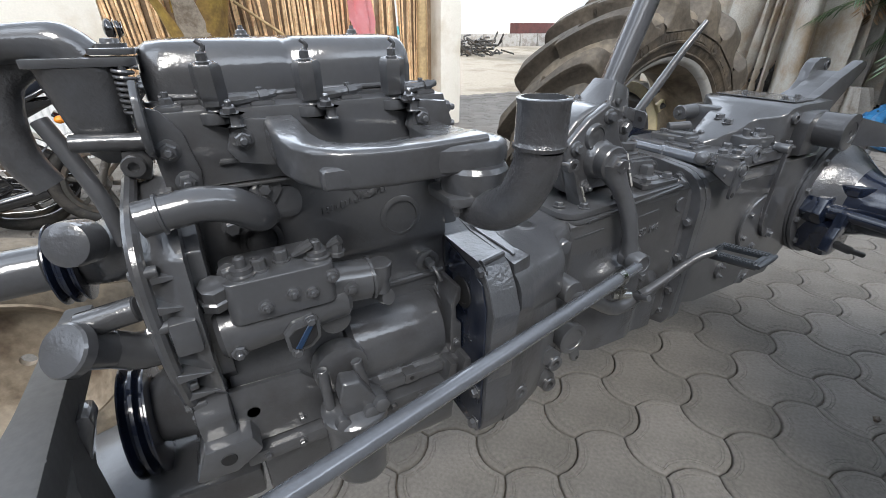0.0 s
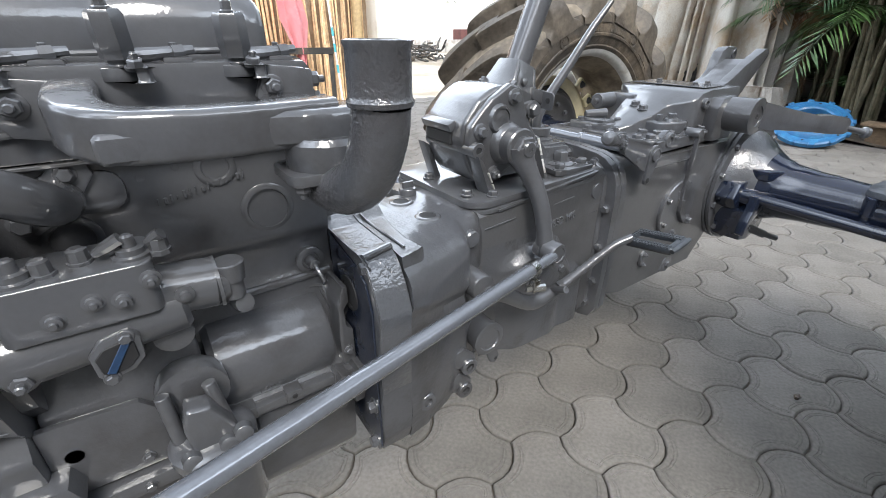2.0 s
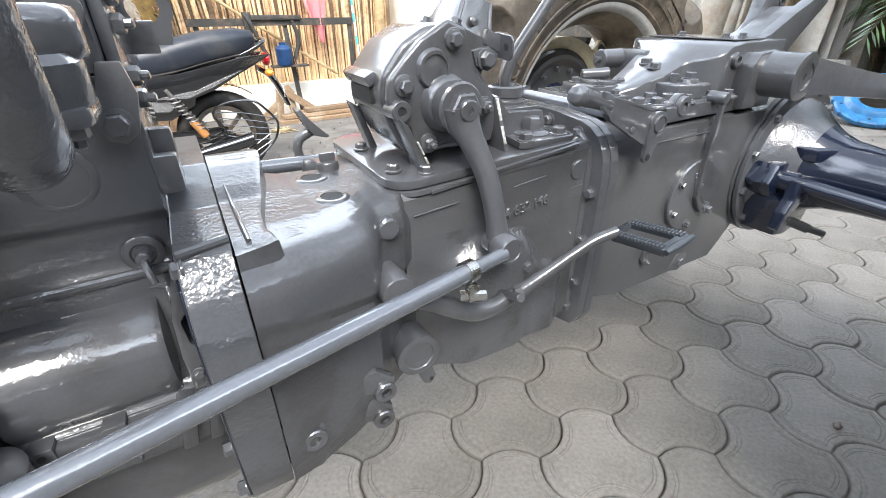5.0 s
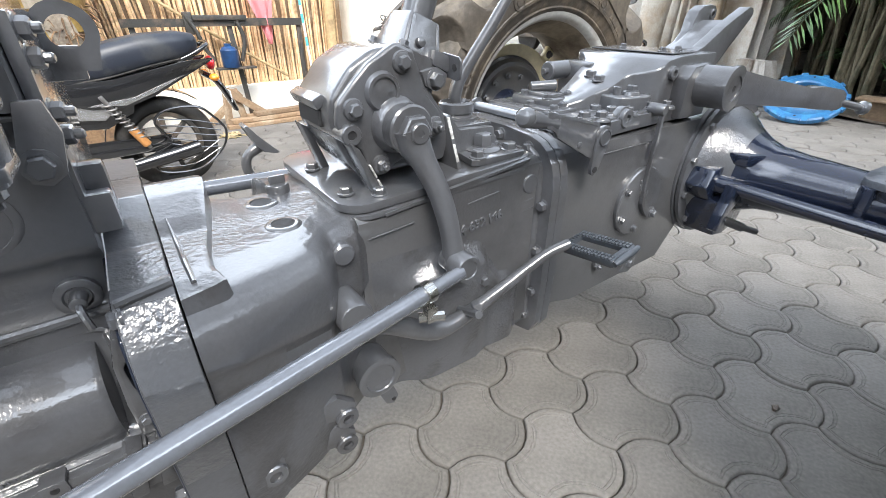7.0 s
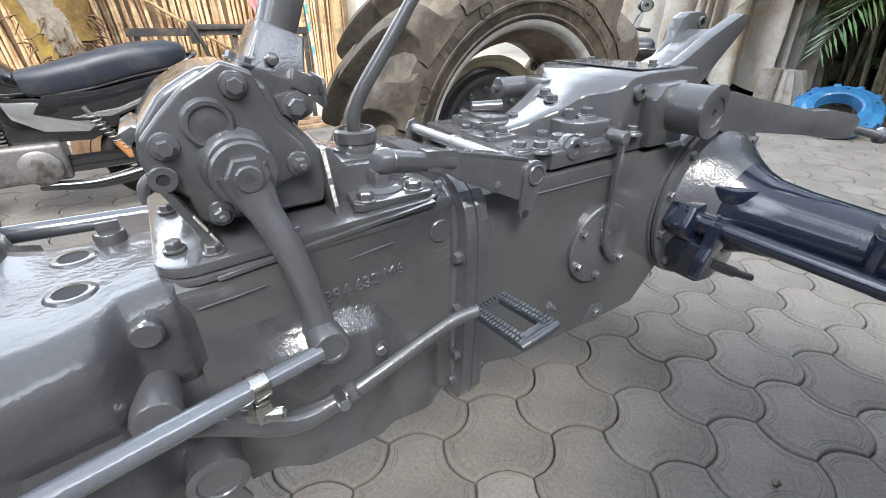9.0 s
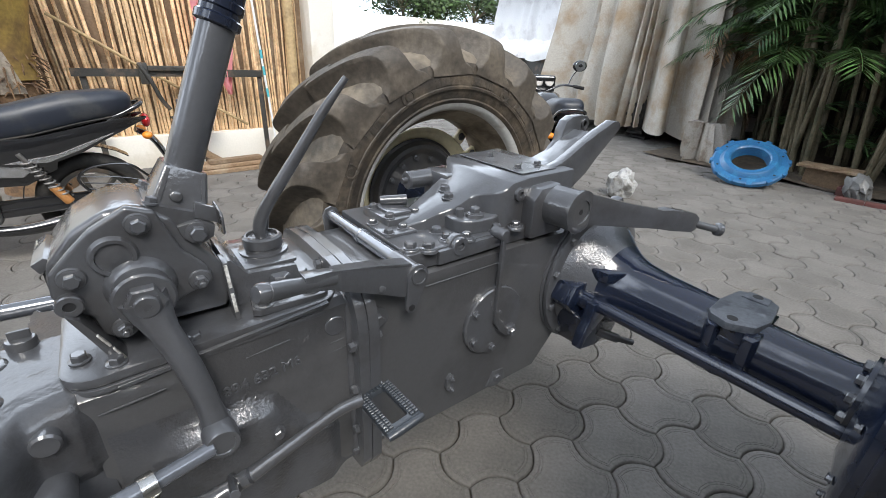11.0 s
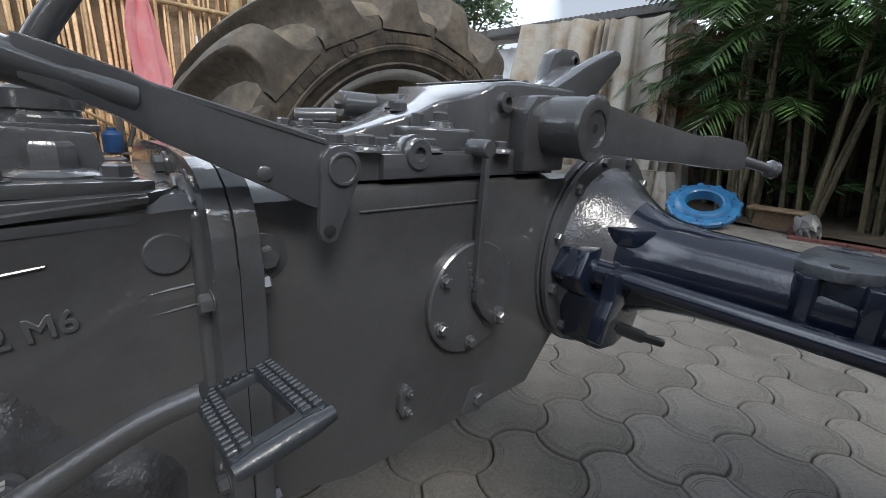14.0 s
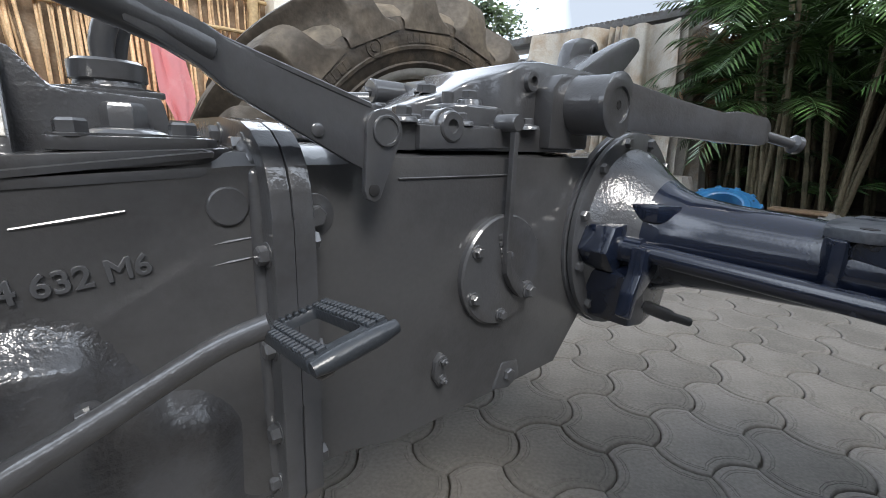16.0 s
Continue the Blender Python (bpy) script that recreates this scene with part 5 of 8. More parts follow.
# valve block with its pipes at the front of the cover
b = bmesh.new()
box(b, (1.176, 0.640, 0.90), (1.250, 0.735, 0.908), 0.003)
box(b, (1.205, 0.685, 0.90), (1.295, 0.805, 0.922), 0.006)
box(b, (1.222, 0.700, 0.92), (1.275, 0.785, 0.930), 0.004)
valve = part("valve_block", b, PAINT, lift)
for bx, by, bz in ((1.187, 0.654, 0.908), (1.186, 0.722, 0.908), (1.228, 0.664, 0.908), (1.218, 0.775, 0.922), (1.283, 0.70, 0.922), (1.28, 0.79, 0.922), (1.218, 0.702, 0.922)):
    bolt(valve, (bx, by, bz), UP, 0.010)
b = bmesh.new()
rod(b, (1.235, 0.775, 0.938), (1.29, 0.745, 0.940), 0.011, 0.013, 16)
part("relief_valve", b, PAINT, valve)
b = bmesh.new()
rod(b, (1.335, 0.817, 0.962), (1.47, 0.817, 0.962), 0.023, 0.023, 24)
rod(b, (1.322, 0.817, 0.962), (1.34, 0.817, 0.962), 0.008, 0.008, 10)
part("lift_spring_tube", b, PAINT, lift)
b = bmesh.new()
box(b, (1.40, 0.735, 0.90), (1.47, 0.835, 0.985), 0.01)
part("spring_housing", b, PAINT, lift)
b = bmesh.new()
rod(b, (1.156, 0.882, 0.886), (1.156, 0.712, 0.887), 0.0125, 0.0125, 18)
rod(b, (1.156, 0.722, 0.887), (1.156, 0.56, 0.888), 0.0155, 0.0155, 20)
rod(b, (1.156, 0.722, 0.887), (1.156, 0.708, 0.887), 0.0175, 0.0175, 20)
quad = part("quadrant_shaft", b, RODSTEEL, TR, "grey cross shaft on the lift cover")
b = bmesh.new()
slab(b, [(1.140, 0.815), (1.172, 0.815), (1.177, 0.886), (1.170, 0.902), (1.156, 0.907), (1.142, 0.902), (1.135, 0.886)], "y", 0.874, 0.882, 0.002)
part("quadrant_plate", b, PAINT, quad)

# draft control lever along the near side
b = bmesh.new()
rod(b, (0.880, 0.4387, 0.9675), (0.990, 0.4795, 0.9375), 0.0138, 0.0105, 24, 0.002)
lathe(b, (0.880, 0.4387, 0.9675), (-0.93, -0.33, 0.23), [(-0.002, 0.0128), (0.001, 0.0128), (0.002, 0.0145), (0.010, 0.0140), (0.015, 0.0105), (0.0165, 0.005)], 24)
lever = part("control_lever", b, PAINT, TR, "grey hydraulic control lever with round grip")
b = bmesh.new()
rings(b, [[Vector((x, y + dy, z)) for dy, z in ((-h, za), (h, za), (h, zb), (-h, zb))] for x, y, za, zb, h in
          ((0.935, 0.459, 0.9435, 0.9675, 0.0115), (0.955, 0.4665, 0.937, 0.9635, 0.0115), (0.982, 0.477, 0.925, 0.9565, 0.0085), (1.0, 0.483, 0.912, 0.949, 0.0065), (1.07, 0.496, 0.878, 0.932, 0.005), (1.12, 0.503, 0.853, 0.919, 0.005), (1.138, 0.505, 0.846, 0.915, 0.005), (1.145, 0.505, 0.868, 0.912, 0.005))])
bevel(b, b.edges, 0.002)
part("lever_web", b, PAINT, lever)
b = bmesh.new()
rings(b, [[Vector((x, y + dy, z + dz)) for dy, dz in ((-0.006, -0.005), (w, -0.005), (w, 0.0012), (-0.006, 0.0012))] for x, y, z, w in ((0.985, 0.478, 0.9555, 0.010), (1.0, 0.483, 0.949, 0.016), (1.07, 0.496, 0.932, 0.02), (1.13, 0.504, 0.9165, 0.022), (1.142, 0.505, 0.9135, 0.022))])
bevel(b, b.edges, 0.0012, 1)
part("web_flange", b, PAINT, lever)
b = bmesh.new()
slab(b, circle(1.155, 0.887, 0.0225, 20, -15, 195) + [(1.130, 0.826), (1.133, 0.817), (1.141, 0.813), (1.149, 0.816), (1.153, 0.826)], "y", 0.494, 0.502, 0.002)
link = part("lever_link", b, PAINT, lever)
b = bmesh.new()
lathe(b, (1.156, 0.515, 0.887), NEAR, [(0, 0.0165), (0.0235, 0.0165), (0.0245, 0.0155), (0.0245, 0.0135), (0.0225, 0.013), (0.0225, 0.003)], 26)
part("pivot_pin", b, PAINT, link)
b = bmesh.new()
lathe(b, (1.141, 0.4945, 0.826), NEAR, [(0, 0.0065), (0.0016, 0.0065), (0.002, 0.005)], 14)
part("hole", b, HOLE, link)
b = bmesh.new()
rod(b, (1.156, 0.505, 0.887), (1.156, 0.58, 0.887), 0.019, 0.019, 18)
part("lever_shaft", b, PAINT, lever)

b = bmesh.new()
lathe(b, (1.079, 0.4935, 0.885), NEAR, [(0, 0.0065), (0.003, 0.0065), (0.0045, 0.004)], 14)
part("pin_head", b, PAINT, lever)

# lift shaft, arm and top link rocker
b = bmesh.new()
rod(b, (1.56, 0.56, 0.943), (1.57, 0.468, 0.943), 0.048, 0.047, 32, 0.003)
shaft = part("lift_shaft", b, PAINT, TR, "grey lift shaft end")
b = bmesh.new()
slab(b, [(1.488, 0.872), (1.488, 0.965), (1.51, 0.988), (1.575, 0.993), (1.60, 0.97), (1.60, 0.872)], "y", 0.528, 0.566, 0.006)
part("shaft_bracket", b, PAINT, shaft)
b = bmesh.new()
lathe(b, (1.572, 0.470, 0.943), NEAR, [(0, 0.050), (0.008, 0.050), (0.010, 0.047), (0.010, 0.028), (0.007, 0.0275), (0.007, 0.007), (0.003, 0.006)], 36)
hub = part("arm_hub", b, PAINT, shaft)
b = bmesh.new()
lathe(b, (1.572, 0.4645, 0.943), NEAR, [(0, 0.006), (0.0012, 0.006)], 14)
part("centre_hole", b, HOLE, hub)
b = bmesh.new()
rings(b, [[Vector((x, y + dy, z + dz)) for dy, dz in ((-w, -h), (w, -h), (w, h), (-w, h))] for x, y, z, w, h in
          ((1.57, 0.487, 0.943, 0.012, 0.044), (1.61, 0.470, 0.942, 0.013, 0.037), (1.68, 0.43, 0.930, 0.013, 0.030), (1.76, 0.383, 0.918, 0.013, 0.024), (1.782, 0.368, 0.918, 0.018, 0.027), (1.825, 0.342, 0.913, 0.019, 0.024), (1.842, 0.332, 0.910, 0.013, 0.014))])
bevel(b, b.edges, 0.005)
arm = part("lift_arm", b, PAINT, TR, "grey forged lift arm")
b = bmesh.new()
rod(b, (1.82, 0.34, 0.912), (1.892, 0.293, 0.893), 0.009, 0.009, 14)
lathe(b, (1.886, 0.297, 0.895), (0.8, -0.55, -0.2), [(0, 0.010), (0.004, 0.016), (0.014, 0.016), (0.017, 0.012)], 14)
part("arm_pin", b, PAINT, arm)
b = bmesh.new()
BASE = [(1.60, 0.985), (1.62, 0.945), (1.70, 0.935), (1.765, 0.978)]
slab(b, BASE + [(1.80, 1.012), (1.866, 1.068), (1.884, 1.084), (1.887, 1.096), (1.876, 1.107), (1.855, 1.108), (1.80, 1.086), (1.745, 1.062), (1.70, 1.038), (1.66, 1.018), (1.60, 1.004)], "y", 0.598, 0.628, 0.005)
slab(b, BASE + [(1.82, 1.03), (1.866, 1.070), (1.876, 1.086), (1.875, 1.100), (1.862, 1.111), (1.84, 1.114), (1.80, 1.111), (1.775, 1.099), (1.763, 1.076), (1.757, 1.045), (1.73, 1.020), (1.68, 1.006), (1.60, 0.998)], "y", 0.690, 0.722, 0.005)
slab(b, BASE + [(1.81, 1.025), (1.838, 1.056), (1.832, 1.072), (1.81, 1.078), (1.77, 1.062), (1.72, 1.032), (1.67, 1.012), (1.60, 1.002)], "y", 0.622, 0.696, 0.006)
rock = part("top_link_rocker", b, PAINT, TR, "curved grey top link rocker with two ears", 28)
for hx, hz in ((1.866, 1.088),):
    b = bmesh.new()
    lathe(b, (hx, 0.6, hz), NEAR, [(-0.002, 0.009), (0.0015, 0.009)], 16)
    part("hole", b, HOLE, rock)
b = bmesh.new()
lathe(b, (1.850, 0.691, 1.090), NEAR, [(0, 0.014), (0.004, 0.014), (0.0055, 0.012), (0.0055, 0.008), (0.001, 0.008)], 18)
part("ear_boss", b, PAINT, rock)
for yy in (0.57, 0.80):
    b = bmesh.new()
    slab(b, [(1.80, 0.80), (1.88, 0.80), (1.93, 0.84), (1.945, 0.875), (1.93, 0.892), (1.90, 0.885), (1.86, 0.87), (1.80, 0.87)], "y", yy, yy + 0.03, 0.006)
    ear = part("drawbar_ear", b, PAINT, TR)
    b = bmesh.new()
    lathe(b, (1.922, yy, 0.868), NEAR, [(-0.002, 0.012), (0.0015, 0.012)], 16)
    part("hole", b, HOLE, ear)

# steering box
BOXSHAPE = [(0.657, 0.955), (0.662, 0.99), (0.695, 1.03), (0.735, 1.052), (0.775, 1.055), (0.808, 1.03), (0.832, 0.985), (0.862, 0.945), (0.868, 0.90), (0.86, 0.868), (0.70, 0.868), (0.685, 0.885), (0.668, 0.92)]
b = bmesh.new()
slab(b, BOXSHAPE, "y", 0.605, 0.742, 0.012, 3)
steer = part("steering_box", b, PAINT, TR, "bulky grey steering box casting")
b = bmesh.new()
slab(b, [(0.66, 0.955), (0.664, 0.985), (0.69, 1.012), (0.715, 1.035), (0.76, 1.06), (0.79, 1.048), (0.80, 1.02), (0.812, 0.985), (0.838, 0.955), (0.842, 0.935), (0.828, 0.92), (0.80, 0.912), (0.775, 0.895), (0.745, 0.882), (0.715, 0.872), (0.70, 0.885), (0.695, 0.915), (0.672, 0.93)], "y", 0.588, 0.606, 0.006, 3)
scover = part("side_cover", b, PAINT, steer)
for bx, bz in ((0.768, 1.034), (0.686, 0.976), (0.724, 0.889), (0.826, 0.935)):
    b = bmesh.new()
    lathe(b, (bx, 0.606, bz), NEAR, [(0, 0.019), (0.020, 0.0158), (0.022, 0.0145)], 20)
    boss = part("bolt_boss", b, PAINT, scover)
    bolt(boss, (bx, 0.585, bz), NEAR, 0.010, bz < 0.94)
b = bmesh.new()
lathe(b, (0.734, 0.592, 0.996), NEAR, [(0, 0.030), (0.010, 0.0265), (0.0115, 0.025), (0.0115, 0.0205), (0.0085, 0.020), (0.0085, 0.011), (0.0095, 0.009), (0.0095, 0.004)], 36)
part("expansion_plug", b, PAINT, scover)
b = bmesh.new()
lathe(b, (0.755, 0.59, 0.946), NEAR, [(0, 0.044), (0.016, 0.039), (0.020, 0.035), (0.040, 0.035), (0.042, 0.032)], 36)
part("shaft_boss", b, PAINT, scover)
b = bmesh.new()
lathe(b, (0.676, 0.60, 0.943), NEAR, [(-0.14, 0.0155), (0.022, 0.0155), (0.024, 0.0140), (0.024, 0.007), (0.02, 0.006)], 20)
bl = part("mount_boss", b, PAINT, steer)
b = bmesh.new()
lathe(b, (0.676, 0.579, 0.943), NEAR, [(0, 0.0068), (0.001, 0.0068)], 14)
part("hole", b, HOLE, bl)
b = bmesh.new()
slab(b, [(0.652, 0.97), (0.645, 0.985), (0.66, 0.993), (0.675, 0.985)], "y", 0.635, 0.735, 0.003)
part("pocket_brow", b, PAINT, steer)
# solid near-black box: the pocket's shade is put in as colour
b = bmesh.new()
box(b, (0.654, 0.64, 0.945), (0.665, 0.725, 0.97), 0.002, 1)
part("pocket", b, HOLE, steer, "near-black box painted in as a shaded cast pocket")
b = bmesh.new()
slab(b, [(0.668, 0.935), (0.682, 0.925), (0.722, 0.845), (0.705, 0.845)], "y", 0.568, 0.61, 0.003)
part("web", b, PAINT, steer)
b = bmesh.new()
slab(b, [(0.64, 0.947), (0.606, 0.944), (0.568, 0.856), (0.64, 0.856)], "x", 0.861, 0.869, 0.0018)
part("web", b, PAINT, steer)
b = bmesh.new()
slab(b, [(0.655, 0.935), (0.67, 0.925), (0.70, 0.845), (0.685, 0.845)], "y", 0.735, 0.765, 0.003)
part("web", b, PAINT, steer)
b = bmesh.new()
slab(b, round_rect(0.835, 0.70, 0.195, 0.159, 0.045, 7), "z", 0.8385, 0.853, 0.004)
slab(b, round_rect(0.837, 0.70, 0.192, 0.1625, 0.042, 7), "z", 0.828, 0.837, 0.002)
for v in b.verts:
    v.co.z += (v.co.x - 0.72) * 0.045
base_plate = part("base_flange", b, PAINT, steer)
for bx, by in ((0.665, 0.595), (0.665, 0.735), (0.705, 0.562), (0.80, 0.562)):
    bolt(base_plate, (bx, by, 0.853), UP, 0.010)
for chips in ((((0.8645, 0.6045, 0.941), (0.8645, 0.590, 0.907)), ((0.8645, 0.587, 0.899), (0.8645, 0.5745, 0.871))), (((0.694, 0.5665, 0.900), (0.704, 0.5665, 0.879)), ((0.706, 0.5665, 0.875), (0.716, 0.5665, 0.853)))):
    b = bmesh.new()
    for p, q in chips:
        d = Vector(q) - Vector(p)
        box(b, (-0.0026, -0.0014, 0), (0.0026, 0.0014, d.length), 0.0006, 1, facing(p, d))
    part("chipped_edge", b, CHIP, steer, "bare chipped metal edge")
# column seat, tapered square bracket and column
col_way = Vector((0.096, 0.0, 0.24)).normalized()
c0 = Vector((0.8195, 0.664, 1.03))
SEAT = Matrix.Translation(c0) @ Matrix.Rotation(math.atan2(col_way.x, col_way.z), 4, "Y")
t = bmesh.new()
rings(t, [[Vector((u, v, z)) for u, v in round_rect(0, 0, hx, hy, r, 3)] for z, hx, hy, r in ((-0.075, 0.040, 0.050, 0.012), (-0.018, 0.041, 0.051, 0.012), (-0.016, 0.043, 0.053, 0.006), (0.008, 0.043, 0.053, 0.006), (0.010, 0.037, 0.047, 0.004), (0.060, 0.0285, 0.031, 0.004), (0.063, 0.027, 0.0295, 0.004))])
b = bmesh.new()
merge(b, t, SEAT)
seat = part("column_seat", b, PAINT, steer, "", 28)
for u, v in ((-0.036, -0.046), (0.040, -0.046), (0.040, 0.046), (-0.036, 0.046)):
    bolt(seat, SEAT @ Vector((u, v, 0.009)), col_way, 0.008)
for k, q in enumerate((-0.030, 0.030)):
    b = bmesh.new()
    t = bmesh.new()
    rings(t, [[Vector((q * (1 - 0.25 * d) + u, y, z)) for u in (-0.0025, 0.0025)] + [Vector((q * (1 - 0.25 * d) + u, -0.022, z)) for u in (0.0025, -0.0025)] for z, y, d in ((0.006, -0.052, 0), (0.060, -0.032, 1))])
    merge(b, t, SEAT)
    part("seat_rib", b, PAINT, seat)
b = bmesh.new()
lathe(b, SEAT @ Vector((-0.008, -0.043, 0.024)), SEAT.to_3x3() @ Vector((0, -1, 0.3)), [(0, 0.008), (0.006, 0.0075), (0.007, 0.006)], 18)
part("plug", b, PAINT, seat)
b = bmesh.new()
slab(b, [(0.812, 1.016), (0.818, 0.994), (0.842, 0.984), (0.858, 0.992), (0.862, 1.010), (0.842, 1.022)], "y", 0.602, 0.64, 0.004)
lug_ = part("bolt_lug", b, PAINT, steer)
bolt(lug_, (0.836, 0.602, 1.003), NEAR, 0.012)
b = bmesh.new()
lathe(b, c0, col_way, [(0, 0.0255), (0.42, 0.0255), (0.43, 0.0245)], 32)
column = part("steering_column", b, PAINT, TR, "grey tubular steering column")
b = bmesh.new()
lathe(b, c0 + col_way * 0.011, col_way, [(0.255, 0.0255), (0.258, 0.031), (0.268, 0.031), (0.271, 0.0275), (0.278, 0.0275), (0.28, 0.03), (0.29, 0.03), (0.292, 0.028), (0.312, 0.028), (0.314, 0.033), (0.326, 0.033), (0.328, 0.028), (0.42, 0.028)], 28, (False, True))
part("column_clip", b, BLUEBLACK, column, "dark ringed column clip")
b = bmesh.new()
slab(b, [(0.625, 1.040), (0.580, 1.036), (0.574, 1.030), (0.576, 1.004), (0.584, 1.0), (0.625, 1.004)], "x", 0.866, 0.8695, 0.001, 1)
slab(b, [(0.836, 1.024), (0.868, 1.010), (0.870, 1.034), (0.842, 1.046)], "y", 0.606, 0.622, 0.003)
tab = part("wire_tab", b, PAINT, steer)
b = bmesh.new()
lathe(b, (0.8655, 0.590, 1.020), (-1, 0, 0), [(-0.0002, 0.006), (0.0008, 0.0055)], 12)
part("hole", b, HOLE, tab)

# gear lever tower, lever and top plate
b = bmesh.new()
slab(b, [(0.862, 0.855), (0.866, 0.945), (0.876, 0.943), (0.897, 0.914), (0.978, 0.910), (0.988, 0.858)], "y", 0.612, 0.775, 0.006)
slab(b, round_rect(0.938, 0.687, 0.046, 0.062, 0.006, 3), "z", 0.910, 0.916, 0.002)
tower = part("lever_tower", b, CAST, TR, "grey gear lever tower")
b = bmesh.new()
lathe(b, (0.945, 0.689, 0.914), UP, [(0, 0.042), (0.006, 0.042), (0.008, 0.032), (0.012, 0.031), (0.014, 0.034), (0.03, 0.034), (0.033, 0.03), (0.033, 0.026), (0.028, 0.024), (0.028, 0.01)], 28)
part("lever_socket", b, PAINT, tower)
b = bmesh.new()
tube(b, [(0.944, 0.688, 0.935), (0.943, 0.686, 0.965), (0.958, 0.682, 1.0), (1.009, 0.670, 1.075), (1.062, 0.658, 1.155), (1.105, 0.648, 1.212)], [0.010, 0.0115, 0.0115, 0.0105, 0.0085, 0.0055], 14)
part("gear_lever", b, PAINT, tower, "bent grey gear lever")
b = bmesh.new()
tube(b, [(0.955, 0.712, 0.92), (0.957, 0.714, 0.955), (0.966, 0.714, 0.99)], [0.008, 0.009, 0.008], 12)
part("range_lever", b, PAINT, tower)
b = bmesh.new()
slab(b, [(0.885, 0.562), (0.895, 0.555), (1.0, 0.553), (1.01, 0.56), (1.005, 0.64), (0.96, 0.655), (0.90, 0.65)], "z", 0.862, 0.874, 0.003)
tplate = part("top_plate", b, PAINT, gear)
for bx, by, s in ((0.905, 0.57, 0.012), (0.985, 0.575, 0.012), (0.99, 0.635, 0.012)):
    bolt(tplate, (bx, by, 0.874), UP, s)
b = bmesh.new()
lathe(b, (0.945, 0.605, 0.873), UP, [(0, 0.034), (0.003, 0.034), (0.006, 0.03), (0.008, 0.022), (0.009, 0.022)], 26)
lathe(b, (0.945, 0.605, 0.882), UP, [(0, 0.018), (0.017, 0.018), (0.021, 0.015)], 6)
part("level_plug", b, PAINT, tplate)

# drop arm, drag link and clamp
b = bmesh.new()
tube(b, [(0.752, 0.548, 0.952), (0.757, 0.546, 0.93), (0.766, 0.53, 0.90), (0.779, 0.513, 0.86), (0.788, 0.503, 0.82), (0.794, 0.497, 0.78), (0.798, 0.494, 0.745)], [0.03, 0.028, 0.0195, 0.018, 0.0175, 0.017, 0.02], 18, 6)
drop = part("drop_arm", b, PAINT, TR, "curved grey steering drop arm")
b = bmesh.new()
lathe(b, (0.755, 0.560, 0.946), NEAR, [(0, 0.037), (0.016, 0.037), (0.019, 0.034)], 32)
part("arm_eye", b, PAINT, drop)
b = bmesh.new()
lathe(b, (0.755, 0.541, 0.946), NEAR, [(0, 0.0255), (0.013, 0.0255), (0.0155, 0.0225)], 6)
lathe(b, (0.755, 0.526, 0.946), NEAR, [(0, 0.0155), (0.006, 0.0155), (0.008, 0.0135), (0.008, 0.005), (0.004, 0.004)], 24)
nutp = part("shaft_nut", b, PAINT, drop)
b = bmesh.new()
lathe(b, (0.755, 0.5215, 0.946), NEAR, [(0, 0.0036), (0.001, 0.0036)], 12)
part("centre_hole", b, HOLE, nutp)
b = bmesh.new()
lathe(b, (0.798, 0.508, 0.738), NEAR, [(0, 0.022), (0.016, 0.022), (0.018, 0.018), (0.022, 0.018), (0.024, 0.024), (0.052, 0.024), (0.055, 0.022), (0.055, 0.017), (0.053, 0.016), (0.053, 0.004)], 28)
part("ball_joint", b, PAINT, drop)
A, Z = Vector((0.785, 0.458, 0.737)), Vector((-0.42, 0.160, 0.775))
b = bmesh.new()
rod(b, A, A.lerp(Z, 0.075), 0.0115, 0.0115, 18)
rod(b, A.lerp(Z, 0.06), Z, 0.0138, 0.0138, 22, 0.002)
drag = part("drag_link", b, RODSTEEL, TR, "bright grey tubular steering drag link")
b = bmesh.new()
cp = A.lerp(Z, 0.066)
lathe(b, cp, Z - A, [(-0.009, 0.0141), (-0.009, 0.0172), (0.009, 0.0172), (0.009, 0.0141)], 22, (False, False))
box(b, (cp.x - 0.009, cp.y - 0.018, cp.z - 0.042), (cp.x + 0.009, cp.y - 0.004, cp.z - 0.016), 0.002)
lathe(b, (cp.x, cp.y - 0.012, cp.z - 0.034), (0.9, -0.45, 0), [(-0.018, 0.008), (0.020, 0.008), (0.022, 0.006)], 8)
part("clamp", b, CHROME, drag, "bright zinc plated pipe clamp")

# clutch pedal
b = bmesh.new()
tube(b, [(0.606, 0.476, 0.714), (0.625, 0.466, 0.704), (0.66, 0.462, 0.688), (0.735, 0.460, 0.642), (0.80, 0.460, 0.645), (0.87, 0.454, 0.672), (0.93, 0.446, 0.702), (0.97, 0.438, 0.722), (1.003, 0.424, 0.736)], [0.016, 0.016, 0.0165, 0.0165, 0.0135, 0.0105, 0.0098, 0.0098, 0.0098], 16)
pedal = part("clutch_pedal", b, PAINT, TR, "bent grey clutch pedal with ribbed open pad")
b = bmesh.new()
rod(b, (0.80, 0.478, 0.645), (0.795, 0.420, 0.672), 0.0075, 0.0075, 10)
lathe(b, (0.815, 0.452, 0.658), (0.9, -0.3, 0.4), [(-0.004, 0.013), (0.008, 0.013)], 6)
part("stop_screw", b, PAINT, pedal)
b = bmesh.new()
PAD = pose(1.025, 0.381, 0.736, -11, -12.5, -1.2)
outer, inner = round_rect(0, 0, 0.031, 0.058, 0.008, 4), round_rect(0, 0.002, 0.0135, 0.044, 0.004, 4)
t = bmesh.new()
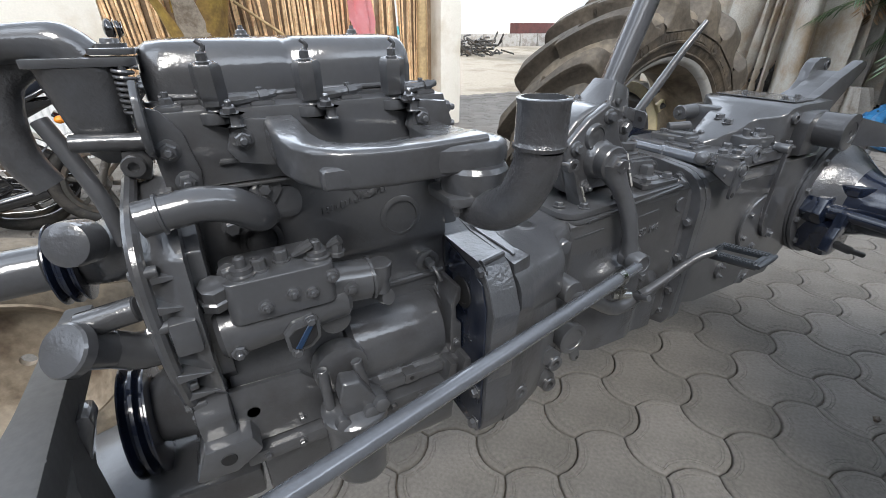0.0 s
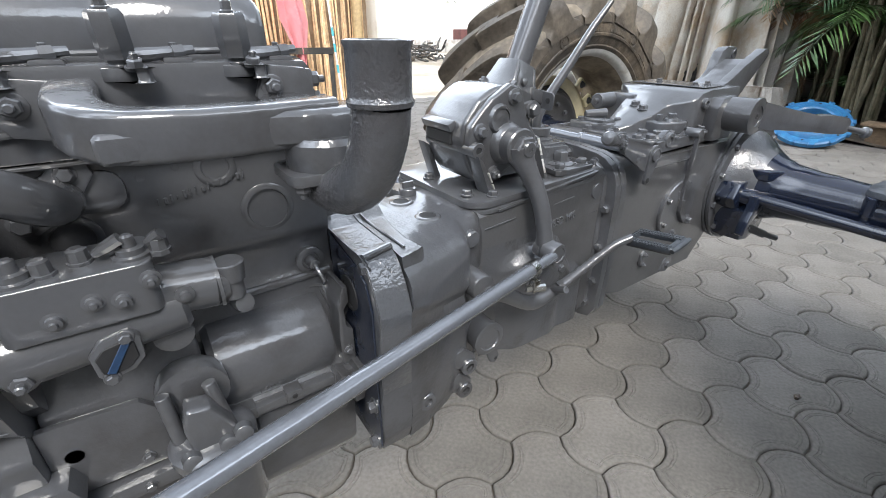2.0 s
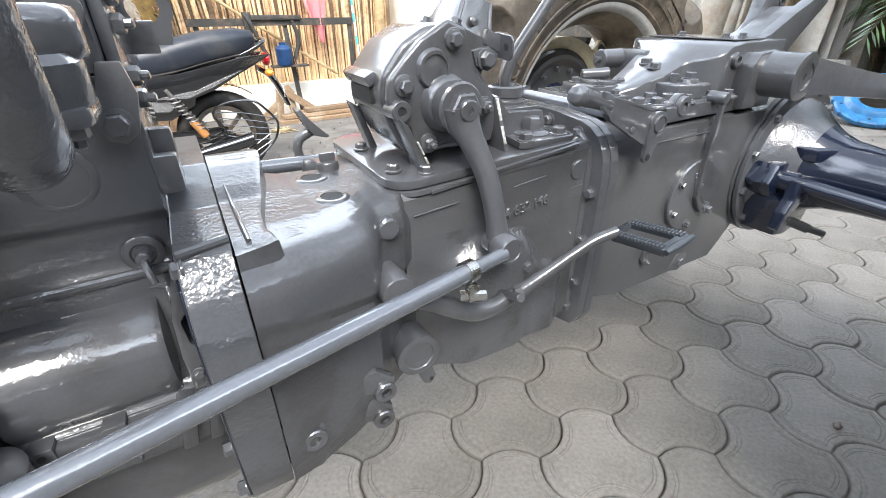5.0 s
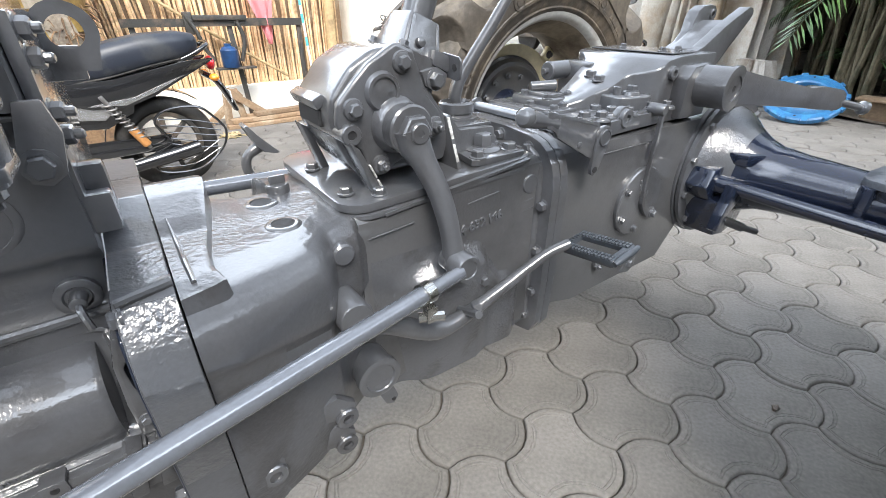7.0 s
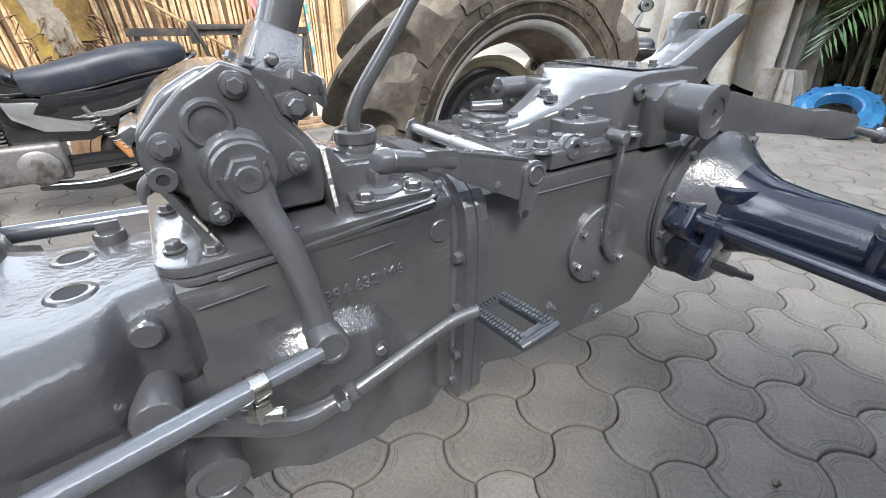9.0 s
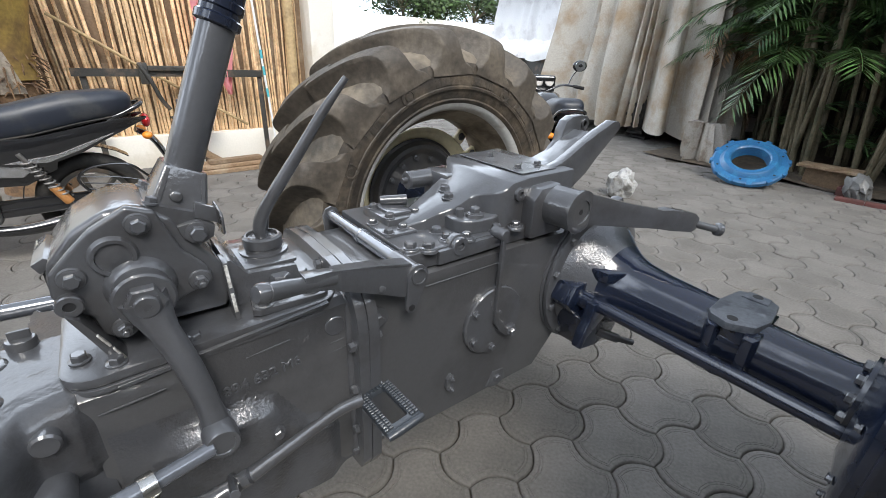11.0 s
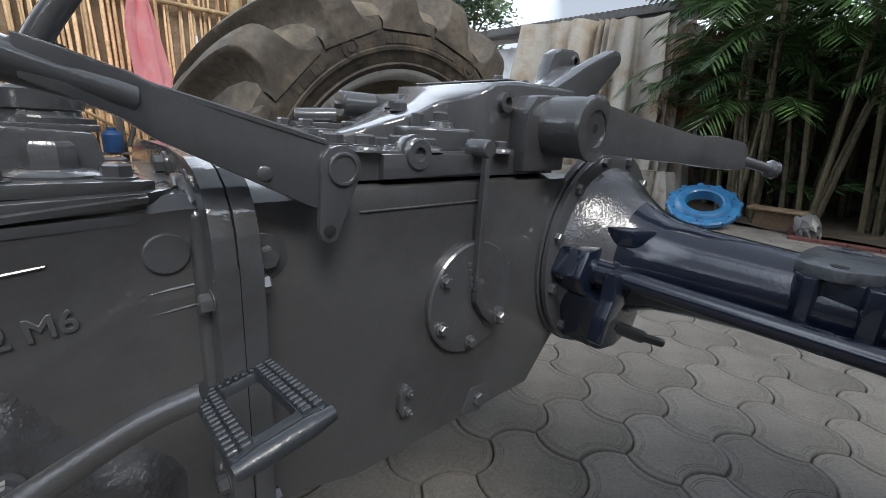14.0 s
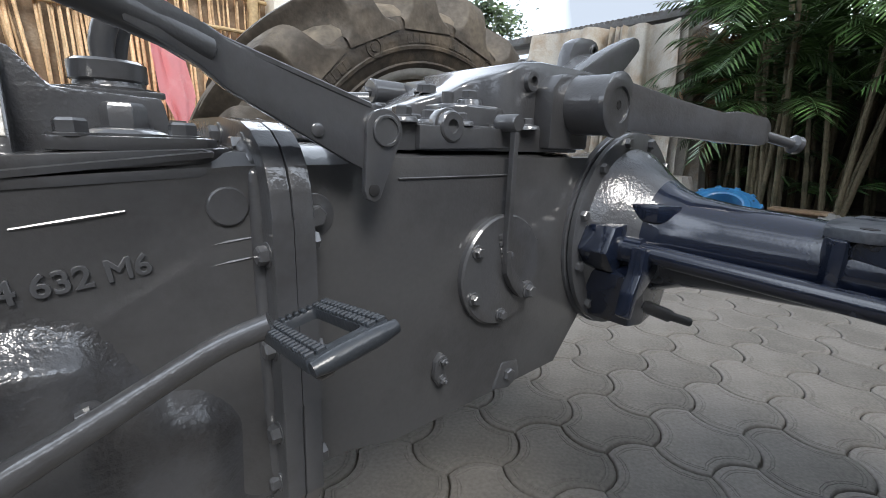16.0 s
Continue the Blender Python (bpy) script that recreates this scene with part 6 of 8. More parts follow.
rings(t, [[Vector((x, y, 0)) for x, y in outer], [Vector((x, y, 0.006)) for x, y in outer], [Vector((x * 0.96, y * 0.97, 0.0085)) for x, y in outer], [Vector((x * 1.06, y * 1.02, 0.0085)) for x, y in inner], [Vector((x, y, 0.006)) for x, y in inner], [Vector((x, y, 0)) for x, y in inner]], (False, False), True)
merge(b, t, PAD)
rubber = part("pedal_pad", b, PEDALRUB, pedal, "dark ribbed pedal rubber")
b = bmesh.new()
for k in range(15):
    y = -0.048 + 0.0071 * k
    for x in (-0.0262, -0.0185, 0.0185, 0.0262):
        box(b, (x - 0.0035, y - 0.0024, 0.007), (x + 0.0035, y + 0.0024, 0.0115), 0.001, 1, PAD)
for k in range(5):
    x = -0.012 + 0.006 * k
    box(b, (x - 0.002, 0.0465, 0.007), (x + 0.002, 0.0555, 0.0115), 0.001, 1, PAD)
ob = part("rib_grid", b, PEDALRUB, rubber)
ob["kind"] = "stuff"
b = bmesh.new()
tube(b, [PAD @ Vector((x, -0.059, 0.004)) for x in (-0.030, -0.015, 0.015, 0.031)], [0.005, 0.007, 0.007, 0.005], 12)
part("front_lip", b, PEDALRUB, rubber)
b = bmesh.new()
box(b, (-0.006, -0.05, -0.010), (0.006, 0.056, 0.0), 0.002, 1, PAD @ Matrix.Translation((-0.02, 0, 0)))
part("pad_rail", b, PAINT, pedal)

# rear axle: trumpet, spring pad, brake shaft, drum and wheels
AX, AZ = 1.76, 0.712
b = bmesh.new()
lathe(b, (AX, 0.54, AZ), NEAR, [(0, 0.199), (0.011, 0.199), (0.0125, 0.197), (0.0128, 0.191), (0.0155, 0.191), (0.0158, 0.195), (0.017, 0.196), (0.026, 0.196), (0.028, 0.193), (0.0285, 0.166)], 64)
trflange = part("axle_flange", b, PAINT, TR)
for k in range(12):
    a = radians(195 + 30 * k)
    bolt(trflange, (AX + 0.181 * math.cos(a), 0.514, AZ + 0.181 * math.sin(a)), NEAR, 0.010)
b = bmesh.new()
lathe(b, (AX, 0.515, AZ), NEAR, [(0, 0.166), (0.02, 0.158), (0.04, 0.142), (0.058, 0.125), (0.078, 0.110), (0.0785, 0.09)], 48)
part("axle_bell", b, MIDCAST, TR, "rough grey bell of the axle housing")
b = bmesh.new()
lathe(b, (AX, 0.515, AZ), NEAR, [(0.077, 0.09), (0.0775, 0.1105), (0.095, 0.099), (0.13, 0.085), (0.19, 0.077), (0.28, 0.071), (0.38, 0.064), (0.48, 0.059), (0.55, 0.058), (0.572, 0.062), (0.574, 0.082), (0.586, 0.082)], 48)
trumpet = part("axle_trumpet", b, BLUEBLACK, TR, "glossy blue-black tapered axle housing")
b = bmesh.new()
slab(b, [(1.652, 0.46), (1.70, 0.47), (1.77, 0.45), (1.765, 0.405), (1.70, 0.392), (1.66, 0.415)], "z", 0.752, 0.783, 0.006)
part("web_pad", b, BLUEBLACK, trumpet)
b = bmesh.new()
slab(b, [(1.683, 0.157), (1.686, 0.146), (1.710, 0.112), (1.762, 0.102), (1.851, 0.115), (1.871, 0.140), (1.870, 0.172), (1.856, 0.199), (1.775, 0.208), (1.712, 0.203), (1.694, 0.192)], "z", 0.764, 0.7815, 0.004)
slab(b, [(1.826, 0.130), (1.862, 0.134), (1.864, 0.180), (1.826, 0.184)], "z", 0.780, 0.785, 0.002)
spad = part("spring_pad", b, PADGREY, trumpet, "dusty grey spring pad with two bolt holes")
b = bmesh.new()
slab(b, [(1.676, 0.102), (1.676, 0.121), (1.700, 0.124), (1.700, 0.168), (1.676, 0.171), (1.676, 0.186), (1.70, 0.200), (1.84, 0.200), (1.84, 0.106), (1.70, 0.096)], "z", 0.676, 0.766, 0.004)
part("pad_body", b, BLUEBLACK, trumpet)
b = bmesh.new()
slab(b, [(1.69, 0.114), (1.69, 0.178), (1.668, 0.176), (1.656, 0.163), (1.652, 0.147), (1.656, 0.131), (1.668, 0.118)], "z", 0.672, 0.684, 0.003)
tongue = part("tongue", b, BLUEBLACK, trumpet)
for hx, hy, hz in ((1.709, 0.156, 0.7816), (1.848, 0.158, 0.7851)):
    b = bmesh.new()
    lathe(b, (hx, hy, hz), UP, [(0, 0.0105), (0.0008, 0.0105)], 18)
    part("hole", b, HOLE, spad)
b = bmesh.new()
lathe(b, (1.670, 0.147, 0.6841), UP, [(0, 0.010), (0.0010, 0.010)], 18)
part("hole", b, HOLE, tongue)
for k in range(8):
    a = radians(100 + 30 * k)
    bolt(trumpet, (AX + 0.072 * math.cos(a), -0.058, AZ + 0.072 * math.sin(a)), (0, 1, 0), 0.010)
b = bmesh.new()
rod(b, (1.637, 0.45, 0.704), (1.69, -0.075, 0.672), 0.017, 0.017, 18)
brake = part("brake_shaft", b, BLUEBLACK, TR, "long dark brake cross shaft")
b = bmesh.new()
lathe(b, (1.635, 0.47, 0.705), (0.1, -0.99, -0.06), [(0, 0.024), (0.045, 0.024), (0.047, 0.02)], 20)
slab(b, [(1.575, 0.70), (1.60, 0.745), (1.665, 0.75), (1.655, 0.71), (1.65, 0.67), (1.61, 0.66)], "y", 0.455, 0.515, 0.008)
part("shaft_bearing", b, BLUEBLACK, brake)
b = bmesh.new()
slab(b, [(1.61, 0.715), (1.605, 0.67), (1.588, 0.64), (1.580, 0.60), (1.592, 0.592), (1.604, 0.622), (1.64, 0.645), (1.67, 0.665), (1.665, 0.715)], "y", 0.405, 0.43, 0.004)
part("brake_lever", b, BLUEBLACK, brake)
# a grey block given blue-black paint to carry its shade
b = bmesh.new()
slab(b, [(1.61, 0.66), (1.70, 0.69), (1.79, 0.67), (1.795, 0.61), (1.775, 0.565), (1.70, 0.548), (1.64, 0.558)], "y", 0.43, 0.515, 0.008)
part("brake_block", b, BLUEBLACK, brake)
b = bmesh.new()
rod(b, (1.70, 0.44, 0.588), (1.76, 0.405, 0.56), 0.013, 0.013, 14)
rod(b, (1.755, 0.408, 0.562), (1.80, 0.38, 0.545), 0.009, 0.009, 12)
part("pull_rod_pin", b, PAINT, brake)

b = bmesh.new()
lathe(b, (AX, -0.066, AZ), NEAR, [(0, 0.05), (0.001, 0.11), (0.012, 0.15), (0.018, 0.19), (0.024, 0.215), (0.032, 0.225), (0.045, 0.225), (0.046, 0.235), (0.052, 0.235), (0.053, 0.219), (0.098, 0.216), (0.103, 0.209), (0.104, 0.12), (0.112, 0.10), (0.17, 0.095)], 64)
drum = part("brake_drum", b, BLUEBLACK, TR, "large glossy black brake drum")
for k in range(5):
    a = radians(130 + 35 * k)
    bolt(drum, (AX + 0.19 * math.cos(a), -0.082, AZ + 0.19 * math.sin(a)), (0, 1, 0), 0.006)


def big_wheel(name, inner_y, out, label, K=1.0, KT=1.0, WY=1.0, cx=1.775):
    """A rear wheel; out is the way from the tractor's middle, +1 or -1."""
    cz = 0.688
    mid = inner_y + out * 0.17 * WY

    def rad(r):
        return r * (K + (KT - K) * min(1, max(0, (r - 0.44) / 0.1)))

    def size(prof):
        return [(d * WY, rad(r)) for d, r in prof]

    b = bmesh.new()
    ring = [(-0.132, 0.425), (-0.142, 0.434), (-0.150, 0.431), (-0.152, 0.424), (-0.146, 0.408), (-0.13, 0.396), (-0.122, 0.394), (-0.112, 0.388), (-0.08, 0.375), (-0.05, 0.352), (0.05, 0.352), (0.08, 0.375), (0.112, 0.388), (0.122, 0.394), (0.13, 0.396), (0.146, 0.408), (0.152, 0.424), (0.150, 0.431), (0.142, 0.434), (0.132, 0.425)]
    lathe(b, (cx, mid, cz), (0, 1, 0), size(ring[6:-6] + [(d, r - 0.007) for d, r in reversed(ring[6:-6])]), 72, (False, False))
    w = part(name, b, RIMBROWN, TR, label)
    for lip in (ring[:8], ring[-8:]):
        b = bmesh.new()
        lathe(b, (cx, mid, cz), (0, 1, 0), size(lip + [(d * 0.985, r - 0.006) for d, r in reversed(lip)]), 80, (False, False))
        part("rim_lip", b, RIMSILVER, w, "silver painted rim lip")
    half = [(0.115, 0.385), (0.135, 0.40), (0.155, 0.424), (0.158, 0.43), (0.156, 0.436), (0.163, 0.452), (0.167, 0.463), (0.1705, 0.466), (0.1715, 0.474), (0.169, 0.477), (0.1705, 0.49), (0.170, 0.512), (0.166, 0.53), (0.160, 0.548)]
    tyre = None
    for s in (-1, 1):
        b = bmesh.new()
        lathe(b, (cx, mid, cz), (0, s, 0), size(half), 80, (False, False))
        ob = part("tyre_sidewall", b, TYRE, w, "dark tyre sidewall", 30)
        if s * out < 0:
            tyre = ob
    b = bmesh.new()
    prof = [(-0.160, 0.547), (-0.153, 0.562), (-0.135, 0.58), (-0.10, 0.594), (-0.05, 0.602), (0, 0.604)]
    prof = prof + [(-d, r) for d, r in reversed(prof[:-1])]
    lathe(b, (cx, mid, cz), (0, 1, 0), size(prof), 80, (False, False))
    part("tyre_tread", b, TYREDUST, w, "dusty tread hollows", 30)
    # raised marks moulded on the visible sidewall
    for deg, kind in ((63, 0), (117, 0), (154, 0), (30, 1), (48, 1), (78, 1), (97, 1), (134, 1), (172, 1), (200, 0)):
        a, r = radians(deg), 0.497 * K
        c = Vector((cx + r * math.cos(a), mid - out * 0.1695 * WY, cz + r * math.sin(a)))
        b = bmesh.new()
        if kind == 0:
            lathe(b, c, (0, -out, 0), [(0, 0.026), (0.0035, 0.026), (0.0035, 0.021), (0.001, 0.020)], 24, (False, False))
            lathe(b, c, (0, -out, 0), [(0, 0.012), (0.003, 0.011), (0.003, 0.0)], 8, (False, False))
            part("moulded_ring", b, TYRE, tyre)
        else:
            b.free()
            for k in range(5):
                b = bmesh.new()
                q = a + (k - 2) * 0.045
                m = Matrix.Translation((cx + r * math.cos(q), mid - out * 0.1700 * WY, cz + r * math.sin(q))) @ Matrix.Rotation(math.pi / 2 - q, 4, "Y")
                box(b, (-0.008, -0.0016, -0.013), (0.008, 0.0016, 0.013), 0.001, 1, m)
                part("moulded_bar", b, TYRE, tyre)
    n = 17
    for s in (-1, 1):
        for k in range(n):
            a0 = 2 * math.pi * (k + (0.5 if s > 0 else 0)) / n
            sec = []
            for y, da, rb, rt, hw in ((0.02, 0.335, 0.595, 0.668, 0.020), (-0.03, 0.245, 0.595, 0.669, 0.023), (-0.09, 0.125, 0.588, 0.665, 0.030), (-0.135, 0.045, 0.57, 0.655, 0.037), (-0.158, 0.012, 0.548, 0.640, 0.041), (-0.172, -0.004, 0.535, 0.60, 0.044), (-0.174, -0.012, 0.516, 0.552, 0.047)):
                sec.append((y, da, rb, rt, hw))
            fine = []
            for q in np.linspace(0, len(sec) - 1, 22):
                i = min(int(q), len(sec) - 2)
                p0, p1, p2, p3 = (np.array(sec[min(max(i + d, 0), len(sec) - 1)]) for d in (-1, 0, 1, 2))
                u = q - i
                y, da, rb, rt, hw = 0.5 * (2 * p1 + (p2 - p0) * u + (2 * p0 - 5 * p1 + 4 * p2 - p3) * u * u + (3 * p1 - p0 - 3 * p2 + p3) * u ** 3)
                lp = []
                for f, e in ((0, -2.0), (0.12, -1.55), (0.4, -1.18), (0.8, -0.98), (0.97, -0.9), (1.0, -0.82), (1.0, 0.82), (0.97, 0.9), (0.8, 0.96), (0.4, 1.12), (0.12, 1.4), (0, 1.75)):
                    rr = rad(rb + (rt - rb) * f)
                    a = a0 + da * s + e * hw / rr
                    lp.append(Vector((cx + rr * math.cos(a), mid + y * WY * s, cz + rr * math.sin(a))))
                fine.append(lp)
            sec = fine
            b = bmesh.new()
            rings(b, sec)
            part("tread_lug", b, TYRELUG, w, "", 38)
    return w, mid, cx, cz


wheel, mid, wx, wz = big_wheel("rear_wheel", 1.18, 1, "far rear wheel with dusty tyre and cream disc", 0.972, 0.99, 1.12, 1.793)
b = bmesh.new()
lathe(b, (wx, 1.42, wz), (0, 1, 0), [(-0.004, 0.288), (0.004, 0.290), (0.008, 0.272), (0.014, 0.252), (0.03, 0.238), (0.127, 0.232), (0.130, 0.12), (0.124, 0.12), (0.121, 0.226), (0.026, 0.231), (0.008, 0.248), (0.001, 0.270)], 60, (False, False))
dish = part("wheel_disc", b, CREAM, wheel, "cream painted wheel disc")
for k in range(4):
    for da in (-9.5, 9.5):
        a2 = radians(40.5 + 90 * k + da)
        q = (wx + 0.312 * math.cos(a2), 1.425, wz + 0.312 * math.sin(a2))
        b = bmesh.new()
        box(b, (-0.028, -0.022, -0.024), (0.026, 0.0, 0.024), 0.006, 2, Matrix.Translation(q) @ Matrix.Rotation(-a2, 4, (0, 1, 0)))
        part("rim_lug", b, CREAM, wheel)
        bolt(wheel, (q[0], q[1] - 0.022, q[2]), NEAR, 0.012, False)
b = bmesh.new()
lathe(b, (wx - 0.02, 1.40, wz + 0.02), (0, 1, 0), [(-0.01, 0.05), (-0.01, 0.085), (0.004, 0.09), (0.006, 0.155), (0.0, 0.172), (-0.010, 0.180), (-0.014, 0.190), (-0.010, 0.204), (0.004, 0.212), (0.012, 0.215), (0.016, 0.226), (0.022, 0.226), (0.03, 0.215), (0.13, 0.213), (0.14, 0.12)], 60)
fdrum = part("brake_drum", b, DRUMGREY, TR, "dark far side brake drum and backplate")
b = bmesh.new()
lathe(b, (AX, 0.90, AZ), (0, 1, 0), [(0, 0.165), (0.05, 0.145), (0.12, 0.108), (0.26, 0.085), (0.48, 0.075), (0.51, 0.1)], 36)
part("axle_trumpet", b, BLUEBLACK, TR)
for k in range(6):
    a = radians(40 + 28 * k)
    bolt(fdrum, (wx - 0.02 + 0.15 * math.cos(a), 1.40, wz + 0.02 + 0.15 * math.sin(a)), NEAR, 0.010)

nwheel, mid, wx, wz = big_wheel("rear_wheel", -0.215, -1, "near rear wheel with cream disc mounted wide")
b = bmesh.new()
lathe(b, (wx, -0.225, wz), NEAR, [(0, 0.12), (0.002, 0.28), (0.02, 0.31), (-0.03, 0.35), (-0.035, 0.385), (-0.02, 0.40), (0.03, 0.40), (0.035, 0.37), (0.03, 0.1)], 56)
part("wheel_disc", b, DISCGREY, nwheel)

# far side rod and hooked pedal
b = bmesh.new()
rod(b, (0.18, 1.00, 0.775), (0.83, 0.97, 0.765), 0.0165, 0.0165, 18)
part("far_drag_link", b, RODSTEEL, TR)
b = bmesh.new()
tube(b, [(0.70, 1.05, 0.70), (0.66, 1.065, 0.738), (0.632, 1.07, 0.748), (0.622, 1.07, 0.77), (0.628, 1.07, 0.797), (0.65, 1.07, 0.812), (0.672, 1.07, 0.818)], [0.012, 0.0115, 0.011, 0.011, 0.0115, 0.013, 0.012], 12, 5)
slab(b, [(0.628, 0.868), (0.636, 0.872), (0.66, 0.842), (0.698, 0.803), (0.690, 0.800), (0.662, 0.808), (0.648, 0.826)], "y", 1.045, 1.095, 0.003)
part("far_pedal", b, FLATGREY, TR, "hooked grey foot pedal")

# ---------------------------------------------------------------- ground and pavers
PX, ROW, EDGE, ZIG, BULGE = 0.2825, 0.2345, 0.160, 0.0745, 0.030


def rise(y):
    """The drive beyond the yard climbs gently."""
    return 0.033 * max(0.0, y - 7.0)


b = bmesh.new()
ys = [-150, -20, -3, 3, 7, 9, 12, 16, 20, 26, 60, 250]
xs = [-200, -30, -6, -2, 2, 6, 9, 14, 22, 40, 250]
grid = [[b.verts.new((x, y, -0.016 + rise(min(y, 26)))) for x in xs] for y in ys]
for j in range(len(ys) - 1):
    for i in range(len(xs) - 1):
        b.faces.new((grid[j][i], grid[j][i + 1], grid[j + 1][i + 1], grid[j + 1][i]))
lone("ground", b, JOINT, "dusty sand and soil ground under the pavers", "ground", "structure")
b = bmesh.new()
ys, xs = [7.4, 10, 13, 16, 20, 26], [1.5, 4, 7, 10, 14, 20, 28]
grid = [[b.verts.new((x, y, -0.008 + rise(y) + (0.006 if y > 7.5 else 0))) for x in xs] for y in ys]
for j in range(len(ys) - 1):
    for i in range(len(xs) - 1):
        b.faces.new((grid[j][i], grid[j][i + 1], grid[j + 1][i + 1], grid[j + 1][i]))
lone("drive", b, GROUND, "pale dusty concrete drive beyond the yard", "road", "structure")


def paver_outline():
    v = [(0, EDGE / 2 + ZIG), (PX / 2, EDGE / 2), (PX / 2, -EDGE / 2), (0, -EDGE / 2 - ZIG), (-PX / 2, -EDGE / 2), (-PX / 2, EDGE / 2)]
    out = []
    for k in range(6):
        a, c = Vector((*v[k], 0)), Vector((*v[(k + 1) % 6], 0))
        n = Vector(((c - a).y, -(c - a).x, 0)).normalized()
        s = -BULGE if k % 2 else BULGE
        if k % 2 == 0:
            n = n if n.dot((a + c) / 2) > 0 else -n
        else:
            n = n if n.dot((a + c) / 2) > 0 else -n
        for q in range(5):
            t = q / 5
            out.append(a.lerp(c, t) + n * (s * 4 * t * (1 - t)))
    return out


def paver_loops(grooves):
    base = paver_outline()
    steps = [(0.0025, -0.03), (0.0025, -0.005), (0.0055, -0.001), (0.008, 0.0)]
    for g in ((0.020, 0.029) if grooves > 1 else (0.022,)):
        steps += [(g, 0.0), (g + 0.002, -0.0018), (g + 0.004, 0.0)]
    loops = []
    n = len(base)
    for inset, z in steps:
        lp = []
        for i in range(n):
            t = (base[(i + 1) % n] - base[i - 1]).normalized()
            inward = Vector((t.y, -t.x, 0))
            if inward.dot(base[i]) > 0:
                inward = -inward
            q = base[i] + inward * inset * 0.75 - base[i].normalized() * inset * 0.25
            lp.append(Vector((q.x, q.y, z)))
        loops.append(lp)
    return loops


def paver_cells():
    for j in range(-36, 24):
        for k in range(-22, 34):
            x, y = 1.157 + PX * (k + 0.5 * (j % 2)), 0.4435 - ROW * j
            if -3.0 < x < 9.0 and -3.4 < y < 7.6 and not (x > 7.35 - 0.1 * y and y < 2.9):
                yield x, y


# ---------------------------------------------------------------- fence side of the yard
FY = 5.62
b = bmesh.new()
box(b, (-0.62, FY - 0.14, -0.02), (2.92, FY + 0.06, 0.33), 0.012)
lone("wall_low", b, WHITEWALL, "low white plastered wall under the bamboo fence", "wall", "structure")
b = bmesh.new()
box(b, (2.92, FY - 0.25, -0.02), (3.22, FY + 0.3, 3.6), 0.015)
lone("wall_pillar", b, WHITEWALL, "white plastered wall end beside the fence", "wall", "structure")
b = bmesh.new()
box(b, (-7.0, FY - 0.05, -0.02), (-0.62, FY + 0.2, 3.2), 0.015)
lone("wall_west", b, WHITEWALL, "white plastered yard wall", "wall", "structure")
b = bmesh.new()
for k in range(36):
    x = -3.2 + 0.06 * k
    rod(b, (x, FY - 0.09, 0.0), (x, FY - 0.09, 0.95), 0.022, 0.022, 8)
box(b, (-3.25, FY - 0.09, 0.0), (-1.05, FY - 0.06, 0.95), 0.004)
lone("corrugated_sheet", b, WHITEPLASTIC, "pale corrugated sheet leaning on the white wall", "sheet")

fence = thing("bamboo_fence", (1.15, FY, 0.33), "tall fence of dry split bamboo poles on a low white wall", "fence")
pole_meshes = []
for v in range(6):
    b = bmesh.new()
    prof, z, r = [(0, 0.018)], 0.0, 0.0185
    while z < 2.55:
        step = random.uniform(0.16, 0.3)
        r2 = r * random.uniform(0.96, 0.995)
        prof += [(z + 0.012, r), (z + step - 0.014, r2), (z + step - 0.006, r2 * 1.13), (z + step, r2 * 1.1)]
        z, r = z + step, r2
    lathe(b, (0, 0, 0), UP, prof, 9)
    pole_meshes.append(finish(b, "bamboo_pole", BAMBOO, 50))
x = -0.56
while x < 2.86:
    s = random.uniform(0.62, 1.15)
    lean = random.gauss(0, 1.1) - (4.0 if x < 0.9 else 1.0 if x < 1.6 else 0)
    again("bamboo_pole", random.choice(pole_meshes), Matrix.Translation((x, FY - random.uniform(0.0, 0.035), 0.325)) @ Matrix.Rotation(radians(lean), 4, "Y") @ Matrix.Rotation(radians(random.gauss(0, 0.7)), 4, "X") @ Matrix.Diagonal((s, s, random.uniform(0.9, 1.08), 1)), fence)
    x += 0.034 * s + random.uniform(0.0, 0.012)
for z in (0.75, 1.62, 2.0):
    b = bmesh.new()
    tube(b, [(-0.58, FY + 0.05, z), (0.6, FY + 0.055, z + 0.02), (2.0, FY + 0.05, z - 0.01), (2.9, FY + 0.05, z)], 0.02, 8)
    part("rail", b, BAMBOO, fence)
for z, yy in ((1.98, -0.06), (2.32, -0.065)):
    b = bmesh.new()
    tube(b, [(-0.58, FY + yy, z - 0.06), (0.6, FY + yy, z - 0.02), (1.7, FY + yy, z + 0.01), (2.9, FY + yy, z + 0.01)], 0.022, 9)
    part("batten", b, POLE, fence)
b = bmesh.new()
box(b, (-0.6, FY + 0.025, 0.33), (2.92, FY + 0.10, 2.9), 0.002, 1)
part("backing_board", b, PLANK, fence, "brown board behind the bamboo")
b = bmesh.new()
tube(b, [(2.70, FY - 0.12, 0.0), (2.72, FY - 0.11, 1.1), (2.75, FY - 0.10, 3.0)], [0.065, 0.06, 0.055], 14)
lone("timber_post", b, POLE, "pale round timber post beside the bamboo fence", "post")
b = bmesh.new()
box(b, (-0.7, FY - 0.12, 2.98), (3.3, FY + 1.6, 3.04), 0.005)
for k in range(40):
    rod(b, (-0.68 + 0.1 * k, FY - 0.14, 3.05), (-0.68 + 0.1 * k, FY + 1.6, 3.2), 0.03, 0.03, 8)
lone("fence_roof", b, ROOFSHEET, "dark corrugated roof edge above the bamboo fence", "roof", "structure")
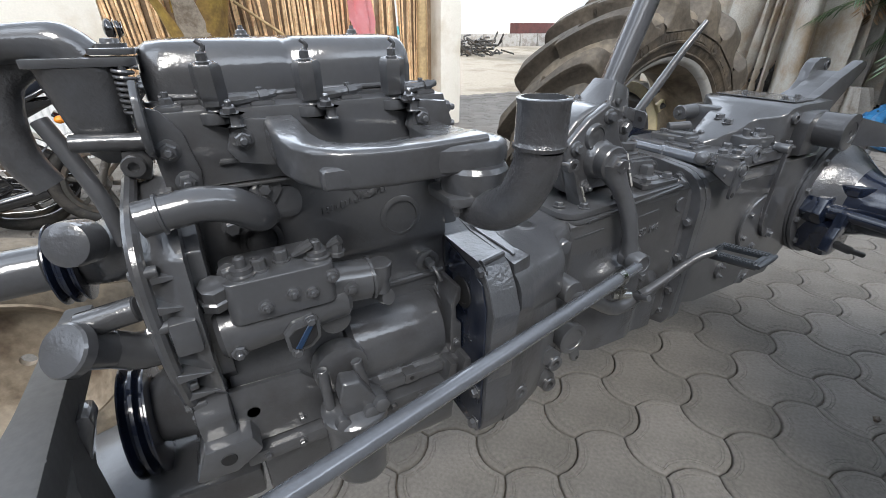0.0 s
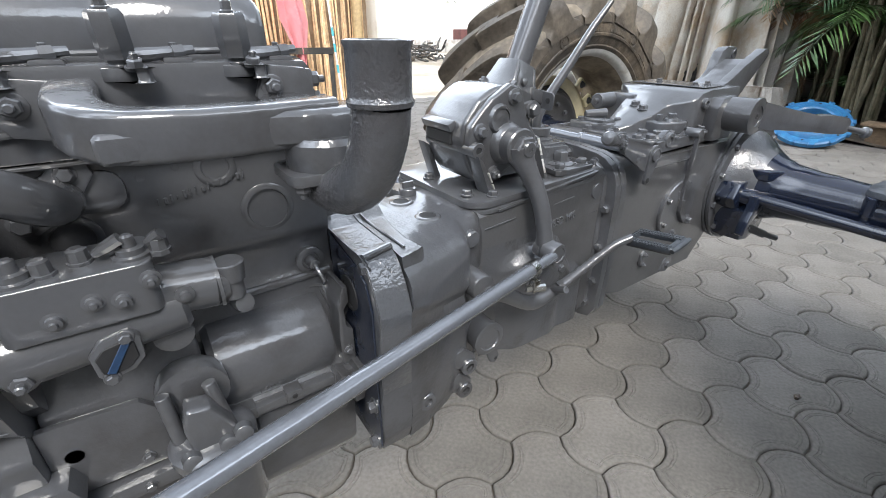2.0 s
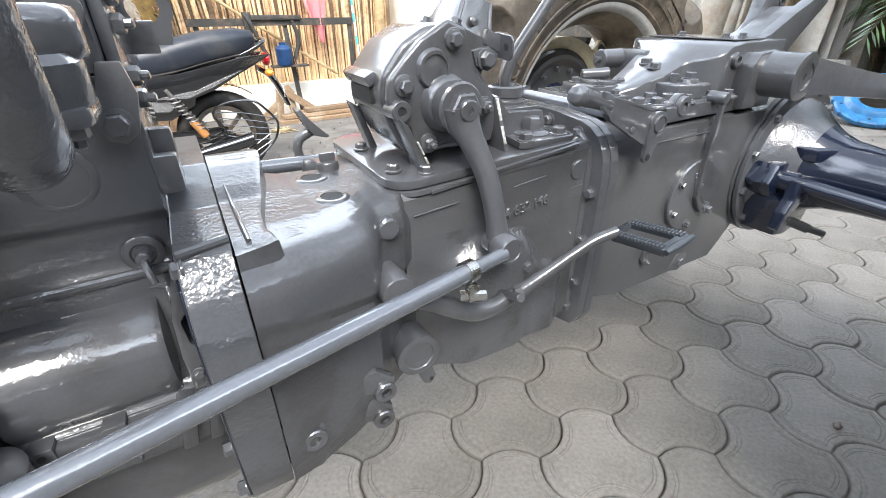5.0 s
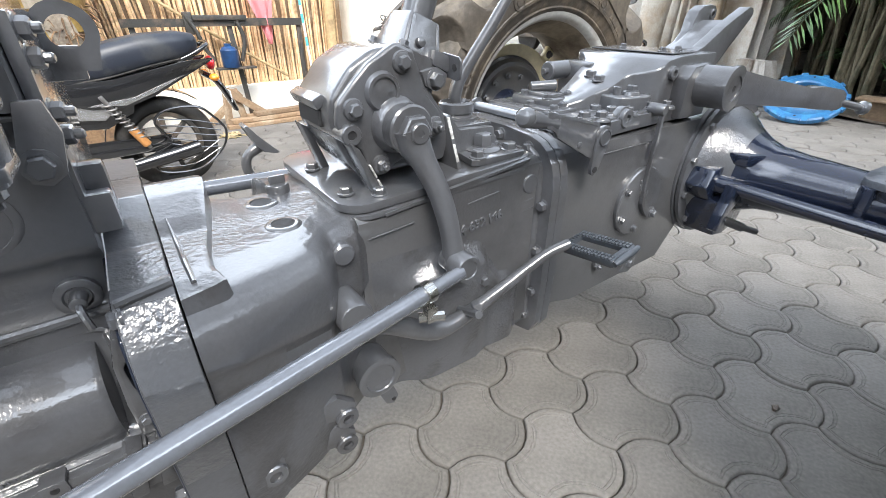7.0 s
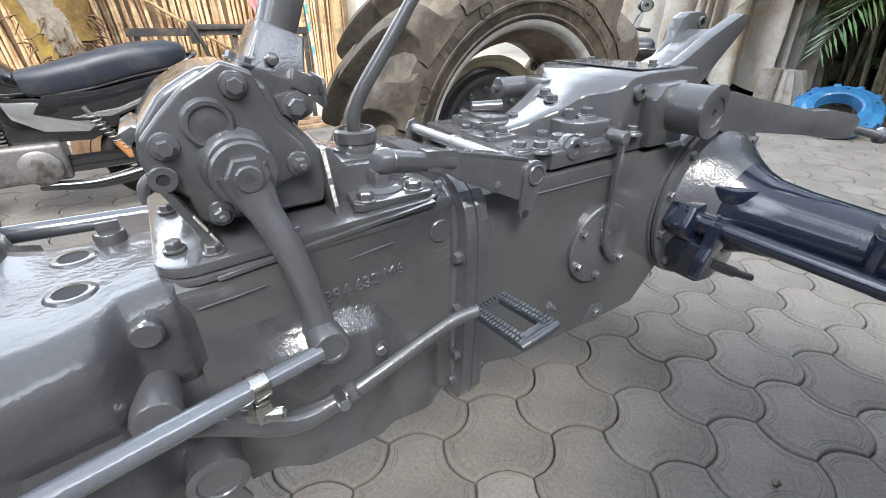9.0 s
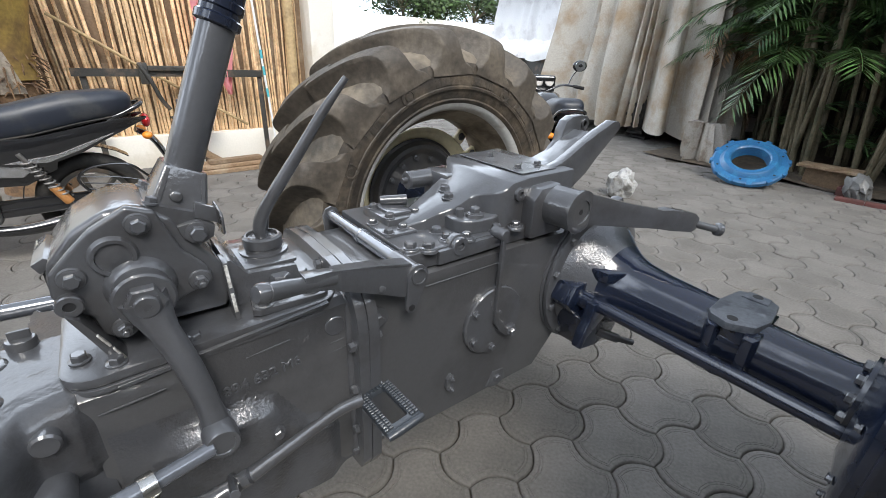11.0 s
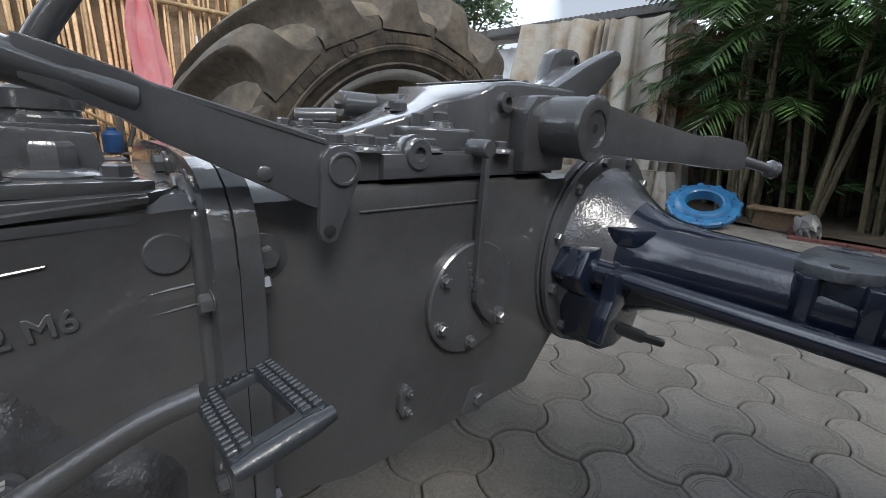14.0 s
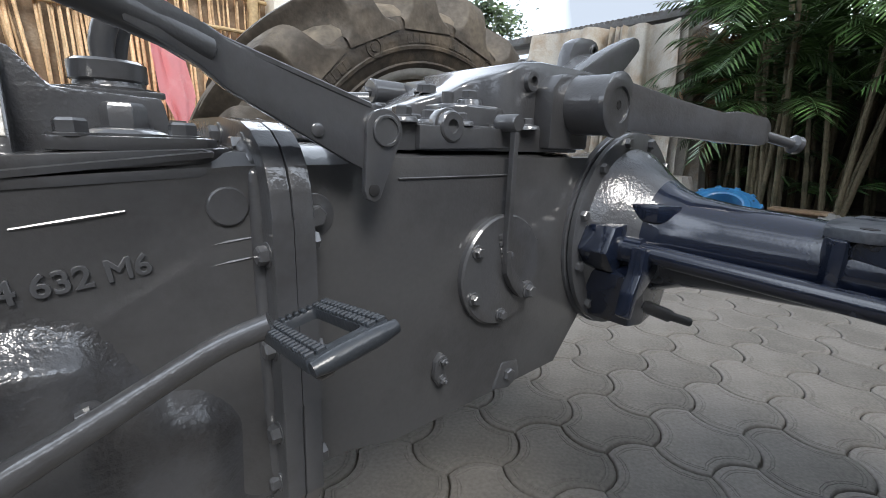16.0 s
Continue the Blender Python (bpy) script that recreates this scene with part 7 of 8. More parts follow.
b = bmesh.new()
tube(b, [(0.56, FY - 0.10, 1.44), (1.3, FY - 0.11, 0.93), (2.12, FY - 0.13, 0.40)], 0.016, 10)
lone("bamboo_stick", b, POLE, "long pale bamboo stick leaning across the fence", "stick")

# work frame of dark steel angle, with its clutter
frame_ = thing("work_frame", (1.45, 5.33, 0.0), "rusty dark steel work frame standing before the fence", "frame")
b = bmesh.new()
slab(b, [(5.30, 0.93), (5.37, 0.93), (5.37, 0.938), (5.308, 0.938), (5.308, 1.0), (5.30, 1.0)], "x", 0.62, 2.30, 0.001, 1)
part("top_angle", b, DARKSTEEL, frame_)
for lx, tilt in ((0.70, 0.02), (2.27, 0.0), (1.55, 0.06)):
    b = bmesh.new()
    slab(b, [(lx - 0.025 + tilt, 0.0), (lx + 0.025 + tilt, 0.0), (lx + 0.025, 0.94), (lx - 0.025, 0.94)], "y", 5.325, 5.345, 0.002)
    part("leg", b, DARKSTEEL, frame_)
b = bmesh.new()
box(b, (1.22, 5.27, 0.985), (1.72, 5.34, 1.03), 0.006)
box(b, (1.14, 5.27, 0.86), (1.22, 5.33, 1.06), 0.015)
part("clamp_jaw", b, DARKSTEEL, frame_)
b = bmesh.new()
tube(b, [(1.15, 5.28, 1.05), (1.22, 5.26, 0.9), (1.28, 5.27, 0.72), (1.34, 5.28, 0.62)], 0.02, 10)
tube(b, [(1.62, 5.28, 0.98), (1.66, 5.27, 0.8), (1.6, 5.28, 0.6)], 0.022, 10)
part("hanging_arm", b, DARKSTEEL, frame_)
b = bmesh.new()
box(b, (1.33, 5.2, 0.53), (1.72, 5.32, 0.55), 0.004)
part("tray", b, DARKSTEEL, frame_)
b = bmesh.new()
lathe(b, (1.48, 5.25, 0.55), UP, [(0, 0.075), (0.01, 0.082), (0.16, 0.082), (0.19, 0.06), (0.20, 0.035), (0.225, 0.035)], 24)
can = lone("blue_can", b, BLUEPLASTIC, "dark blue plastic can standing on the frame tray", "can")
b = bmesh.new()
for k in range(25):
    for s in range(13):
        u, w = s / 12, k / 24
        left = 1.80 - 0.10 * min(1, w / 0.35) - 0.02 * math.sin(w * 7) + (0.24 * (w - 0.62) / 0.38 if w > 0.62 else 0)
        right = 1.88 + 0.17 * min(1, w / 0.62) - (0.09 * (w - 0.62) / 0.38 if w > 0.62 else 0)
        x = left + (right - left) * u
        b.verts.new((x, 5.33 - 0.035 * math.sin(u * 10 + w * 3) - 0.016 * math.sin(u * 25 + w * 6), 2.15 - 1.40 * w - 0.05 * u * (1 - w)))
b.verts.ensure_lookup_table()
for k in range(24):
    for s in range(12):
        i = k * 13 + s
        b.faces.new((b.verts[i], b.verts[i + 1], b.verts[i + 14], b.verts[i + 13]))
bmesh.ops.solidify(b, geom=b.faces[:], thickness=0.004)
lone("pink_cloth", b, PINK, "pink cotton cloth hanging on the bamboo fence", "cloth", angle=80)
broom = thing("broom", (2.36, 5.28, 0.0), "long broom with pale bristles leaning on the frame", "broom")
b = bmesh.new()
rod(b, (2.36, 5.27, 0.16), (2.30, 5.38, 1.7), 0.012, 0.012, 10)
part("handle", b, WHITEPLASTIC, broom)
for z in (1.12, 0.95, 0.72):
    b = bmesh.new()
    rod(b, (2.36 - 0.038 * (z - 0.16), 5.27 + 0.07 * (z - 0.16), z), (2.36 - 0.038 * (z - 0.06), 5.27 + 0.07 * (z - 0.06), z + 0.09), 0.0145, 0.0145, 10)
    part("tape_band", b, TEAL, broom, "teal tape band")
b = bmesh.new()
for k in range(70):
    a, q = random.uniform(-1, 1), random.uniform(-1, 1)
    tube(b, [(2.36 + 0.015 * a, 5.27 + 0.01 * q, 0.17), (2.36 + 0.05 * a, 5.26 + 0.03 * q, 0.08), (2.36 + 0.085 * a, 5.25 + 0.05 * q, 0.004)], 0.0035, 4, 2)
part("bristles", b, WHITEPLASTIC, broom)
pile = thing("plank_pile", (1.75, 5.05, 0.0), "low stack of weathered brown planks on the pavers", "planks")
for k, (x0, x1, yy, z, turn) in enumerate(((1.25, 2.3, 4.95, 0.0, 2), (1.35, 2.25, 5.1, 0.0, -3), (1.3, 2.2, 5.0, 0.045, 4), (1.5, 2.28, 5.12, 0.045, -1), (1.55, 2.1, 5.02, 0.09, 6))):
    b = bmesh.new()
    box(b, (x0, yy - 0.05, z), (x1, yy + 0.05, z + 0.04), 0.004, 1, Matrix.Translation((1.75, 5.05, 0)) @ Matrix.Rotation(radians(turn), 4, "Z") @ Matrix.Translation((-1.75, -5.05, 0)))
    part("plank", b, PLANK, pile)
horse = thing("timber_trestle", (1.55, 5.2, 0.0), "crossed brown timber trestle behind the planks", "trestle")
for q0, q1 in (((1.32, 5.18, 0.0), (1.36, 5.2, 0.36)), ((1.36, 5.2, 0.33), (1.78, 5.16, 0.02)), ((1.5, 5.24, 0.0), (1.44, 5.24, 0.34)), ((1.15, 5.22, 0.02), (1.5, 5.22, 0.3))):
    b = bmesh.new()
    d = Vector(q1) - Vector(q0)
    box(b, (-0.02, -0.035, 0), (0.02, 0.035, d.length), 0.003, 1, facing(q0, d))
    part("timber", b, PLANK, horse)
b = bmesh.new()
for k in range(14):
    tube(b, [(1.18 + random.uniform(-0.1, 0.1), 4.6 + random.uniform(-0.1, 0.1), 0.004), (1.2 + random.uniform(-0.1, 0.1), 4.62 + random.uniform(-0.1, 0.1), 0.03), (1.25 + random.uniform(-0.12, 0.12), 4.6 + random.uniform(-0.1, 0.1), 0.006)], 0.006, 5, 2)
tagged(lone("dry_litter", b, DRYGRASS, "small heap of dry leaf litter on the pavers", "litter"), kind="stuff")

# palm trunk with sheaths and stubs before the fence
palm = thing("palm_trunk", (0.22, 5.1, 0.0), "stout palm trunk with yellow-brown sheaths and rusty fibre", "palm")
b = bmesh.new()
lathe(b, (0.2, 5.1, -0.02), UP, [(0, 0.26), (0.2, 0.23), (0.7, 0.2), (1.2, 0.17), (2.2, 0.14), (2.6, 0.08)], 22)
part("trunk", b, FIBRE, palm)
for k in range(9):
    a = radians(200 + 47 * k)
    z0 = 0.72 + 0.10 * k
    w = Vector((math.cos(a), math.sin(a), 0))
    s = Vector((-w.y, w.x, 0))
    b = bmesh.new()
    loops = []
    for q in range(9):
        t = q / 8
        half = 0.16 * (1 - t) ** 0.7 + 0.028
        c = Vector((0.2, 5.1, z0 + 0.85 * t)) + w * (0.17 + 0.05 * t + 0.22 * t * t)
        loops.append([c - s * half - w * 0.05 * (1 - t), c - s * half * 0.5 + w * 0.03, c + w * 0.04, c + s * half * 0.5 + w * 0.03, c + s * half - w * 0.05 * (1 - t), c - w * 0.015])
    rings(b, loops)
    part("sheath", b, SHEATH if k % 3 != 1 else STUB, palm, "", 60)
b = bmesh.new()
for k in range(260):
    a, z = random.uniform(0, 6.28), random.uniform(0.45, 1.15)
    c = Vector((0.2 + 0.2 * math.cos(a), 5.1 + 0.2 * math.sin(a), z))
    d = Vector((math.cos(a) * 0.06 + random.gauss(0, 0.05), math.sin(a) * 0.06 + random.gauss(0, 0.05), random.gauss(-0.06, 0.06)))
    tube(b, [c, c + d * 0.5 + Vector((0, 0, 0.02)), c + d], [0.01, 0.007, 0.003], 4, 1)
part("fibre", b, FIBRE, palm)


# ---------------------------------------------------------------- motorcycles
def motorcycle(at, turn, label, body, seat_mat, group):
    """Built heading along -x with the rear wheel's centre over the origin, then set down at its place."""
    bike = thing("motorcycle", at, label, "motorcycle", group)
    M = Matrix.Translation(at) @ Matrix.Rotation(radians(turn), 4, "Z")

    def add(name, bm, mat, parent=bike, lab="", ang=40):
        bmesh.ops.transform(bm, matrix=M, verts=bm.verts)
        return part(name, bm, mat, parent, lab, ang)

    def wheel(cx, r, w):
        b = bmesh.new()
        loops = []
        for k in range(44):
            a = 2 * math.pi * k / 44
            c = Vector((math.cos(a), 0, math.sin(a)))
            loops.append([Vector((cx, 0, 0.295)) + c * (r - w / 2 + w / 2 * math.cos(q * math.pi / 5)) + Vector((0, w / 2 * math.sin(q * math.pi / 5), 0)) for q in range(10)])
        rings(b, loops, closed=True)
        ob = add("wheel", b, BLACKRUB)
        b = bmesh.new()
        lathe(b, (cx, -0.03, 0.295), (0, 1, 0), [(0, r - w + 0.005), (0.0, r - w - 0.02), (0.03, r - w - 0.03), (0.06, r - w - 0.02), (0.06, r - w + 0.005)], 40, (False, False))
        add("rim", b, DARKSTEEL, ob)
        for k in range(6):
            a = radians(60 * k + 15)
            b = bmesh.new()
            box(b, (0.03, -0.014, -0.014), (r - w - 0.01, 0.014, 0.014), 0.004, 1, Matrix.Translation((cx, 0, 0.295)) @ Matrix.Rotation(a, 4, "Y"))
            add("spoke", b, DARKSTEEL, ob)
        b = bmesh.new()
        rod(b, (cx, -0.07, 0.295), (cx, 0.07, 0.295), 0.055, 0.055, 20)
        add("hub", b, ENGINEMETAL, ob)
        return ob

    wheel(0.0, 0.3, 0.1)
    wheel(-1.27, 0.29, 0.085)
    # seat
    b = bmesh.new()
    loops = []
    for x, z, hw, hh in ((0.31, 0.90, 0.05, 0.03), (0.29, 0.90, 0.09, 0.055), (0.2, 0.89, 0.122, 0.08), (0.0, 0.86, 0.14, 0.098), (-0.14, 0.83, 0.145, 0.10), (-0.24, 0.805, 0.142, 0.098), (-0.42, 0.775, 0.13, 0.085), (-0.54, 0.775, 0.095, 0.06), (-0.60, 0.79, 0.06, 0.03)):
        loops.append([Vector((x, y, zz)) for y, zz in [(v, z + w) for v, w in round_rect(0, 0, hw, hh, hh * 0.75, 4)]])
    rings(b, loops)
    st = add("seat", b, seat_mat, bike, "", 60)
    b = bmesh.new()
    tube(b, [(0.27, 0.086, 0.835), (0.18, 0.112, 0.815), (0.0, 0.127, 0.785), (-0.2, 0.131, 0.74), (-0.38, 0.118, 0.715)], 0.006, 8)
    tube(b, [(0.27, -0.086, 0.835), (0.18, -0.112, 0.815), (0.0, -0.127, 0.785), (-0.2, -0.131, 0.74), (-0.38, -0.118, 0.715)], 0.006, 8)
    add("piping", b, BLACKRUB, st)
    b = bmesh.new()
    tube(b, [(0.16, -0.10, 0.80), (0.26, -0.11, 0.84), (0.345, -0.09, 0.885), (0.365, 0, 0.9), (0.345, 0.09, 0.885), (0.26, 0.11, 0.84), (0.16, 0.10, 0.80)], 0.014, 10)
    add("grab_rail", b, BIKEBLACK)
    # tail fairing and side panels
    for s in (-1, 1):
        b = bmesh.new()
        slab(b, [(-0.52, 0.62), (-0.34, 0.565), (-0.16, 0.565), (0.0, 0.62), (0.2, 0.72), (0.36, 0.80), (0.37, 0.815), (0.2, 0.805), (-0.02, 0.76), (-0.2, 0.725), (-0.45, 0.715)], "y", 0.112 * s, 0.13 * s, 0.006)
        add("tail_fairing", b, BIKEBLACK)
        b = bmesh.new()
        slab(b, [(-0.36, 0.585), (-0.17, 0.578), (0.0, 0.64), (0.18, 0.725), (0.06, 0.685), (-0.12, 0.618), (-0.28, 0.600)], "y", 0.131 * s, 0.137 * s, 0.002)
        add("side_flash", b, body)
        b = bmesh.new()
        slab(b, [(-0.62, 0.6), (-0.5, 0.52), (-0.3, 0.5), (-0.22, 0.56), (-0.28, 0.63), (-0.5, 0.68), (-0.64, 0.69)], "y", 0.09 * s, 0.125 * s, 0.012)
        add("side_panel", b, body)
        b = bmesh.new()
        tube(b, [(-0.11 - 0.13 * k / 80 + 0.03 * math.cos(k * 0.7) - 0.03, 0.135 * s + 0.024 * math.sin(k * 0.7), 0.37 + 0.22 * k / 80) for k in range(81)], 0.006, 6, 1)
        add("shock_spring", b, ENGINEMETAL)
        b = bmesh.new()
        rod(b, (-0.13, 0.135 * s, 0.33), (-0.185, 0.135 * s, 0.435), 0.027, 0.027, 14)
        add("shock_body", b, ORANGE, bike, "orange-brown shock absorber")
        b = bmesh.new()
        rod(b, (-0.12, 0.135 * s, 0.31), (-0.29, 0.135 * s, 0.64), 0.013, 0.013, 10)
        add("shock_rod", b, ENGINEMETAL)
        b = bmesh.new()
        box(b, (-0.52, 0.085 * s - 0.014, 0.27), (0.06, 0.085 * s + 0.014, 0.32), 0.008)
        add("swing_arm", b, BIKEBLACK)
        b = bmesh.new()
        rod(b, (-1.27, 0.085 * s, 0.295), (-1.02, 0.085 * s, 0.86), 0.024, 0.02, 14)
        add("fork_leg", b, ENGINEMETAL)
        b = bmesh.new()
        tube(b, [(-0.97, 0.03 * s, 0.94), (-0.98, 0.18 * s, 1.0), (-0.9, 0.30 * s, 1.0), (-0.82, 0.36 * s, 0.99)], 0.011, 8)
        add("handlebar", b, BIKEBLACK)
        b = bmesh.new()
        rod(b, (-0.89, 0.29 * s, 1.0), (-0.81, 0.365 * s, 0.99), 0.017, 0.017, 12)
        add("grip", b, BLACKRUB)
        b = bmesh.new()
        tube(b, [(-0.95, 0.24 * s, 1.0), (-0.97, 0.27 * s, 1.08), (-0.95, 0.31 * s, 1.15)], 0.006, 8)
        ball(b, (-0.95, 0.33 * s, 1.19), 0.03, 0.072, 0.054)
        mr = add("mirror", b, BIKEBLACK)
        b = bmesh.new()
        lathe(b, (-0.924, 0.33 * s, 1.19), (1, 0, 0.05), [(0, 0.050), (0.002, 0.049)], 22)
        add("mirror_glass", b, MIRROR, mr)
        b = bmesh.new()
        rod(b, (0.34, 0.05 * s, 0.70), (0.34, 0.12 * s, 0.70), 0.009, 0.009, 8)
        ind = add("indicator_stalk", b, BIKEBLACK)
        b = bmesh.new()
        ball(b, (0.345, 0.15 * s, 0.70), 0.03, 0.045, 0.024)
        add("indicator", b, AMBER, bike, "amber indicator lens")
    b = bmesh.new()
    ball(b, (0.365, 0, 0.775), 0.03, 0.08, 0.045)
    add("tail_lamp", b, RED, bike, "red tail lamp lens")
    b = bmesh.new()
    tube(b, [(0.30, 0, 0.72), (0.38, 0, 0.66), (0.44, 0, 0.54), (0.47, 0, 0.46)], [0.07, 0.085, 0.08, 0.06], 12, 5, 0.25)
    add("rear_mudguard", b, BIKEBLACK)
    b = bmesh.new()
    box(b, (0.435, -0.08, 0.52), (0.442, 0.08, 0.60), 0.003, 1, Matrix.Identity(4))
    add("number_plate", b, WHITEPLASTIC)
    b = bmesh.new()
    arch = [Vector((0.345 * math.cos(radians(-10 + 12 * k)), 0, 0.295 + 0.345 * math.sin(radians(-10 + 12 * k)))) for k in range(16)]
    rings(b, [[p + Vector((0, y, 0)) * 1.0 + (p - Vector((0, 0, 0.295))).normalized() * h for y, h in ((-0.06, 0), (-0.06, 0.006), (0.06, 0.006), (0.06, 0))] for p in arch[5:]])
    add("inner_mudguard", b, BIKEBLACK)
    # leg guard wires beside the rear wheel
    b = bmesh.new()
    tube(b, [(0.30, -0.15, 0.44), (0.34, -0.155, 0.36), (0.29, -0.155, 0.24), (0.12, -0.15, 0.13), (-0.10, -0.15, 0.15), (-0.12, -0.15, 0.26), (0.0, -0.15, 0.33), (-0.06, -0.15, 0.46), (0.02, -0.15, 0.53), (0.2, -0.15, 0.53), (0.30, -0.15, 0.44)], 0.008, 8)
    guard = add("leg_guard", b, BIKEBLACK, bike, "black wire leg guard")
    for k in range(7):
        b = bmesh.new()
        if k < 5:
            tube(b, [(-0.05 + 0.012 * k, -0.15, 0.48 - 0.04 * k), (0.14, -0.158, 0.455 - 0.045 * k), (0.32 - 0.012 * k, -0.153, 0.40 - 0.035 * k)], 0.004, 6, 3)
        else:
            tube(b, [(-0.10, -0.15, 0.03 + 0.03 * k), (0.1, -0.155, 0.04 * k - 0.03), (0.28, -0.155, 0.05 * k)], 0.004, 6, 3)
        add("guard_wire", b, BIKEBLACK, guard)
    b = bmesh.new()
    tube(b, [(-0.62, -0.12, 0.22), (-0.35, -0.14, 0.2), (-0.05, -0.145, 0.24), (0.16, -0.15, 0.28)], [0.025, 0.035, 0.045, 0.045], 14)
    add("silencer", b, BIKEBLACK)
    b = bmesh.new()
    slab(b, [(-0.68, 0.46), (-0.3, 0.44), (-0.14, 0.52), (-0.1, 0.66), (-0.5, 0.70), (-0.68, 0.72)], "y", -0.085, 0.085, 0.02)
    add("frame_cover", b, BIKEBLACK)
    b = bmesh.new()
    box(b, (-0.5, -0.09, 0.30), (0.02, -0.06, 0.37), 0.01)
    add("chain_case", b, BIKEBLACK)
    b = bmesh.new()
    box(b, (-0.85, -0.13, 0.24), (-0.45, 0.13, 0.46), 0.03, 3)
    crank = add("engine", b, ENGINEMETAL)
    b = bmesh.new()
    lathe(b, (-0.58, -0.12, 0.33), NEAR, [(0, 0.1), (0.03, 0.1), (0.04, 0.085)], 22)
    add("clutch_cover", b, ENGINEMETAL, crank)
    b = bmesh.new()
    box(b, (-0.84, -0.08, 0.45), (-0.70, 0.08, 0.60), 0.006, 1)
    barrel = add("cylinder", b, ENGINEMETAL, bike)
    for k in range(6):
        b = bmesh.new()
        box(b, (-0.86, -0.1, 0.462 + 0.022 * k), (-0.68, 0.1, 0.473 + 0.022 * k), 0.003, 1)
        add("fin", b, ENGINEMETAL, barrel)
    b = bmesh.new()
    loops = []
    for x, z, hw, hh in ((-0.52, 0.76, 0.09, 0.06), (-0.6, 0.80, 0.13, 0.10), (-0.75, 0.835, 0.15, 0.115), (-0.9, 0.84, 0.13, 0.095), (-0.97, 0.83, 0.08, 0.05)):
        loops.append([Vector((x, v, z + w)) for v, w in round_rect(0, 0, hw, hh, hh * 0.8, 4)])
    rings(b, loops)
    add("fuel_tank", b, BIKEBLACK, bike, "", 60)
    b = bmesh.new()
    ball(b, (-1.08, 0, 0.88), 0.09, 0.09, 0.1, 18)
    box(b, (-1.07, -0.12, 0.92), (-0.99, 0.12, 1.09), 0.03, 3)
    hl = add("headlamp", b, BIKEBLACK)
    for s in (-0.055, 0.055):
        b = bmesh.new()
        lathe(b, (-0.992, s, 1.02), (0.85, 0, 0.5), [(0, 0.044), (0.01, 0.044), (0.012, 0.038), (0.008, 0.036), (0.008, 0.002)], 20)
        add("dial", b, ENGINEMETAL, hl, "round instrument dial")
    arch = [Vector((-1.27 + 0.325 * math.cos(radians(20 + 12 * k)), 0, 0.295 + 0.325 * math.sin(radians(20 + 12 * k)))) for k in range(13)]
    b = bmesh.new()
    rings(b, [[p + Vector((0, y, 0)) + (p - Vector((-1.27, 0, 0.295))).normalized() * h for y, h in ((-0.055, 0), (-0.05, 0.008), (0.05, 0.008), (0.055, 0))] for p in arch])
    add("front_mudguard", b, BIKEBLACK)
    return bike


motorcycle((0.62, 3.46, 0.0), 2, "black motorcycle with silver flash and long dark seat parked on pavers", BIKESILVER, VINYL, "parked motorcycles")
motorcycle((-1.10, 3.55, 0.0), 4, "dusty black motorcycle parked beside the white wall", BIKESILVER, VINYL, "parked motorcycles")
motorcycle((3.86, 2.34, 0.0), 231, "black and white motorcycle with red tail lamp beside the covered machine", WHITEPLASTIC, VINYL, "parked motorcycles")


# ---------------------------------------------------------------- covered machines and the far end
def draped(name, line, z0, z1, fold, mat, label, category, top_in=0.25, parent=None, climb=0.0, pitch=9.5):
    """A cloth hung round a closed plan outline, with folds."""
    pts = [Vector((x, y, 0)) for x, y in line]
    dense = []
    for k in range(len(pts)):
        a, c = pts[k], pts[(k + 1) % len(pts)]
        n = max(2, int((c - a).length / 0.045))
        dense += [a.lerp(c, q / n) for q in range(n)]
    mid = sum(dense, Vector()) / len(dense)
    b = bmesh.new()
    loops = []
    run = np.cumsum([0] + [(dense[(k + 1) % len(dense)] - dense[k]).length for k in range(len(dense) - 1)])
    phase = [noise.noise(Vector((s * 1.3, 0.3, z0))) * 6 for s in run]
    for row in range(15):
        t = row / 14
        z = z0 + (z1 - z0) * t
        lp = []
        for p, s, ph in zip(dense, run, phase):
            out = (p - mid).normalized()
            amp = fold * (1 - 0.55 * t) * (0.35 + abs(noise.noise(Vector((s * 0.8, 4, 1)))) * 1.6)
            d = amp * (1.3 - 2.4 * abs(math.sin(s * pitch / 2 + ph + 0.35 * t)) ** 1.4) + 0.03 * noise.noise(Vector((s * 3, z * 2, 7)))
            bot = 0.10 * noise.noise(Vector((s * 2.1, 9, 3))) * (1 - t)
            lp.append(p + out * (d - top_in * max(0, t - 0.25) * 0.4) + Vector((0, 0, z + bot + climb * t * (p.y - mid.y))))
        loops.append(lp)
    rings(b, loops, (False, True))
    if parent:
        return part(name, b, mat, parent, label, 70)
    return lone(name, b, mat, label, category, angle=70)


mach = thing("covered_machine", (9.2, 4.5, 0.0), "tall machine covered by a stained cream tarpaulin in folds", "covered machine")
draped("tarpaulin", [(7.85, 2.85), (8.35, 6.2), (10.5, 6.1), (10.4, 2.85)], 0.2, 2.85, 0.30, TARP, "stained cream tarpaulin", "", 0.5, mach, 0.09, 15.0)
b = bmesh.new()
lathe(b, (8.5, 3.95, 0.42), (0, 1, 0), [(0, 0.2), (0.0, 0.36), (0.04, 0.42), (0.26, 0.42), (0.30, 0.36), (0.3, 0.2)], 32)
for k in range(16):
    a = 2 * math.pi * k / 16
    box(b, (-0.02, 0.0, 0.40), (0.03, 0.3, 0.45), 0.006, 1, Matrix.Translation((8.5, 3.95, 0.42)) @ Matrix.Rotation(a, 4, "Y"))
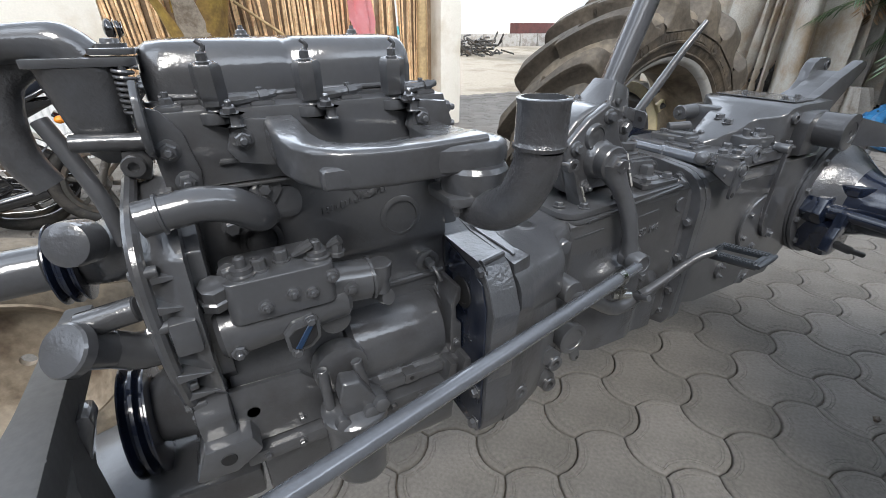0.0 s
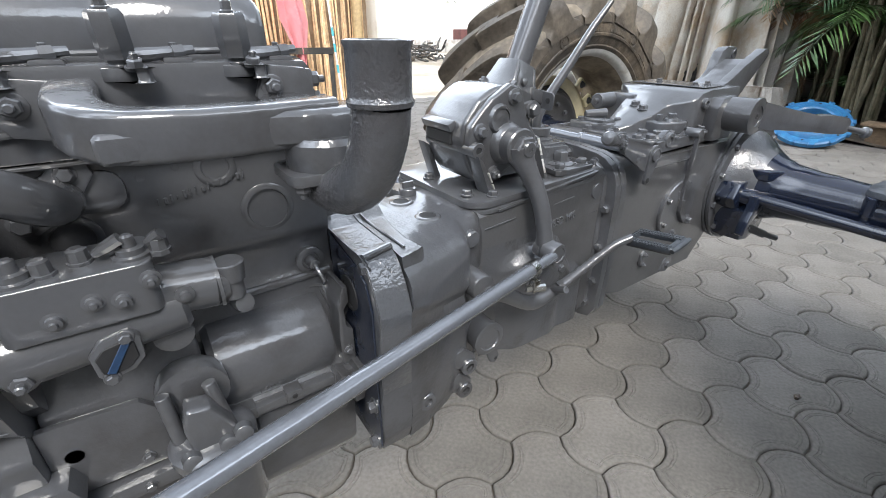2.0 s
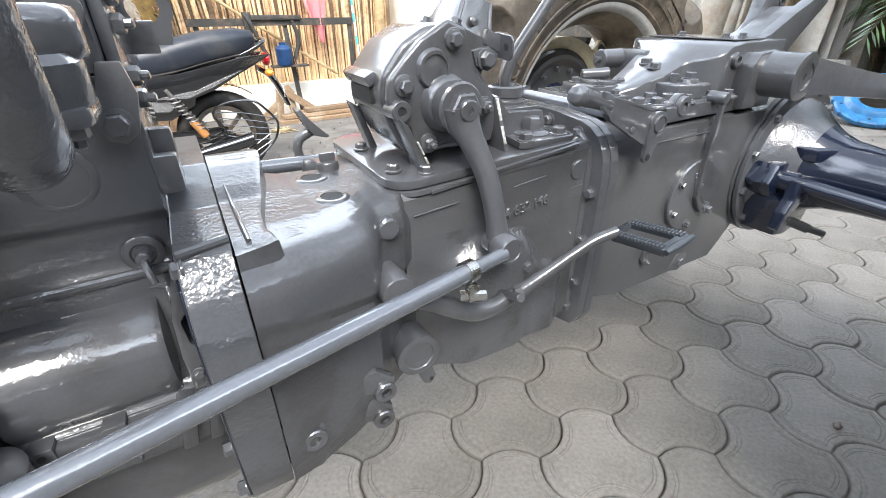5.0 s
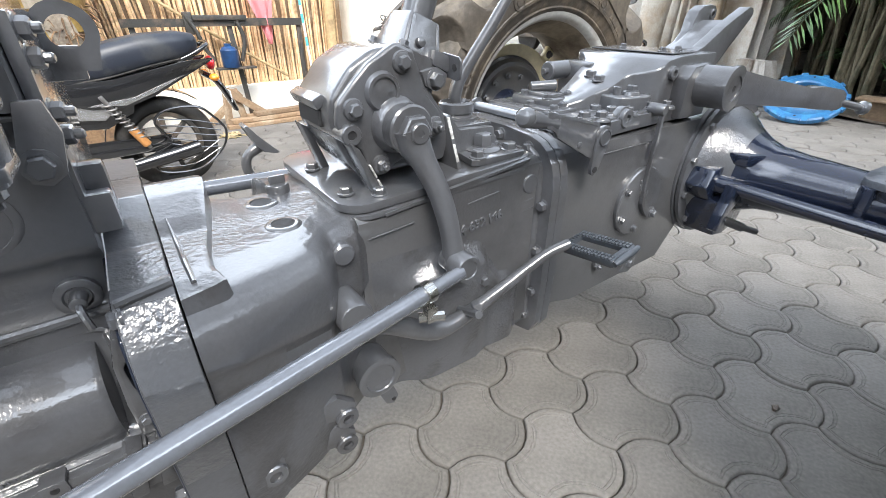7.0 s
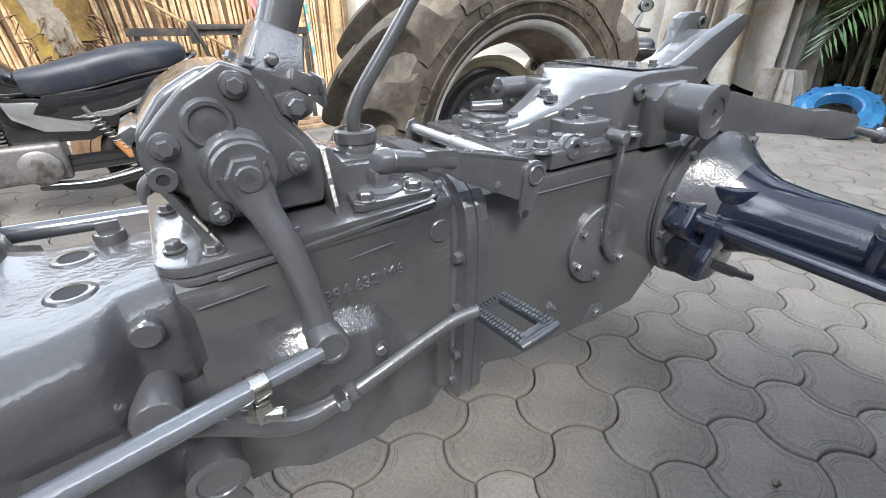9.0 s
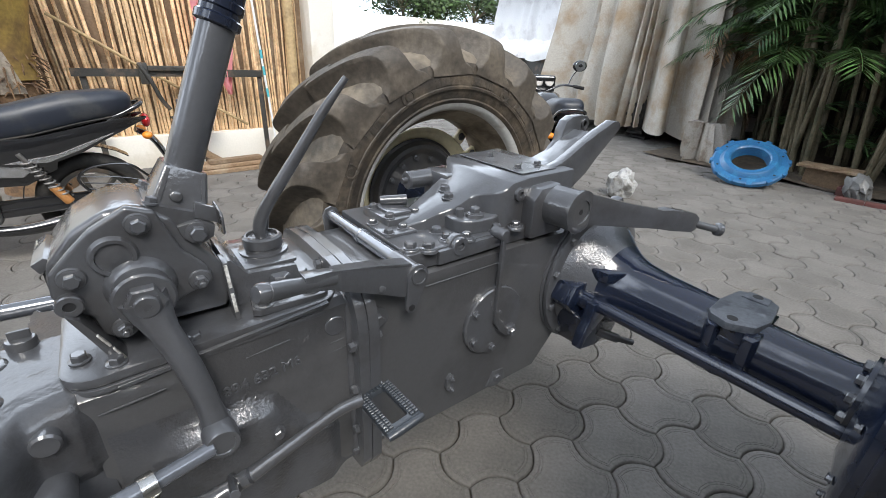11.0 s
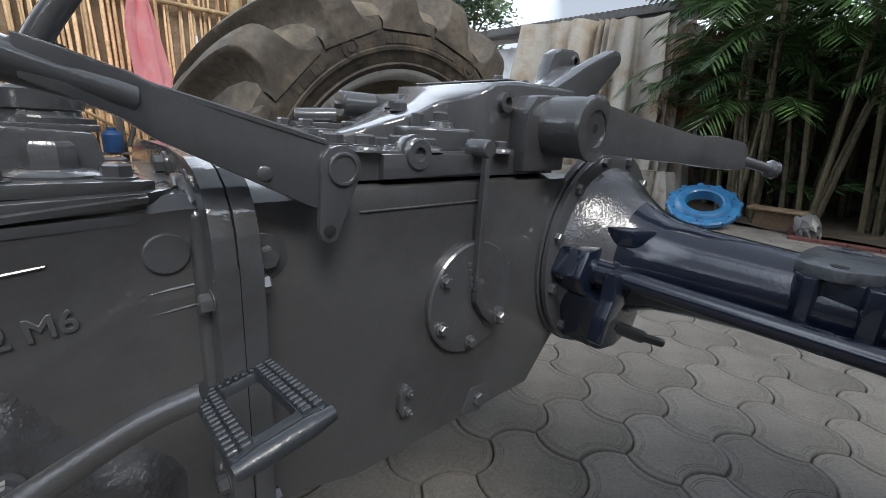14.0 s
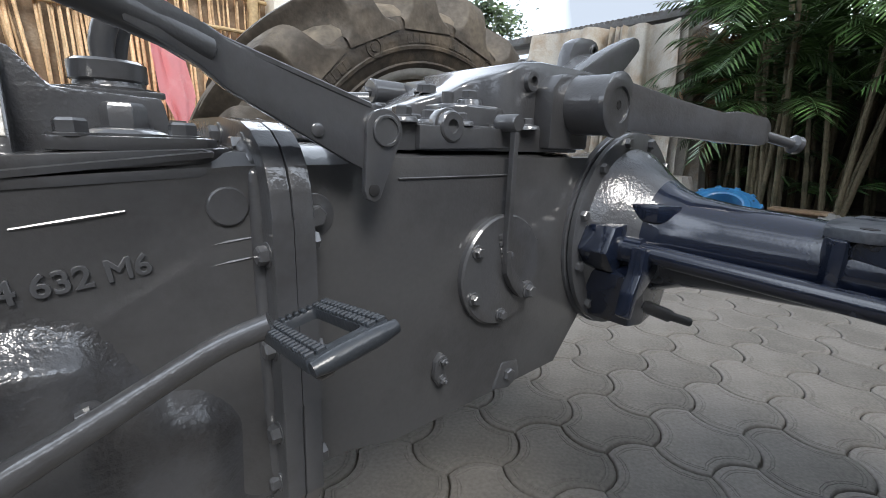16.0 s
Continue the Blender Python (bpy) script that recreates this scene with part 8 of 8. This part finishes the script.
part("machine_tyre", b, BLACKRUB, mach, "dark lugged tyre")
draped("fallen_tarpaulin", [(7.28, 2.42), (7.3, 2.95), (7.6, 2.95), (7.62, 2.4)], 0.0, 0.52, 0.13, TARPGREY, "crumpled grey tarpaulin heaped on the pavers", "tarpaulin", 0.35, None, 0.0, 26.0)
car = thing("covered_vehicle", (10.8, 8.0, 0.3), "vehicle under a white cover sheet beside the shed", "covered vehicle")
draped("upper_sheet", [(9.4, 5.9), (9.4, 9.25), (12.3, 9.3), (12.3, 5.9)], 1.6, 2.85, 0.03, SHEET, "white cover sheet", "", 0.5, car)
draped("lower_sheet", [(9.2, 5.9), (9.2, 9.95), (12.5, 10.1), (12.5, 5.9)], 1.2, 1.85, 0.05, SHEET, "white hanging hem of the sheet", "", 1.2, car)
b = bmesh.new()
box(b, (9.45, 6.1, 0.45), (12.2, 9.7, 1.4), 0.08)
part("body", b, DARKSTEEL, car)
for wx_, wy_ in ((9.9, 6.6), (9.9, 9.2), (11.8, 6.6), (11.8, 9.2)):
    b = bmesh.new()
    lathe(b, (wx_ - 0.1, wy_, rise(wy_) + 0.36), REAR, [(0, 0.2), (0.02, 0.34), (0.05, 0.36), (0.17, 0.36), (0.2, 0.34), (0.22, 0.2)], 28)
    part("wheel", b, BLACKRUB, car)

b = bmesh.new()
bmesh.ops.create_icosphere(b, subdivisions=4, radius=1)
for v in b.verts:
    q = 1 + 0.35 * noise.noise(v.co * 1.6) + 0.16 * noise.noise(v.co * 4.5) + 0.05 * noise.noise(v.co * 11)
    v.co = Vector((4.78 + v.co.x * 0.12 * q, 2.2 + v.co.y * 0.13 * q, max(0.002, 0.13 + v.co.z * 0.15 * q)))
lone("white_sack", b, SACK, "crumpled dirty white plastic sack standing on the pavers", "sack", angle=30)

# blue casting, brick, planks and bag beside the bed
ringt = bmesh.new()
RB = facing((6.68, 1.76, 0.24), (-0.5, -0.15, 0.85), 10) @ Matrix.Scale(0.9, 4)
lathe(ringt, (0, 0, -0.06), UP, [(0, 0.22), (0.0, 0.40), (0.02, 0.425), (0.07, 0.425), (0.085, 0.405), (0.085, 0.335), (0.12, 0.31), (0.135, 0.29), (0.135, 0.235), (0.12, 0.215), (0.0, 0.2), (0.0, 0.22)], 56, (False, False))
for k in range(12):
    a = radians(30 * k)
    box(ringt, (0.395, -0.035, -0.03), (0.445, 0.035, 0.03), 0.008, 1, Matrix.Rotation(a, 4, "Z"))
bmesh.ops.transform(ringt, matrix=RB, verts=ringt.verts)
blue = lone("blue_casting", ringt, BLUECAST, "bright blue ring casting leaning beside the planting bed", "casting")
for k in range(6):
    b = bmesh.new()
    a = radians(60 * k + 15)
    lathe(b, (0.365 * math.cos(a), 0.365 * math.sin(a), 0.0255), UP, [(0, 0.014), (0.002, 0.014)], 12)
    bmesh.ops.transform(b, matrix=RB, verts=b.verts)
    part("hole", b, HOLE, blue)
b = bmesh.new()
box(b, (7.25, 0.95, 0.0), (7.45, 1.35, 0.22), 0.01)
box(b, (7.12, 0.85, 0.22), (7.42, 1.42, 0.25), 0.006)
lone("wooden_crate", b, PLANK, "broken brown wooden crate by the bed", "crate")
b = bmesh.new()
box(b, (7.02, 0.86, 0.0), (7.22, 0.97, 0.09), 0.008)
lone("brick_piece", b, BRICKRED, "loose red brick lying by the bed", "brick")
b = bmesh.new()
bmesh.ops.create_icosphere(b, subdivisions=3, radius=1)
for v in b.verts:
    v.co = Vector((7.0 + v.co.x * 0.11, 0.80 + v.co.y * 0.12, 0.12 + v.co.z * 0.14)) + Vector((1, 1, 1)) * 0.05 * noise.noise(v.co * 3)
    v.co.z = max(v.co.z, 0.002)
lone("plastic_bag", b, CLEARBAG, "crumpled clear plastic bag lying by the bed", "bag", angle=20)
kerb = new("bed_kerb")
tagged(hang(kerb, None), "low row of red bricks edging the bed", "kerb", "", "structure")
for k in range(9):
    b = bmesh.new()
    box(b, (-0.05, -0.1185, -0.02), (0.05, 0.1185, 0.034), 0.006, 1, Matrix.Translation((6.83 + 0.030 * k, 0.80 - 0.24 * k, 0)) @ Matrix.Rotation(radians(7.2), 4, "Z"))
    part("brick", b, BRICKRED, kerb)
b = bmesh.new()
grid = [[b.verts.new((x, y, 0.03 + 0.05 * noise.noise(Vector((x, y, 0)) * 1.5))) for x in np.arange(7.1, 13, 0.3)] for y in np.arange(-6, 3.3, 0.3)]
for j in range(len(grid) - 1):
    for i in range(len(grid[0]) - 1):
        b.faces.new((grid[j][i], grid[j][i + 1], grid[j + 1][i + 1], grid[j + 1][i]))
lone("planting_bed", b, SOIL, "dark soil of the planting bed", "bed", "structure")
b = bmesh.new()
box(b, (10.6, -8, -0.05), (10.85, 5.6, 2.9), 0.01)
lone("wall_east", b, DARKWALL, "dark brown wall behind the palms", "wall", "structure")
b = bmesh.new()
for k in range(90):
    y = 2.2 + 0.11 * k
    rod(b, (8.95, y, 3.12), (12.5, y, 3.75), 0.045, 0.045, 8)
slab(b, [(8.95, 3.02), (12.5, 3.65), (12.5, 3.75), (8.95, 3.12)], "y", 2.2, 12.1, 0.003)
# extra stretch behind the palms, added to shade the wall below it
for k in range(76):
    y = -6.2 + 0.11 * k
    rod(b, (9.75, y, 3.26), (12.5, y, 3.75), 0.045, 0.045, 6)
slab(b, [(9.75, 3.16), (12.5, 3.65), (12.5, 3.75), (9.75, 3.26)], "y", -6.2, 2.19, 0.003)
lone("shed_roof", b, ROOFSHEET, "dark corrugated shed roof behind the covered machine, lengthened to shade the palms' wall", "roof", "structure")
b = bmesh.new()
box(b, (3.6, 24.0, 0.3), (34, 24.3, 3.1), 0.02)
lone("wall_far", b, WHITEWALL, "white compound wall at the far end", "wall", "structure")
kerb = new("stone_kerb")
tagged(hang(kerb, None), "row of pale stone blocks across the drive", "kerb", "", "structure")
for k in range(5):
    b = bmesh.new()
    box(b, (11.2 + 1.05 * k, 18.6, rise(18.6) - 0.02), (12.2 + 1.05 * k, 19.1, rise(18.6) + 0.55), 0.03)
    part("block", b, STONE, kerb)
b = bmesh.new()
for k in range(60):
    c = Vector((9.6 + random.uniform(-0.7, 0.9), 15.2 + random.uniform(-0.8, 0.8), rise(15) + random.uniform(0.02, 0.5)))
    tube(b, [c, c + Vector((random.gauss(0, 0.25), random.gauss(0, 0.2), random.gauss(0, 0.1))), c + Vector((random.gauss(0, 0.3), random.gauss(0, 0.25), random.gauss(0, 0.15)))], random.uniform(0.015, 0.05), 6, 2)
tagged(lone("scrap_heap", b, DARKSTEEL, "heap of dark scrap metal on the drive", "scrap"), kind="stuff")
b = bmesh.new()
box(b, (14.4, 18.9, rise(19)), (17.4, 19.6, rise(19) + 1.0), 0.03)
lone("brick_stack", b, BRICKRED, "stack of red brick beyond the stone blocks", "stack")
# unseen walls behind the camera and to the west, added to darken low reflections
b = bmesh.new()
box(b, (-7.0, -4.6, -0.05), (12, -4.3, 4.4), 0.02)
box(b, (-7.3, -4.6, -0.05), (-7.0, 5.8, 3.4), 0.02)
lone("wall_unseen", b, UNSEENWALL, "plain dark unseen wall added to close the yard and darken reflections", "wall", "structure")


# ---------------------------------------------------------------- foliage
def frond(bm, base, way, length, droop, pairs=26, leaf=0.3, up=Vector((0, 0, 1))):
    """An arching stalk with two rows of narrow leaflets."""
    way = Vector(way).normalized()
    line = []
    p, d = Vector(base), way.copy()
    n = 14
    for k in range(n + 1):
        line.append(p.copy())
        p = p + d * (length / n)
        d = (d + Vector((0, 0, -droop / n))).normalized()
    tube(bm, line, [0.009, 0.006, 0.002], 5, 1)
    for k in range(pairs):
        t = 0.16 + 0.84 * k / (pairs - 1)
        f = t * n
        i = min(int(f), n - 1)
        c = line[i].lerp(line[i + 1], f - i)
        w = (line[i + 1] - line[i]).normalized()
        side = w.cross(up)
        side = side.normalized() if side.length > 0.05 else Vector((1, 0, 0))
        ln = leaf * (0.55 + 0.75 * math.sin(math.pi * min(1, t * 0.86 + 0.1))) * random.uniform(0.85, 1.1)
        for s in (-1, 1):
            tip = c + side * s * ln * 0.78 + w * ln * 0.55 + Vector((0, 0, -ln * random.uniform(0.15, 0.5)))
            m = c.lerp(tip, 0.45) + Vector((0, 0, 0.03 * ln))
            wide = w * 0.016
            a0, a1, a2, a3, a4 = bm.verts.new(c), bm.verts.new(m + wide), bm.verts.new(tip), bm.verts.new(m - wide), None
            bm.faces.new((a0, a1, a2, a3))


def areca(at, height, stems, label, spread=0.35, seed=0):
    random.seed(900 + seed)
    tree = thing("areca_palm", at, label, "palm", "palms in the bed")
    at = Vector(at)
    c = bmesh.new()
    for k in range(stems):
        a = random.uniform(0, 6.28)
        foot = at + Vector((math.cos(a), math.sin(a), 0)) * random.uniform(0.05, 0.28)
        h = height * random.uniform(0.45, 1.0)
        top = foot + Vector((math.cos(a) * spread * h * 0.5, math.sin(a) * spread * h * 0.5, h))
        b = bmesh.new()
        tube(b, [foot - Vector((0, 0, 0.05)), foot.lerp(top, 0.5) + Vector((0, 0, 0.05)), top], [0.034, 0.027, 0.022], 8, 6)
        part("stem", b, CANE, tree)
        for q in range(random.randint(5, 7)):
            aa = a + random.uniform(-2.2, 2.2)
            frond(c, top - Vector((0, 0, random.uniform(0, 0.3))), (math.cos(aa), math.sin(aa), random.uniform(0.5, 1.6)), random.uniform(1.0, 1.7), random.uniform(1.2, 2.2))
    for q in range(2):
        aa = random.uniform(-1.3, 1.3)
        frond(c, at + Vector((0, 0, random.uniform(0.2, 0.7))), (math.cos(aa), math.sin(aa), random.uniform(0.4, 1.2)), random.uniform(0.7, 1.2), random.uniform(1.0, 2.0), 20, 0.26)
    part("crown", c, LEAF, tree, "", 80)
    return tree


n = 0
# the tallest clumps are raised or added to block sky and shade the bed
for x, y, h in ((8.7, 2.35, 2.4), (8.0, 1.75, 2.6), (7.85, 0.95, 2.9), (8.1, 0.15, 3.0), (7.9, -0.7, 3.0), (8.2, -1.6, 2.8), (9.0, 2.2, 4.6), (9.1, 1.2, 5.4), (9.2, 0.0, 5.6), (9.0, -1.2, 5.2), (9.6, 0.6, 5.8), (8.4, -2.7, 3.0), (9.7, 2.9, 3.5), (7.9, 1.4, 4.4), (8.0, 0.3, 4.8), (8.1, -0.6, 4.6), (8.3, -1.9, 4.8), (7.7, -2.6, 4.4), (8.9, -3.4, 5.0), (9.8, -0.4, 3.0), (9.9, 1.6, 3.2), (9.8, -1.8, 3.0)):
    areca((x, y, 0.02), h, 6, "clump of green areca palm with ringed stems in the bed", 0.3, n)
    n += 1
random.seed(77)
b = bmesh.new()
for k in range(26):
    c = Vector((8.3 + random.uniform(-0.15, 0.5), 2.75 + random.uniform(-0.25, 0.3), random.uniform(1.0, 2.7)))
    frond(b, c, (random.uniform(-1, 0.3), random.uniform(-0.8, 0.5), random.uniform(-0.5, 0.4)), random.uniform(0.5, 0.9), 2.6, 16, 0.16)
lone("dead_fronds", b, LEAFDRY, "hanging dead brown palm fronds beside the tarpaulin", "fronds", angle=80)


def broad_tree(at, height, crown, count, label, seed):
    random.seed(seed)
    tree = thing("tree", at, label, "tree", "trees beyond the walls")
    at = Vector(at)
    b = bmesh.new()
    tube(b, [at, at + Vector((0.1, 0.05, height * 0.35)), at + Vector((-0.1, 0.1, height * 0.7))], [0.16, 0.12, 0.06], 10)
    c = bmesh.new()
    for k in range(9):
        a = random.uniform(0, 6.28)
        s = at + Vector((0, 0, height * random.uniform(0.35, 0.7)))
        e = at + Vector((math.cos(a) * crown * random.uniform(0.4, 1), math.sin(a) * crown * random.uniform(0.4, 1), height * random.uniform(0.65, 1.0)))
        tube(b, [s, s.lerp(e, 0.5) + Vector((0, 0, 0.2)), e], [0.06, 0.035, 0.012], 7)
        for q in range(count // 9):
            o = e + Vector((random.gauss(0, crown * 0.26), random.gauss(0, crown * 0.26), random.gauss(0, crown * 0.2)))
            d = Vector((random.gauss(0, 1), random.gauss(0, 1), random.gauss(0, 0.6))).normalized()
            f = d.orthogonal().normalized()
            ln = random.uniform(0.16, 0.34)
            vs = [c.verts.new(o), c.verts.new(o + d * ln * 0.5 + f * ln * 0.28), c.verts.new(o + d * ln), c.verts.new(o + d * ln * 0.5 - f * ln * 0.28)]
            c.faces.new(vs)
    part("trunk", b, CANE, tree)
    part("crown", c, LEAFTREE, tree, "", 80)


broad_tree((14.5, 13.5, 0.2), 6.2, 1.6, 2600, "leafy green tree behind the shed roof", 5)
for k, (x, y, h) in enumerate(((17.0, 25.6, 4.9), (20.0, 25.8, 5.2), (22.8, 25.7, 5.4), (25.6, 25.9, 5.6))):
    broad_tree((x, y, 0.6), h, 2.3, 4200, "dense green shrubby tree above the far white wall", 6 + k)
random.seed(3)

b = bmesh.new()
bmesh.ops.create_icosphere(b, subdivisions=2, radius=1)
for v in b.verts:
    q = 1 + 0.5 * noise.noise(v.co * 1.7)
    v.co = Vector((1.83 + v.co.x * 0.014 * q, 0.16 + v.co.y * 0.010 * q, max(0.001, 0.006 + v.co.z * 0.009 * q)))
lone("pebble", b, DARKSTEEL, "small dark stone chip lying on the pavers", "stone", angle=25)

# ---------------------------------------------------------------- the pavers, nearest ones piece by piece
pave = new("pavement")
tagged(hang(pave, None), "interlocking grey concrete pavers with curved edges", "pavement", "", "structure")


def paver_mesh(name, grooves):
    b = bmesh.new()
    rings(b, paver_loops(grooves), (False, True))
    return finish(b, name, PAVER, 40)


fine = paver_mesh("paver", 2)
near, rest = [], []
for x, y in paver_cells():
    (near if 0.2 < x < 3.35 and -0.75 < y < 3.4 else rest).append((x, y))
near.sort(key=lambda p: (p[0] - 1.6) ** 2 + (p[1] - 0.4) ** 2)
rest += near[300:]
for x, y in near[:300]:
    again("paver", fine, Matrix.Translation((x, y, random.gauss(0, 0.0012))) @ Matrix.Rotation(radians(random.gauss(0, 0.35)), 4, "X") @ Matrix.Rotation(radians(random.gauss(0, 0.35)), 4, "Y") @ Matrix.Rotation(radians(random.gauss(0, 0.5)), 4, "Z"), pave)
loops = paver_loops(1)
count, ringn = len(loops), len(loops[0])
verts, faces = [], []
for x, y in rest:
    o = len(verts)
    lift_, tx, ty = random.gauss(0, 0.0012), random.gauss(0, 0.006), random.gauss(0, 0.006)
    verts += [(p.x + x, p.y + y, p.z + lift_ + tx * p.x + ty * p.y + rise(y)) for lp in loops for p in lp]
    for u in range(count - 1):
        for i in range(ringn):
            k = (i + 1) % ringn
            faces.append((o + u * ringn + i, o + (u + 1) * ringn + i, o + (u + 1) * ringn + k, o + u * ringn + k))
    faces.append(tuple(o + (count - 1) * ringn + i for i in reversed(range(ringn))))
me = bpy.data.meshes.new("paver_rest")
me.from_pydata(verts, [], faces)
me.validate()
me.materials.append(PAVER_REST)
me.polygons.foreach_set("use_smooth", [True] * len(me.polygons))
me.set_sharp_from_angle(angle=radians(40))
bm = bmesh.new()
bm.from_mesh(me)
bmesh.ops.recalc_face_normals(bm, faces=bm.faces)
bm.to_mesh(me)
bm.free()
ob = hang(new("paver_field", me), pave)
ob["kind"] = "stuff"
